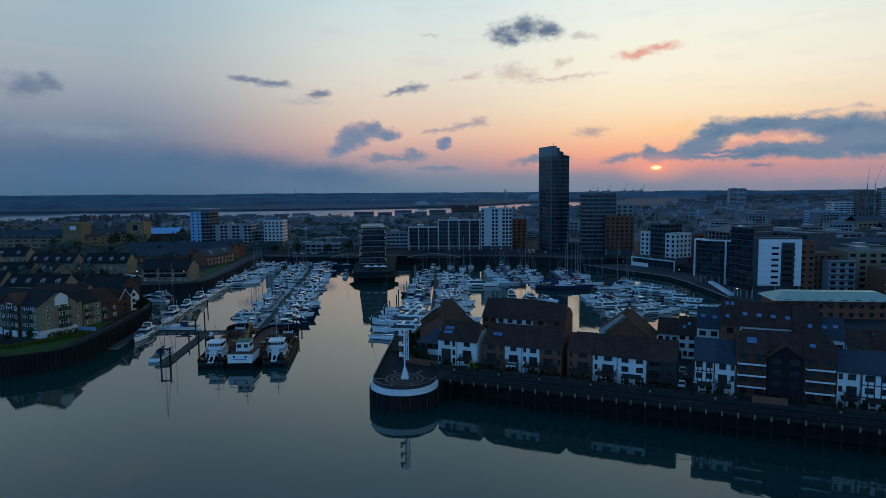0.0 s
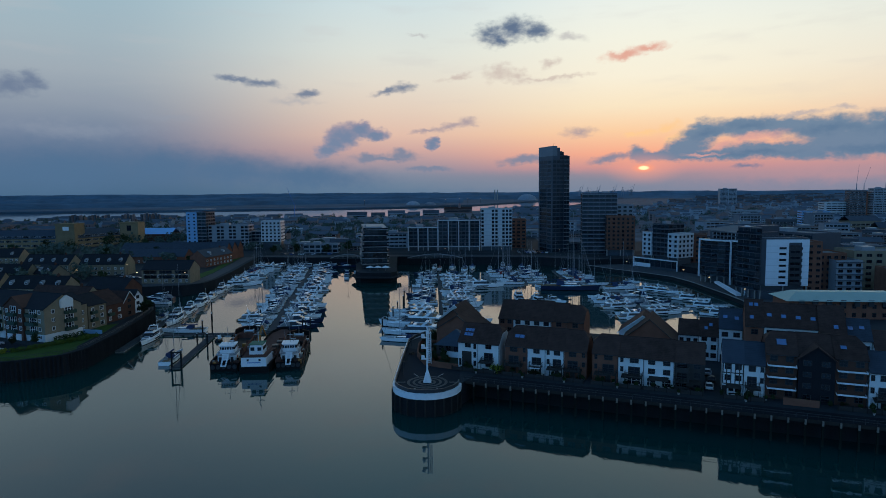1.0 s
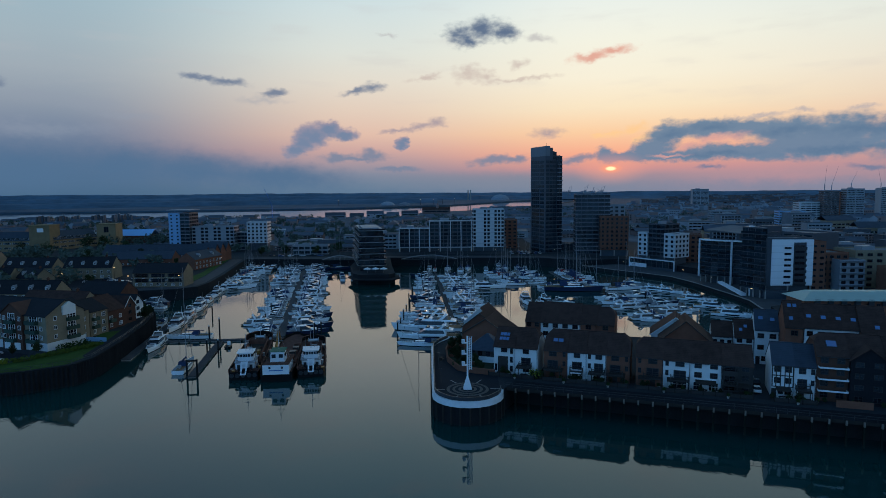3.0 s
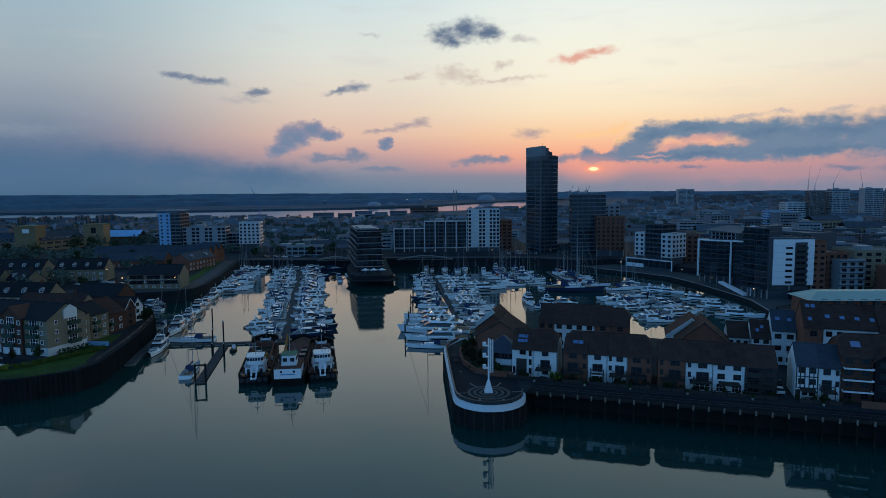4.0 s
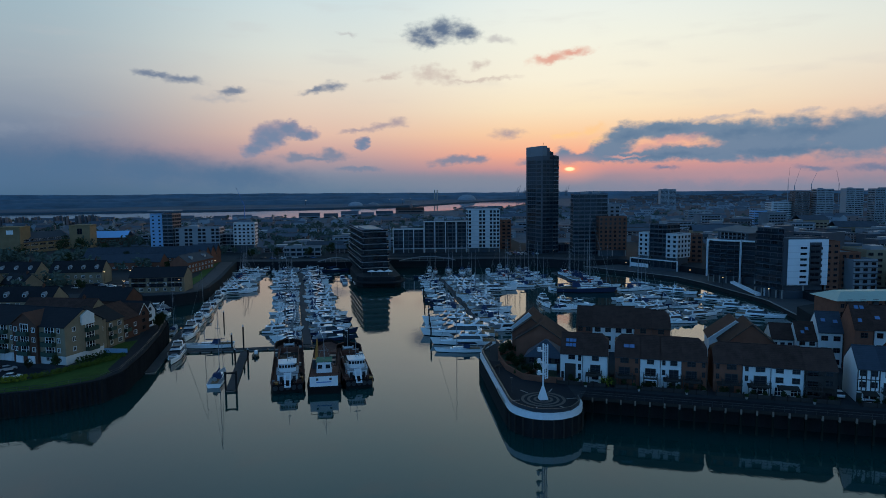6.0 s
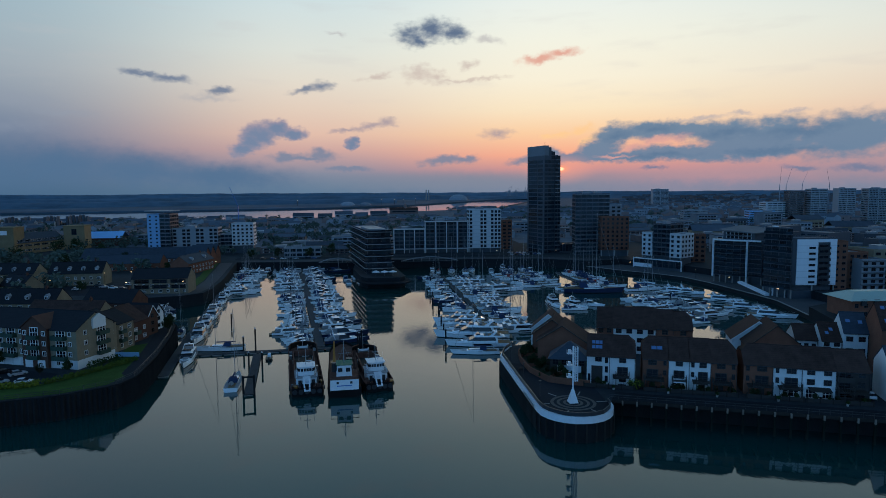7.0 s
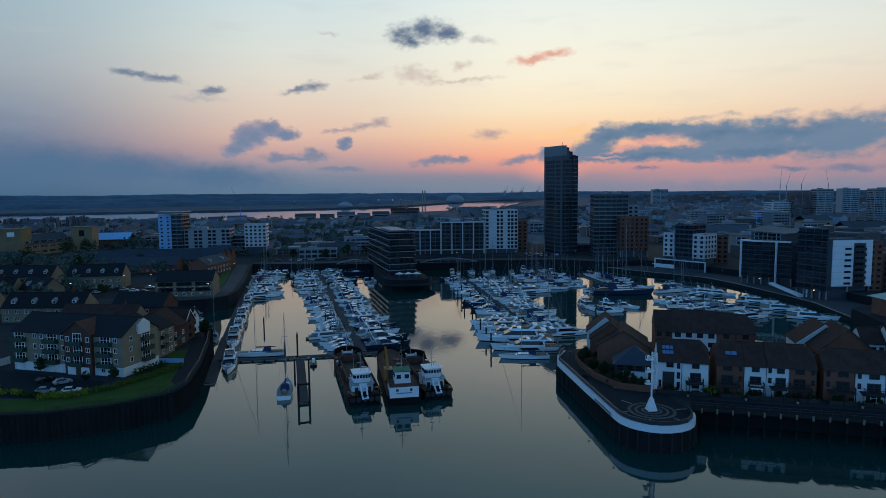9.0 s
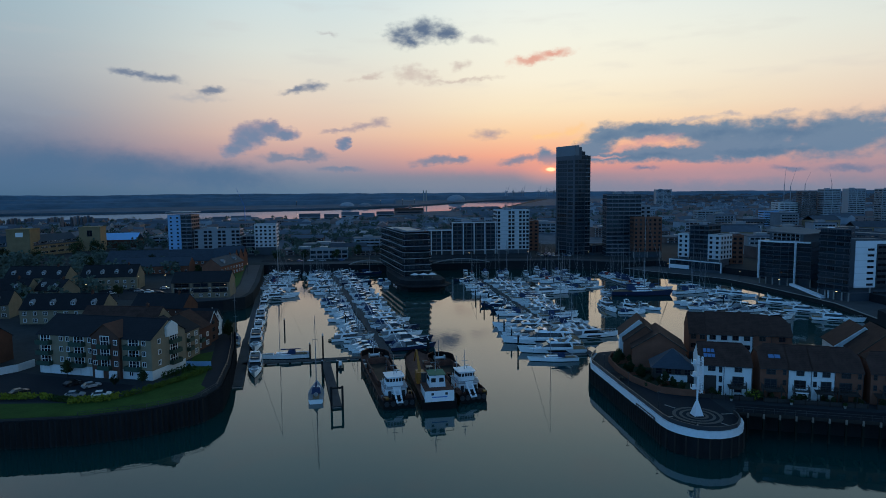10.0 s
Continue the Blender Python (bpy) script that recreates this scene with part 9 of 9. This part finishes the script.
# higher blocks on the skyline
SKY = [(456, 822, 42, 24, 9, CLADDING_PALE, "white office tower with dark bands", 1), (497, 790, 20, 18, 15, CLADDING_GREY, "tall grey residential tower", 2), (478, 806, 18, 18, 14, TOWN_BRICK, "tall brick residential tower", 2),
       (546, 752, 34, 18, 15, TOWN_PALE, "grey-white panelled tower block with dark bands", 3), (620, 900, 24, 18, 15, CLADDING_GREY, "tall grey panel tower block", 2), (590, 1480, 36, 24, 15, CLADDING_GREY, "far grey panel tower block", 2),
       (640, 1020, 24, 18, 13, BRICK_RED, "far red brick tower block", 2), (330, 800, 30, 18, 6, TOWN_PALE, "grey-white panelled office block", 3), (395, 760, 30, 18, 6, CLADDING_BLUE, "blue panelled office block", 2)]
for x, y, w, d, fl, wm, lab, bays in SKY:
    flat_block("tower_block", at(x, y, -12), w, d, fl, 2.9, wm, lab, bays=bays, side_bays=1, win=WIN_STRIP, ww=0.94, wh=0.45, category="tower block", group="skyline towers", plant=1, left=x < 560)

# town trees as uncountable foliage
def far_trees(name, boxes, n, seed, label):
    rnd = random.Random(seed)
    bm = bmesh.new()
    for _ in range(n):
        x0, x1, y0, y1 = boxes[rnd.randrange(len(boxes))]
        x, y, r = rnd.uniform(x0, x1), rnd.uniform(y0, y1), rnd.uniform(2.2, 4.2)
        for _ in range(5):
            leaf_clump(bm, rnd, (x + rnd.uniform(-r, r), y + rnd.uniform(-r, r), QZ + 2 + rnd.uniform(0, r * 1.5)), r * 0.7, 12, 1.0)
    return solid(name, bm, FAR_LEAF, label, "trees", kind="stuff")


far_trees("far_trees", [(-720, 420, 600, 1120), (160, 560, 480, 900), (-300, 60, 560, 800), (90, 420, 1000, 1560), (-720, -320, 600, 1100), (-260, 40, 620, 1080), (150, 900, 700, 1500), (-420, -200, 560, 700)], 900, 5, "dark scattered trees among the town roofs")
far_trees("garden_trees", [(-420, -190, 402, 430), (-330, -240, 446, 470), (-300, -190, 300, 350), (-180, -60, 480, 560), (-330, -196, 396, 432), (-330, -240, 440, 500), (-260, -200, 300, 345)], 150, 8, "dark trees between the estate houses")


def far_roofs(name, n, seed, spot, palette, label, size=(7, 24), high=(4, 11)):
    """Small far buildings, too many to count, in one mesh: walls and pitched or flat roofs."""
    rnd = random.Random(seed)
    verts, faces, mis = [], [], []
    for _ in range(n):
        x, y = spot(rnd)
        w, d, h, t = rnd.uniform(*size), rnd.uniform(7, 13), rnd.uniform(*high), radians(rnd.choice((0, 5, 8, 90, 95, -10)))
        c, s = math.cos(t), math.sin(t)
        k = len(verts)
        pitched = rnd.random() < 0.65
        top = h + (d * 0.3 if pitched else 0.4)
        for px, py, pz in ((0, 0, 0), (w, 0, 0), (w, d, 0), (0, d, 0), (0, 0, h), (w, 0, h), (w, d, h), (0, d, h), (0, d / 2 if pitched else 0, top), (w, d / 2 if pitched else 0, top), (w, d / 2 if pitched else d, top), (0, d / 2 if pitched else d, top)):
            verts.append((x + c * px - s * py, y + s * px + c * py, QZ + pz - 0.05))
        wall, roof = rnd.randrange(len(palette[0])), len(palette[0]) + rnd.randrange(len(palette[1]))
        for f, m in (((0, 1, 5, 4), wall), ((1, 2, 6, 5), wall), ((2, 3, 7, 6), wall), ((3, 0, 4, 7), wall), ((4, 5, 9, 8), roof), ((6, 7, 11, 10), roof), ((5, 6, 10, 9), wall), ((7, 4, 8, 11), wall), ((8, 9, 10, 11), roof)):
            if pitched and f == (8, 9, 10, 11):
                continue
            faces.append([k + i for i in f]), mis.append(m)
        for fl in range(int(h / 3)):
            nb = max(2, int(w / 3))
            for b in range(nb):
                if rnd.random() < 0.2:
                    continue
                k = len(verts)
                xa, xb, za, zb = w * (b + 0.25) / nb, w * (b + 0.75) / nb, fl * 3 + 0.9, fl * 3 + 2.3
                for px, pz in ((xa, za), (xb, za), (xb, zb), (xa, zb)):
                    verts.append((x + c * px + s * 0.05, y + s * px - c * 0.05, QZ + pz - 0.05))
                faces.append([k, k + 1, k + 2, k + 3]), mis.append(len(palette[0]) + len(palette[1]))
    me = bpy.data.meshes.new(name)
    me.from_pydata(verts, [], faces)
    me.update()
    for m in palette[0] + palette[1] + [GLASS]:
        me.materials.append(m)
    me.polygons.foreach_set("material_index", mis)
    return tagged(new(name, me), label, "buildings", kind="stuff")


FAR_PALETTE = ([TOWN_BRICK, TOWN_BRICK, TOWN_GREY, TOWN_BRICK, TOWN_GREY], [FAR_ROOF, FAR_ROOF, TOWN_ROOF])
far_roofs("far_town_roofs", 700, 3, lambda r: (lambda y: (r.uniform(150 + (y - 700) * 0.36, 1150), y))(r.uniform(700, 1900)), FAR_PALETTE, "crowded far brick houses and slate roofs of the town")
far_roofs("far_town_roofs", 130, 4, lambda r: (r.uniform(-420, 140), r.uniform(640, 1080)), FAR_PALETTE, "low sheds and houses between marina and estuary", (10, 40), (3.5, 6.5))
far_roofs("far_town_roofs", 170, 9, lambda r: (lambda y: (r.uniform(90, 150 + (y - 700) * 0.36), y))(r.uniform(1000, 1560)), FAR_PALETTE, "low dockland sheds beside the estuary", (12, 36), (3, 4.5))
far_roofs("far_town_roofs", 150, 12, lambda r: (r.uniform(-760, -330), r.uniform(640, 1120)), FAR_PALETTE, "low houses and sheds behind the estate", (10, 34), (3, 6))
far_roofs("far_town_roofs", 500, 6, lambda r: (lambda y: (r.uniform(430 + (y - 1500) * 0.5, 2200), y))(r.uniform(1500, 3000)), FAR_PALETTE, "far town fading towards the horizon", (14, 50), (5, 16))


# cranes and chimneys on the skyline
def tower_crane(x, y, h, jib, rz, luff=0.0, paint=None, label="distant grey tower crane"):
    c = thing("tower_crane", at(x, y, rz), label, "crane", "skyline cranes")
    bm = bmesh.new()
    box(bm, -0.5, 0.5, -0.5, 0.5, 0, h)
    part("tower", bm, paint or TOWN_GREY, c)
    bm = bmesh.new()
    t = radians(luff)
    rod(bm, (0, 0, h), (math.cos(t) * jib, 0, h + math.sin(t) * jib), 0.35, 4, 0.2)
    part("jib", bm, paint or TOWN_GREY, c)


tower_crane(-279, 1020, 24, 32, 180, 68, SKIN_BLUE, "blue dockside crane with raised jib")
tower_crane(752, 1240, 52, 36, 20, 84)
tower_crane(766, 1240, 50, 38, 10, 70)
tower_crane(896, 1375, 54, 30, 10, 62)
tower_crane(962, 1375, 54, 32, 200, 70)


def container_crane(x, y, s, up):
    c = thing("container_crane", pose(x, y, 3) @ Matrix.Diagonal((s, s, s, 1)), "far hazy container crane on the docks", "crane", "skyline cranes")
    bm = bmesh.new()
    for px in (-9, 9):
        for py in (-8, 8):
            rod(bm, (px, py, 0), (px * 0.5, py, 60), 1.3, 4)
    rod(bm, (-10, 0, 45), (10, 0, 45), 1.2, 4)
    part("legs", bm, TOWN_GREY, c)
    bm = bmesh.new()
    rod(bm, (-30, 0, 50), (10, 0, 50), 1.4, 4)
    rod(bm, (10, 0, 50), (10 + 50 * math.cos(up), 0, 50 + 50 * math.sin(up)), 1.3, 4, 0.7)
    rod(bm, (0, 0, 60), (0, 0, 78), 1.0, 4), rod(bm, (0, 0, 78), (10 + 40 * math.cos(up), 0, 50 + 40 * math.sin(up)), 0.4, 3)
    part("boom", bm, TOWN_GREY, c)


for i, (x, up) in enumerate(((600, 1.3), (650, 0.0), (715, 1.35), (770, 1.3), (830, 0.1), (890, 1.25))):
    container_crane(x, 3250 + 60 * (i % 3), 0.72, up)
for x in (505, 545):
    bm = bmesh.new()
    rod(bm, (0, 0, 0), (0, 0, 51), 3.2, 8, 2.4)
    solid("factory_chimney", bm, CONCRETE, "distant power station chimney", "chimney", m=pose(x * 0.3, 3000, 0))


# far shore: storage domes, sheds and points of light
def dome(x, y, r, h):
    bm = bmesh.new()
    rings = [[(r * math.cos(a) * math.cos(2 * math.pi * i / 16), r * math.cos(a) * math.sin(2 * math.pi * i / 16), h * math.sin(a)) for i in range(16)] for a in (0, 0.3, 0.6, 0.9, 1.2, 1.5)]
    loft(bm, rings, smooth=True)
    bm.faces.new([bm.verts.new(p) for p in rings[-1]])
    solid("storage_dome", bm, TOWN_GREY, "pale storage dome on the far shore", "dome", m=pose(x, y, 2.5))


dome(300, 2960, 44, 27), dome(-170, 2120, 24, 13), dome(-112, 2120, 20, 10)
for i, (x, y) in enumerate(((-60, 2150), (-15, 2160), (15, 2190), (60, 2250), (-330, 2100))):
    l = thing("dock_light", pose(x, y, 2.5), "tall lit lamp on the far docks", "street lamp", "far dock lights")
    bm = bmesh.new()
    rod(bm, (0, 0, 0), (0, 0, 18), 0.5, 5)
    part("mast", bm, METAL_DARK, l)
    bm = bmesh.new()
    box(bm, -0.6, 0.6, -0.6, 0.6, 18, 19.0)
    part("lamp_head", bm, LAMP_WARM, l)
for x, w, h, k in ((-205, 34, 6, 0), (-166, 24, 4, 1), (-138, 30, 7, 0), (-104, 22, 4, 1), (-78, 30, 6, 0), (-42, 56, 8, 2)):
    b = thing("terminal_shed", pose(x, 1080 + (x + 205) * 0.5 + (110 if k == 2 else 0), QZ, 0, 0, 4), ("pale-roofed waterfront terminal shed", "low grey waterfront shed", "long brick waterfront building with a turret")[k], "shed", "waterfront sheds")
    bm = bmesh.new()
    box(bm, 0, w, 0, 14, 0, h)
    part("wall", bm, (TOWN_GREY, TOWN_GREY, TOWN_BRICK)[k], b)
    gable_roof(b, w, 14, h, h + 4.5, (FAR_ROOF, TOWN_ROOF, ROOF_BROWN)[k], over=0.3)
    piece("window", WIN_PLAIN, b, w / 2, 0, h * 0.4, w * 0.9, 1, h * 0.3)
    if k == 2:
        bm = bmesh.new()
        rod(bm, (w * 0.55, 7, h), (w * 0.55, 7, h + 7), 3.2, 8)
        rod(bm, (w * 0.55, 7, h + 7), (w * 0.55, 7, h + 13), 3.8, 8, 0.2)
        part("turret", bm, TOWN_BRICK, b)


def silo_group(x, y, n, h):
    g = thing("silo_group", pose(x, y, QZ), "row of dark cylindrical silos on the waterfront", "silos", "waterfront silos")
    for i in range(n):
        bm = bmesh.new()
        px, r = i * 4.6, 2.0
        top = h * (0.86 + 0.14 * ((i * 7) % 3) / 2)
        rod(bm, (px, 0, 0), (px, 0, top), r, 10)
        rod(bm, (px, 0, top), (px, 0, top + 1.0), r, 10, 0.4)
        part("silo", bm, TOWN_BRICK if i % 3 == 1 else CLADDING_DARK, g)
    bm = bmesh.new()
    box(bm, -2, n * 4.6 - 2, 2.2, 5.0, 0, h * 0.45)
    part("pump_house", bm, CLADDING_DARK, g)


for x, n, h in ((-598, 4, 13), (-576, 3, 13), (-545, 5, 14), (-514, 7, 15), (-630, 5, 13), (-490, 2, 12)):
    silo_group(x, 985, n, h)
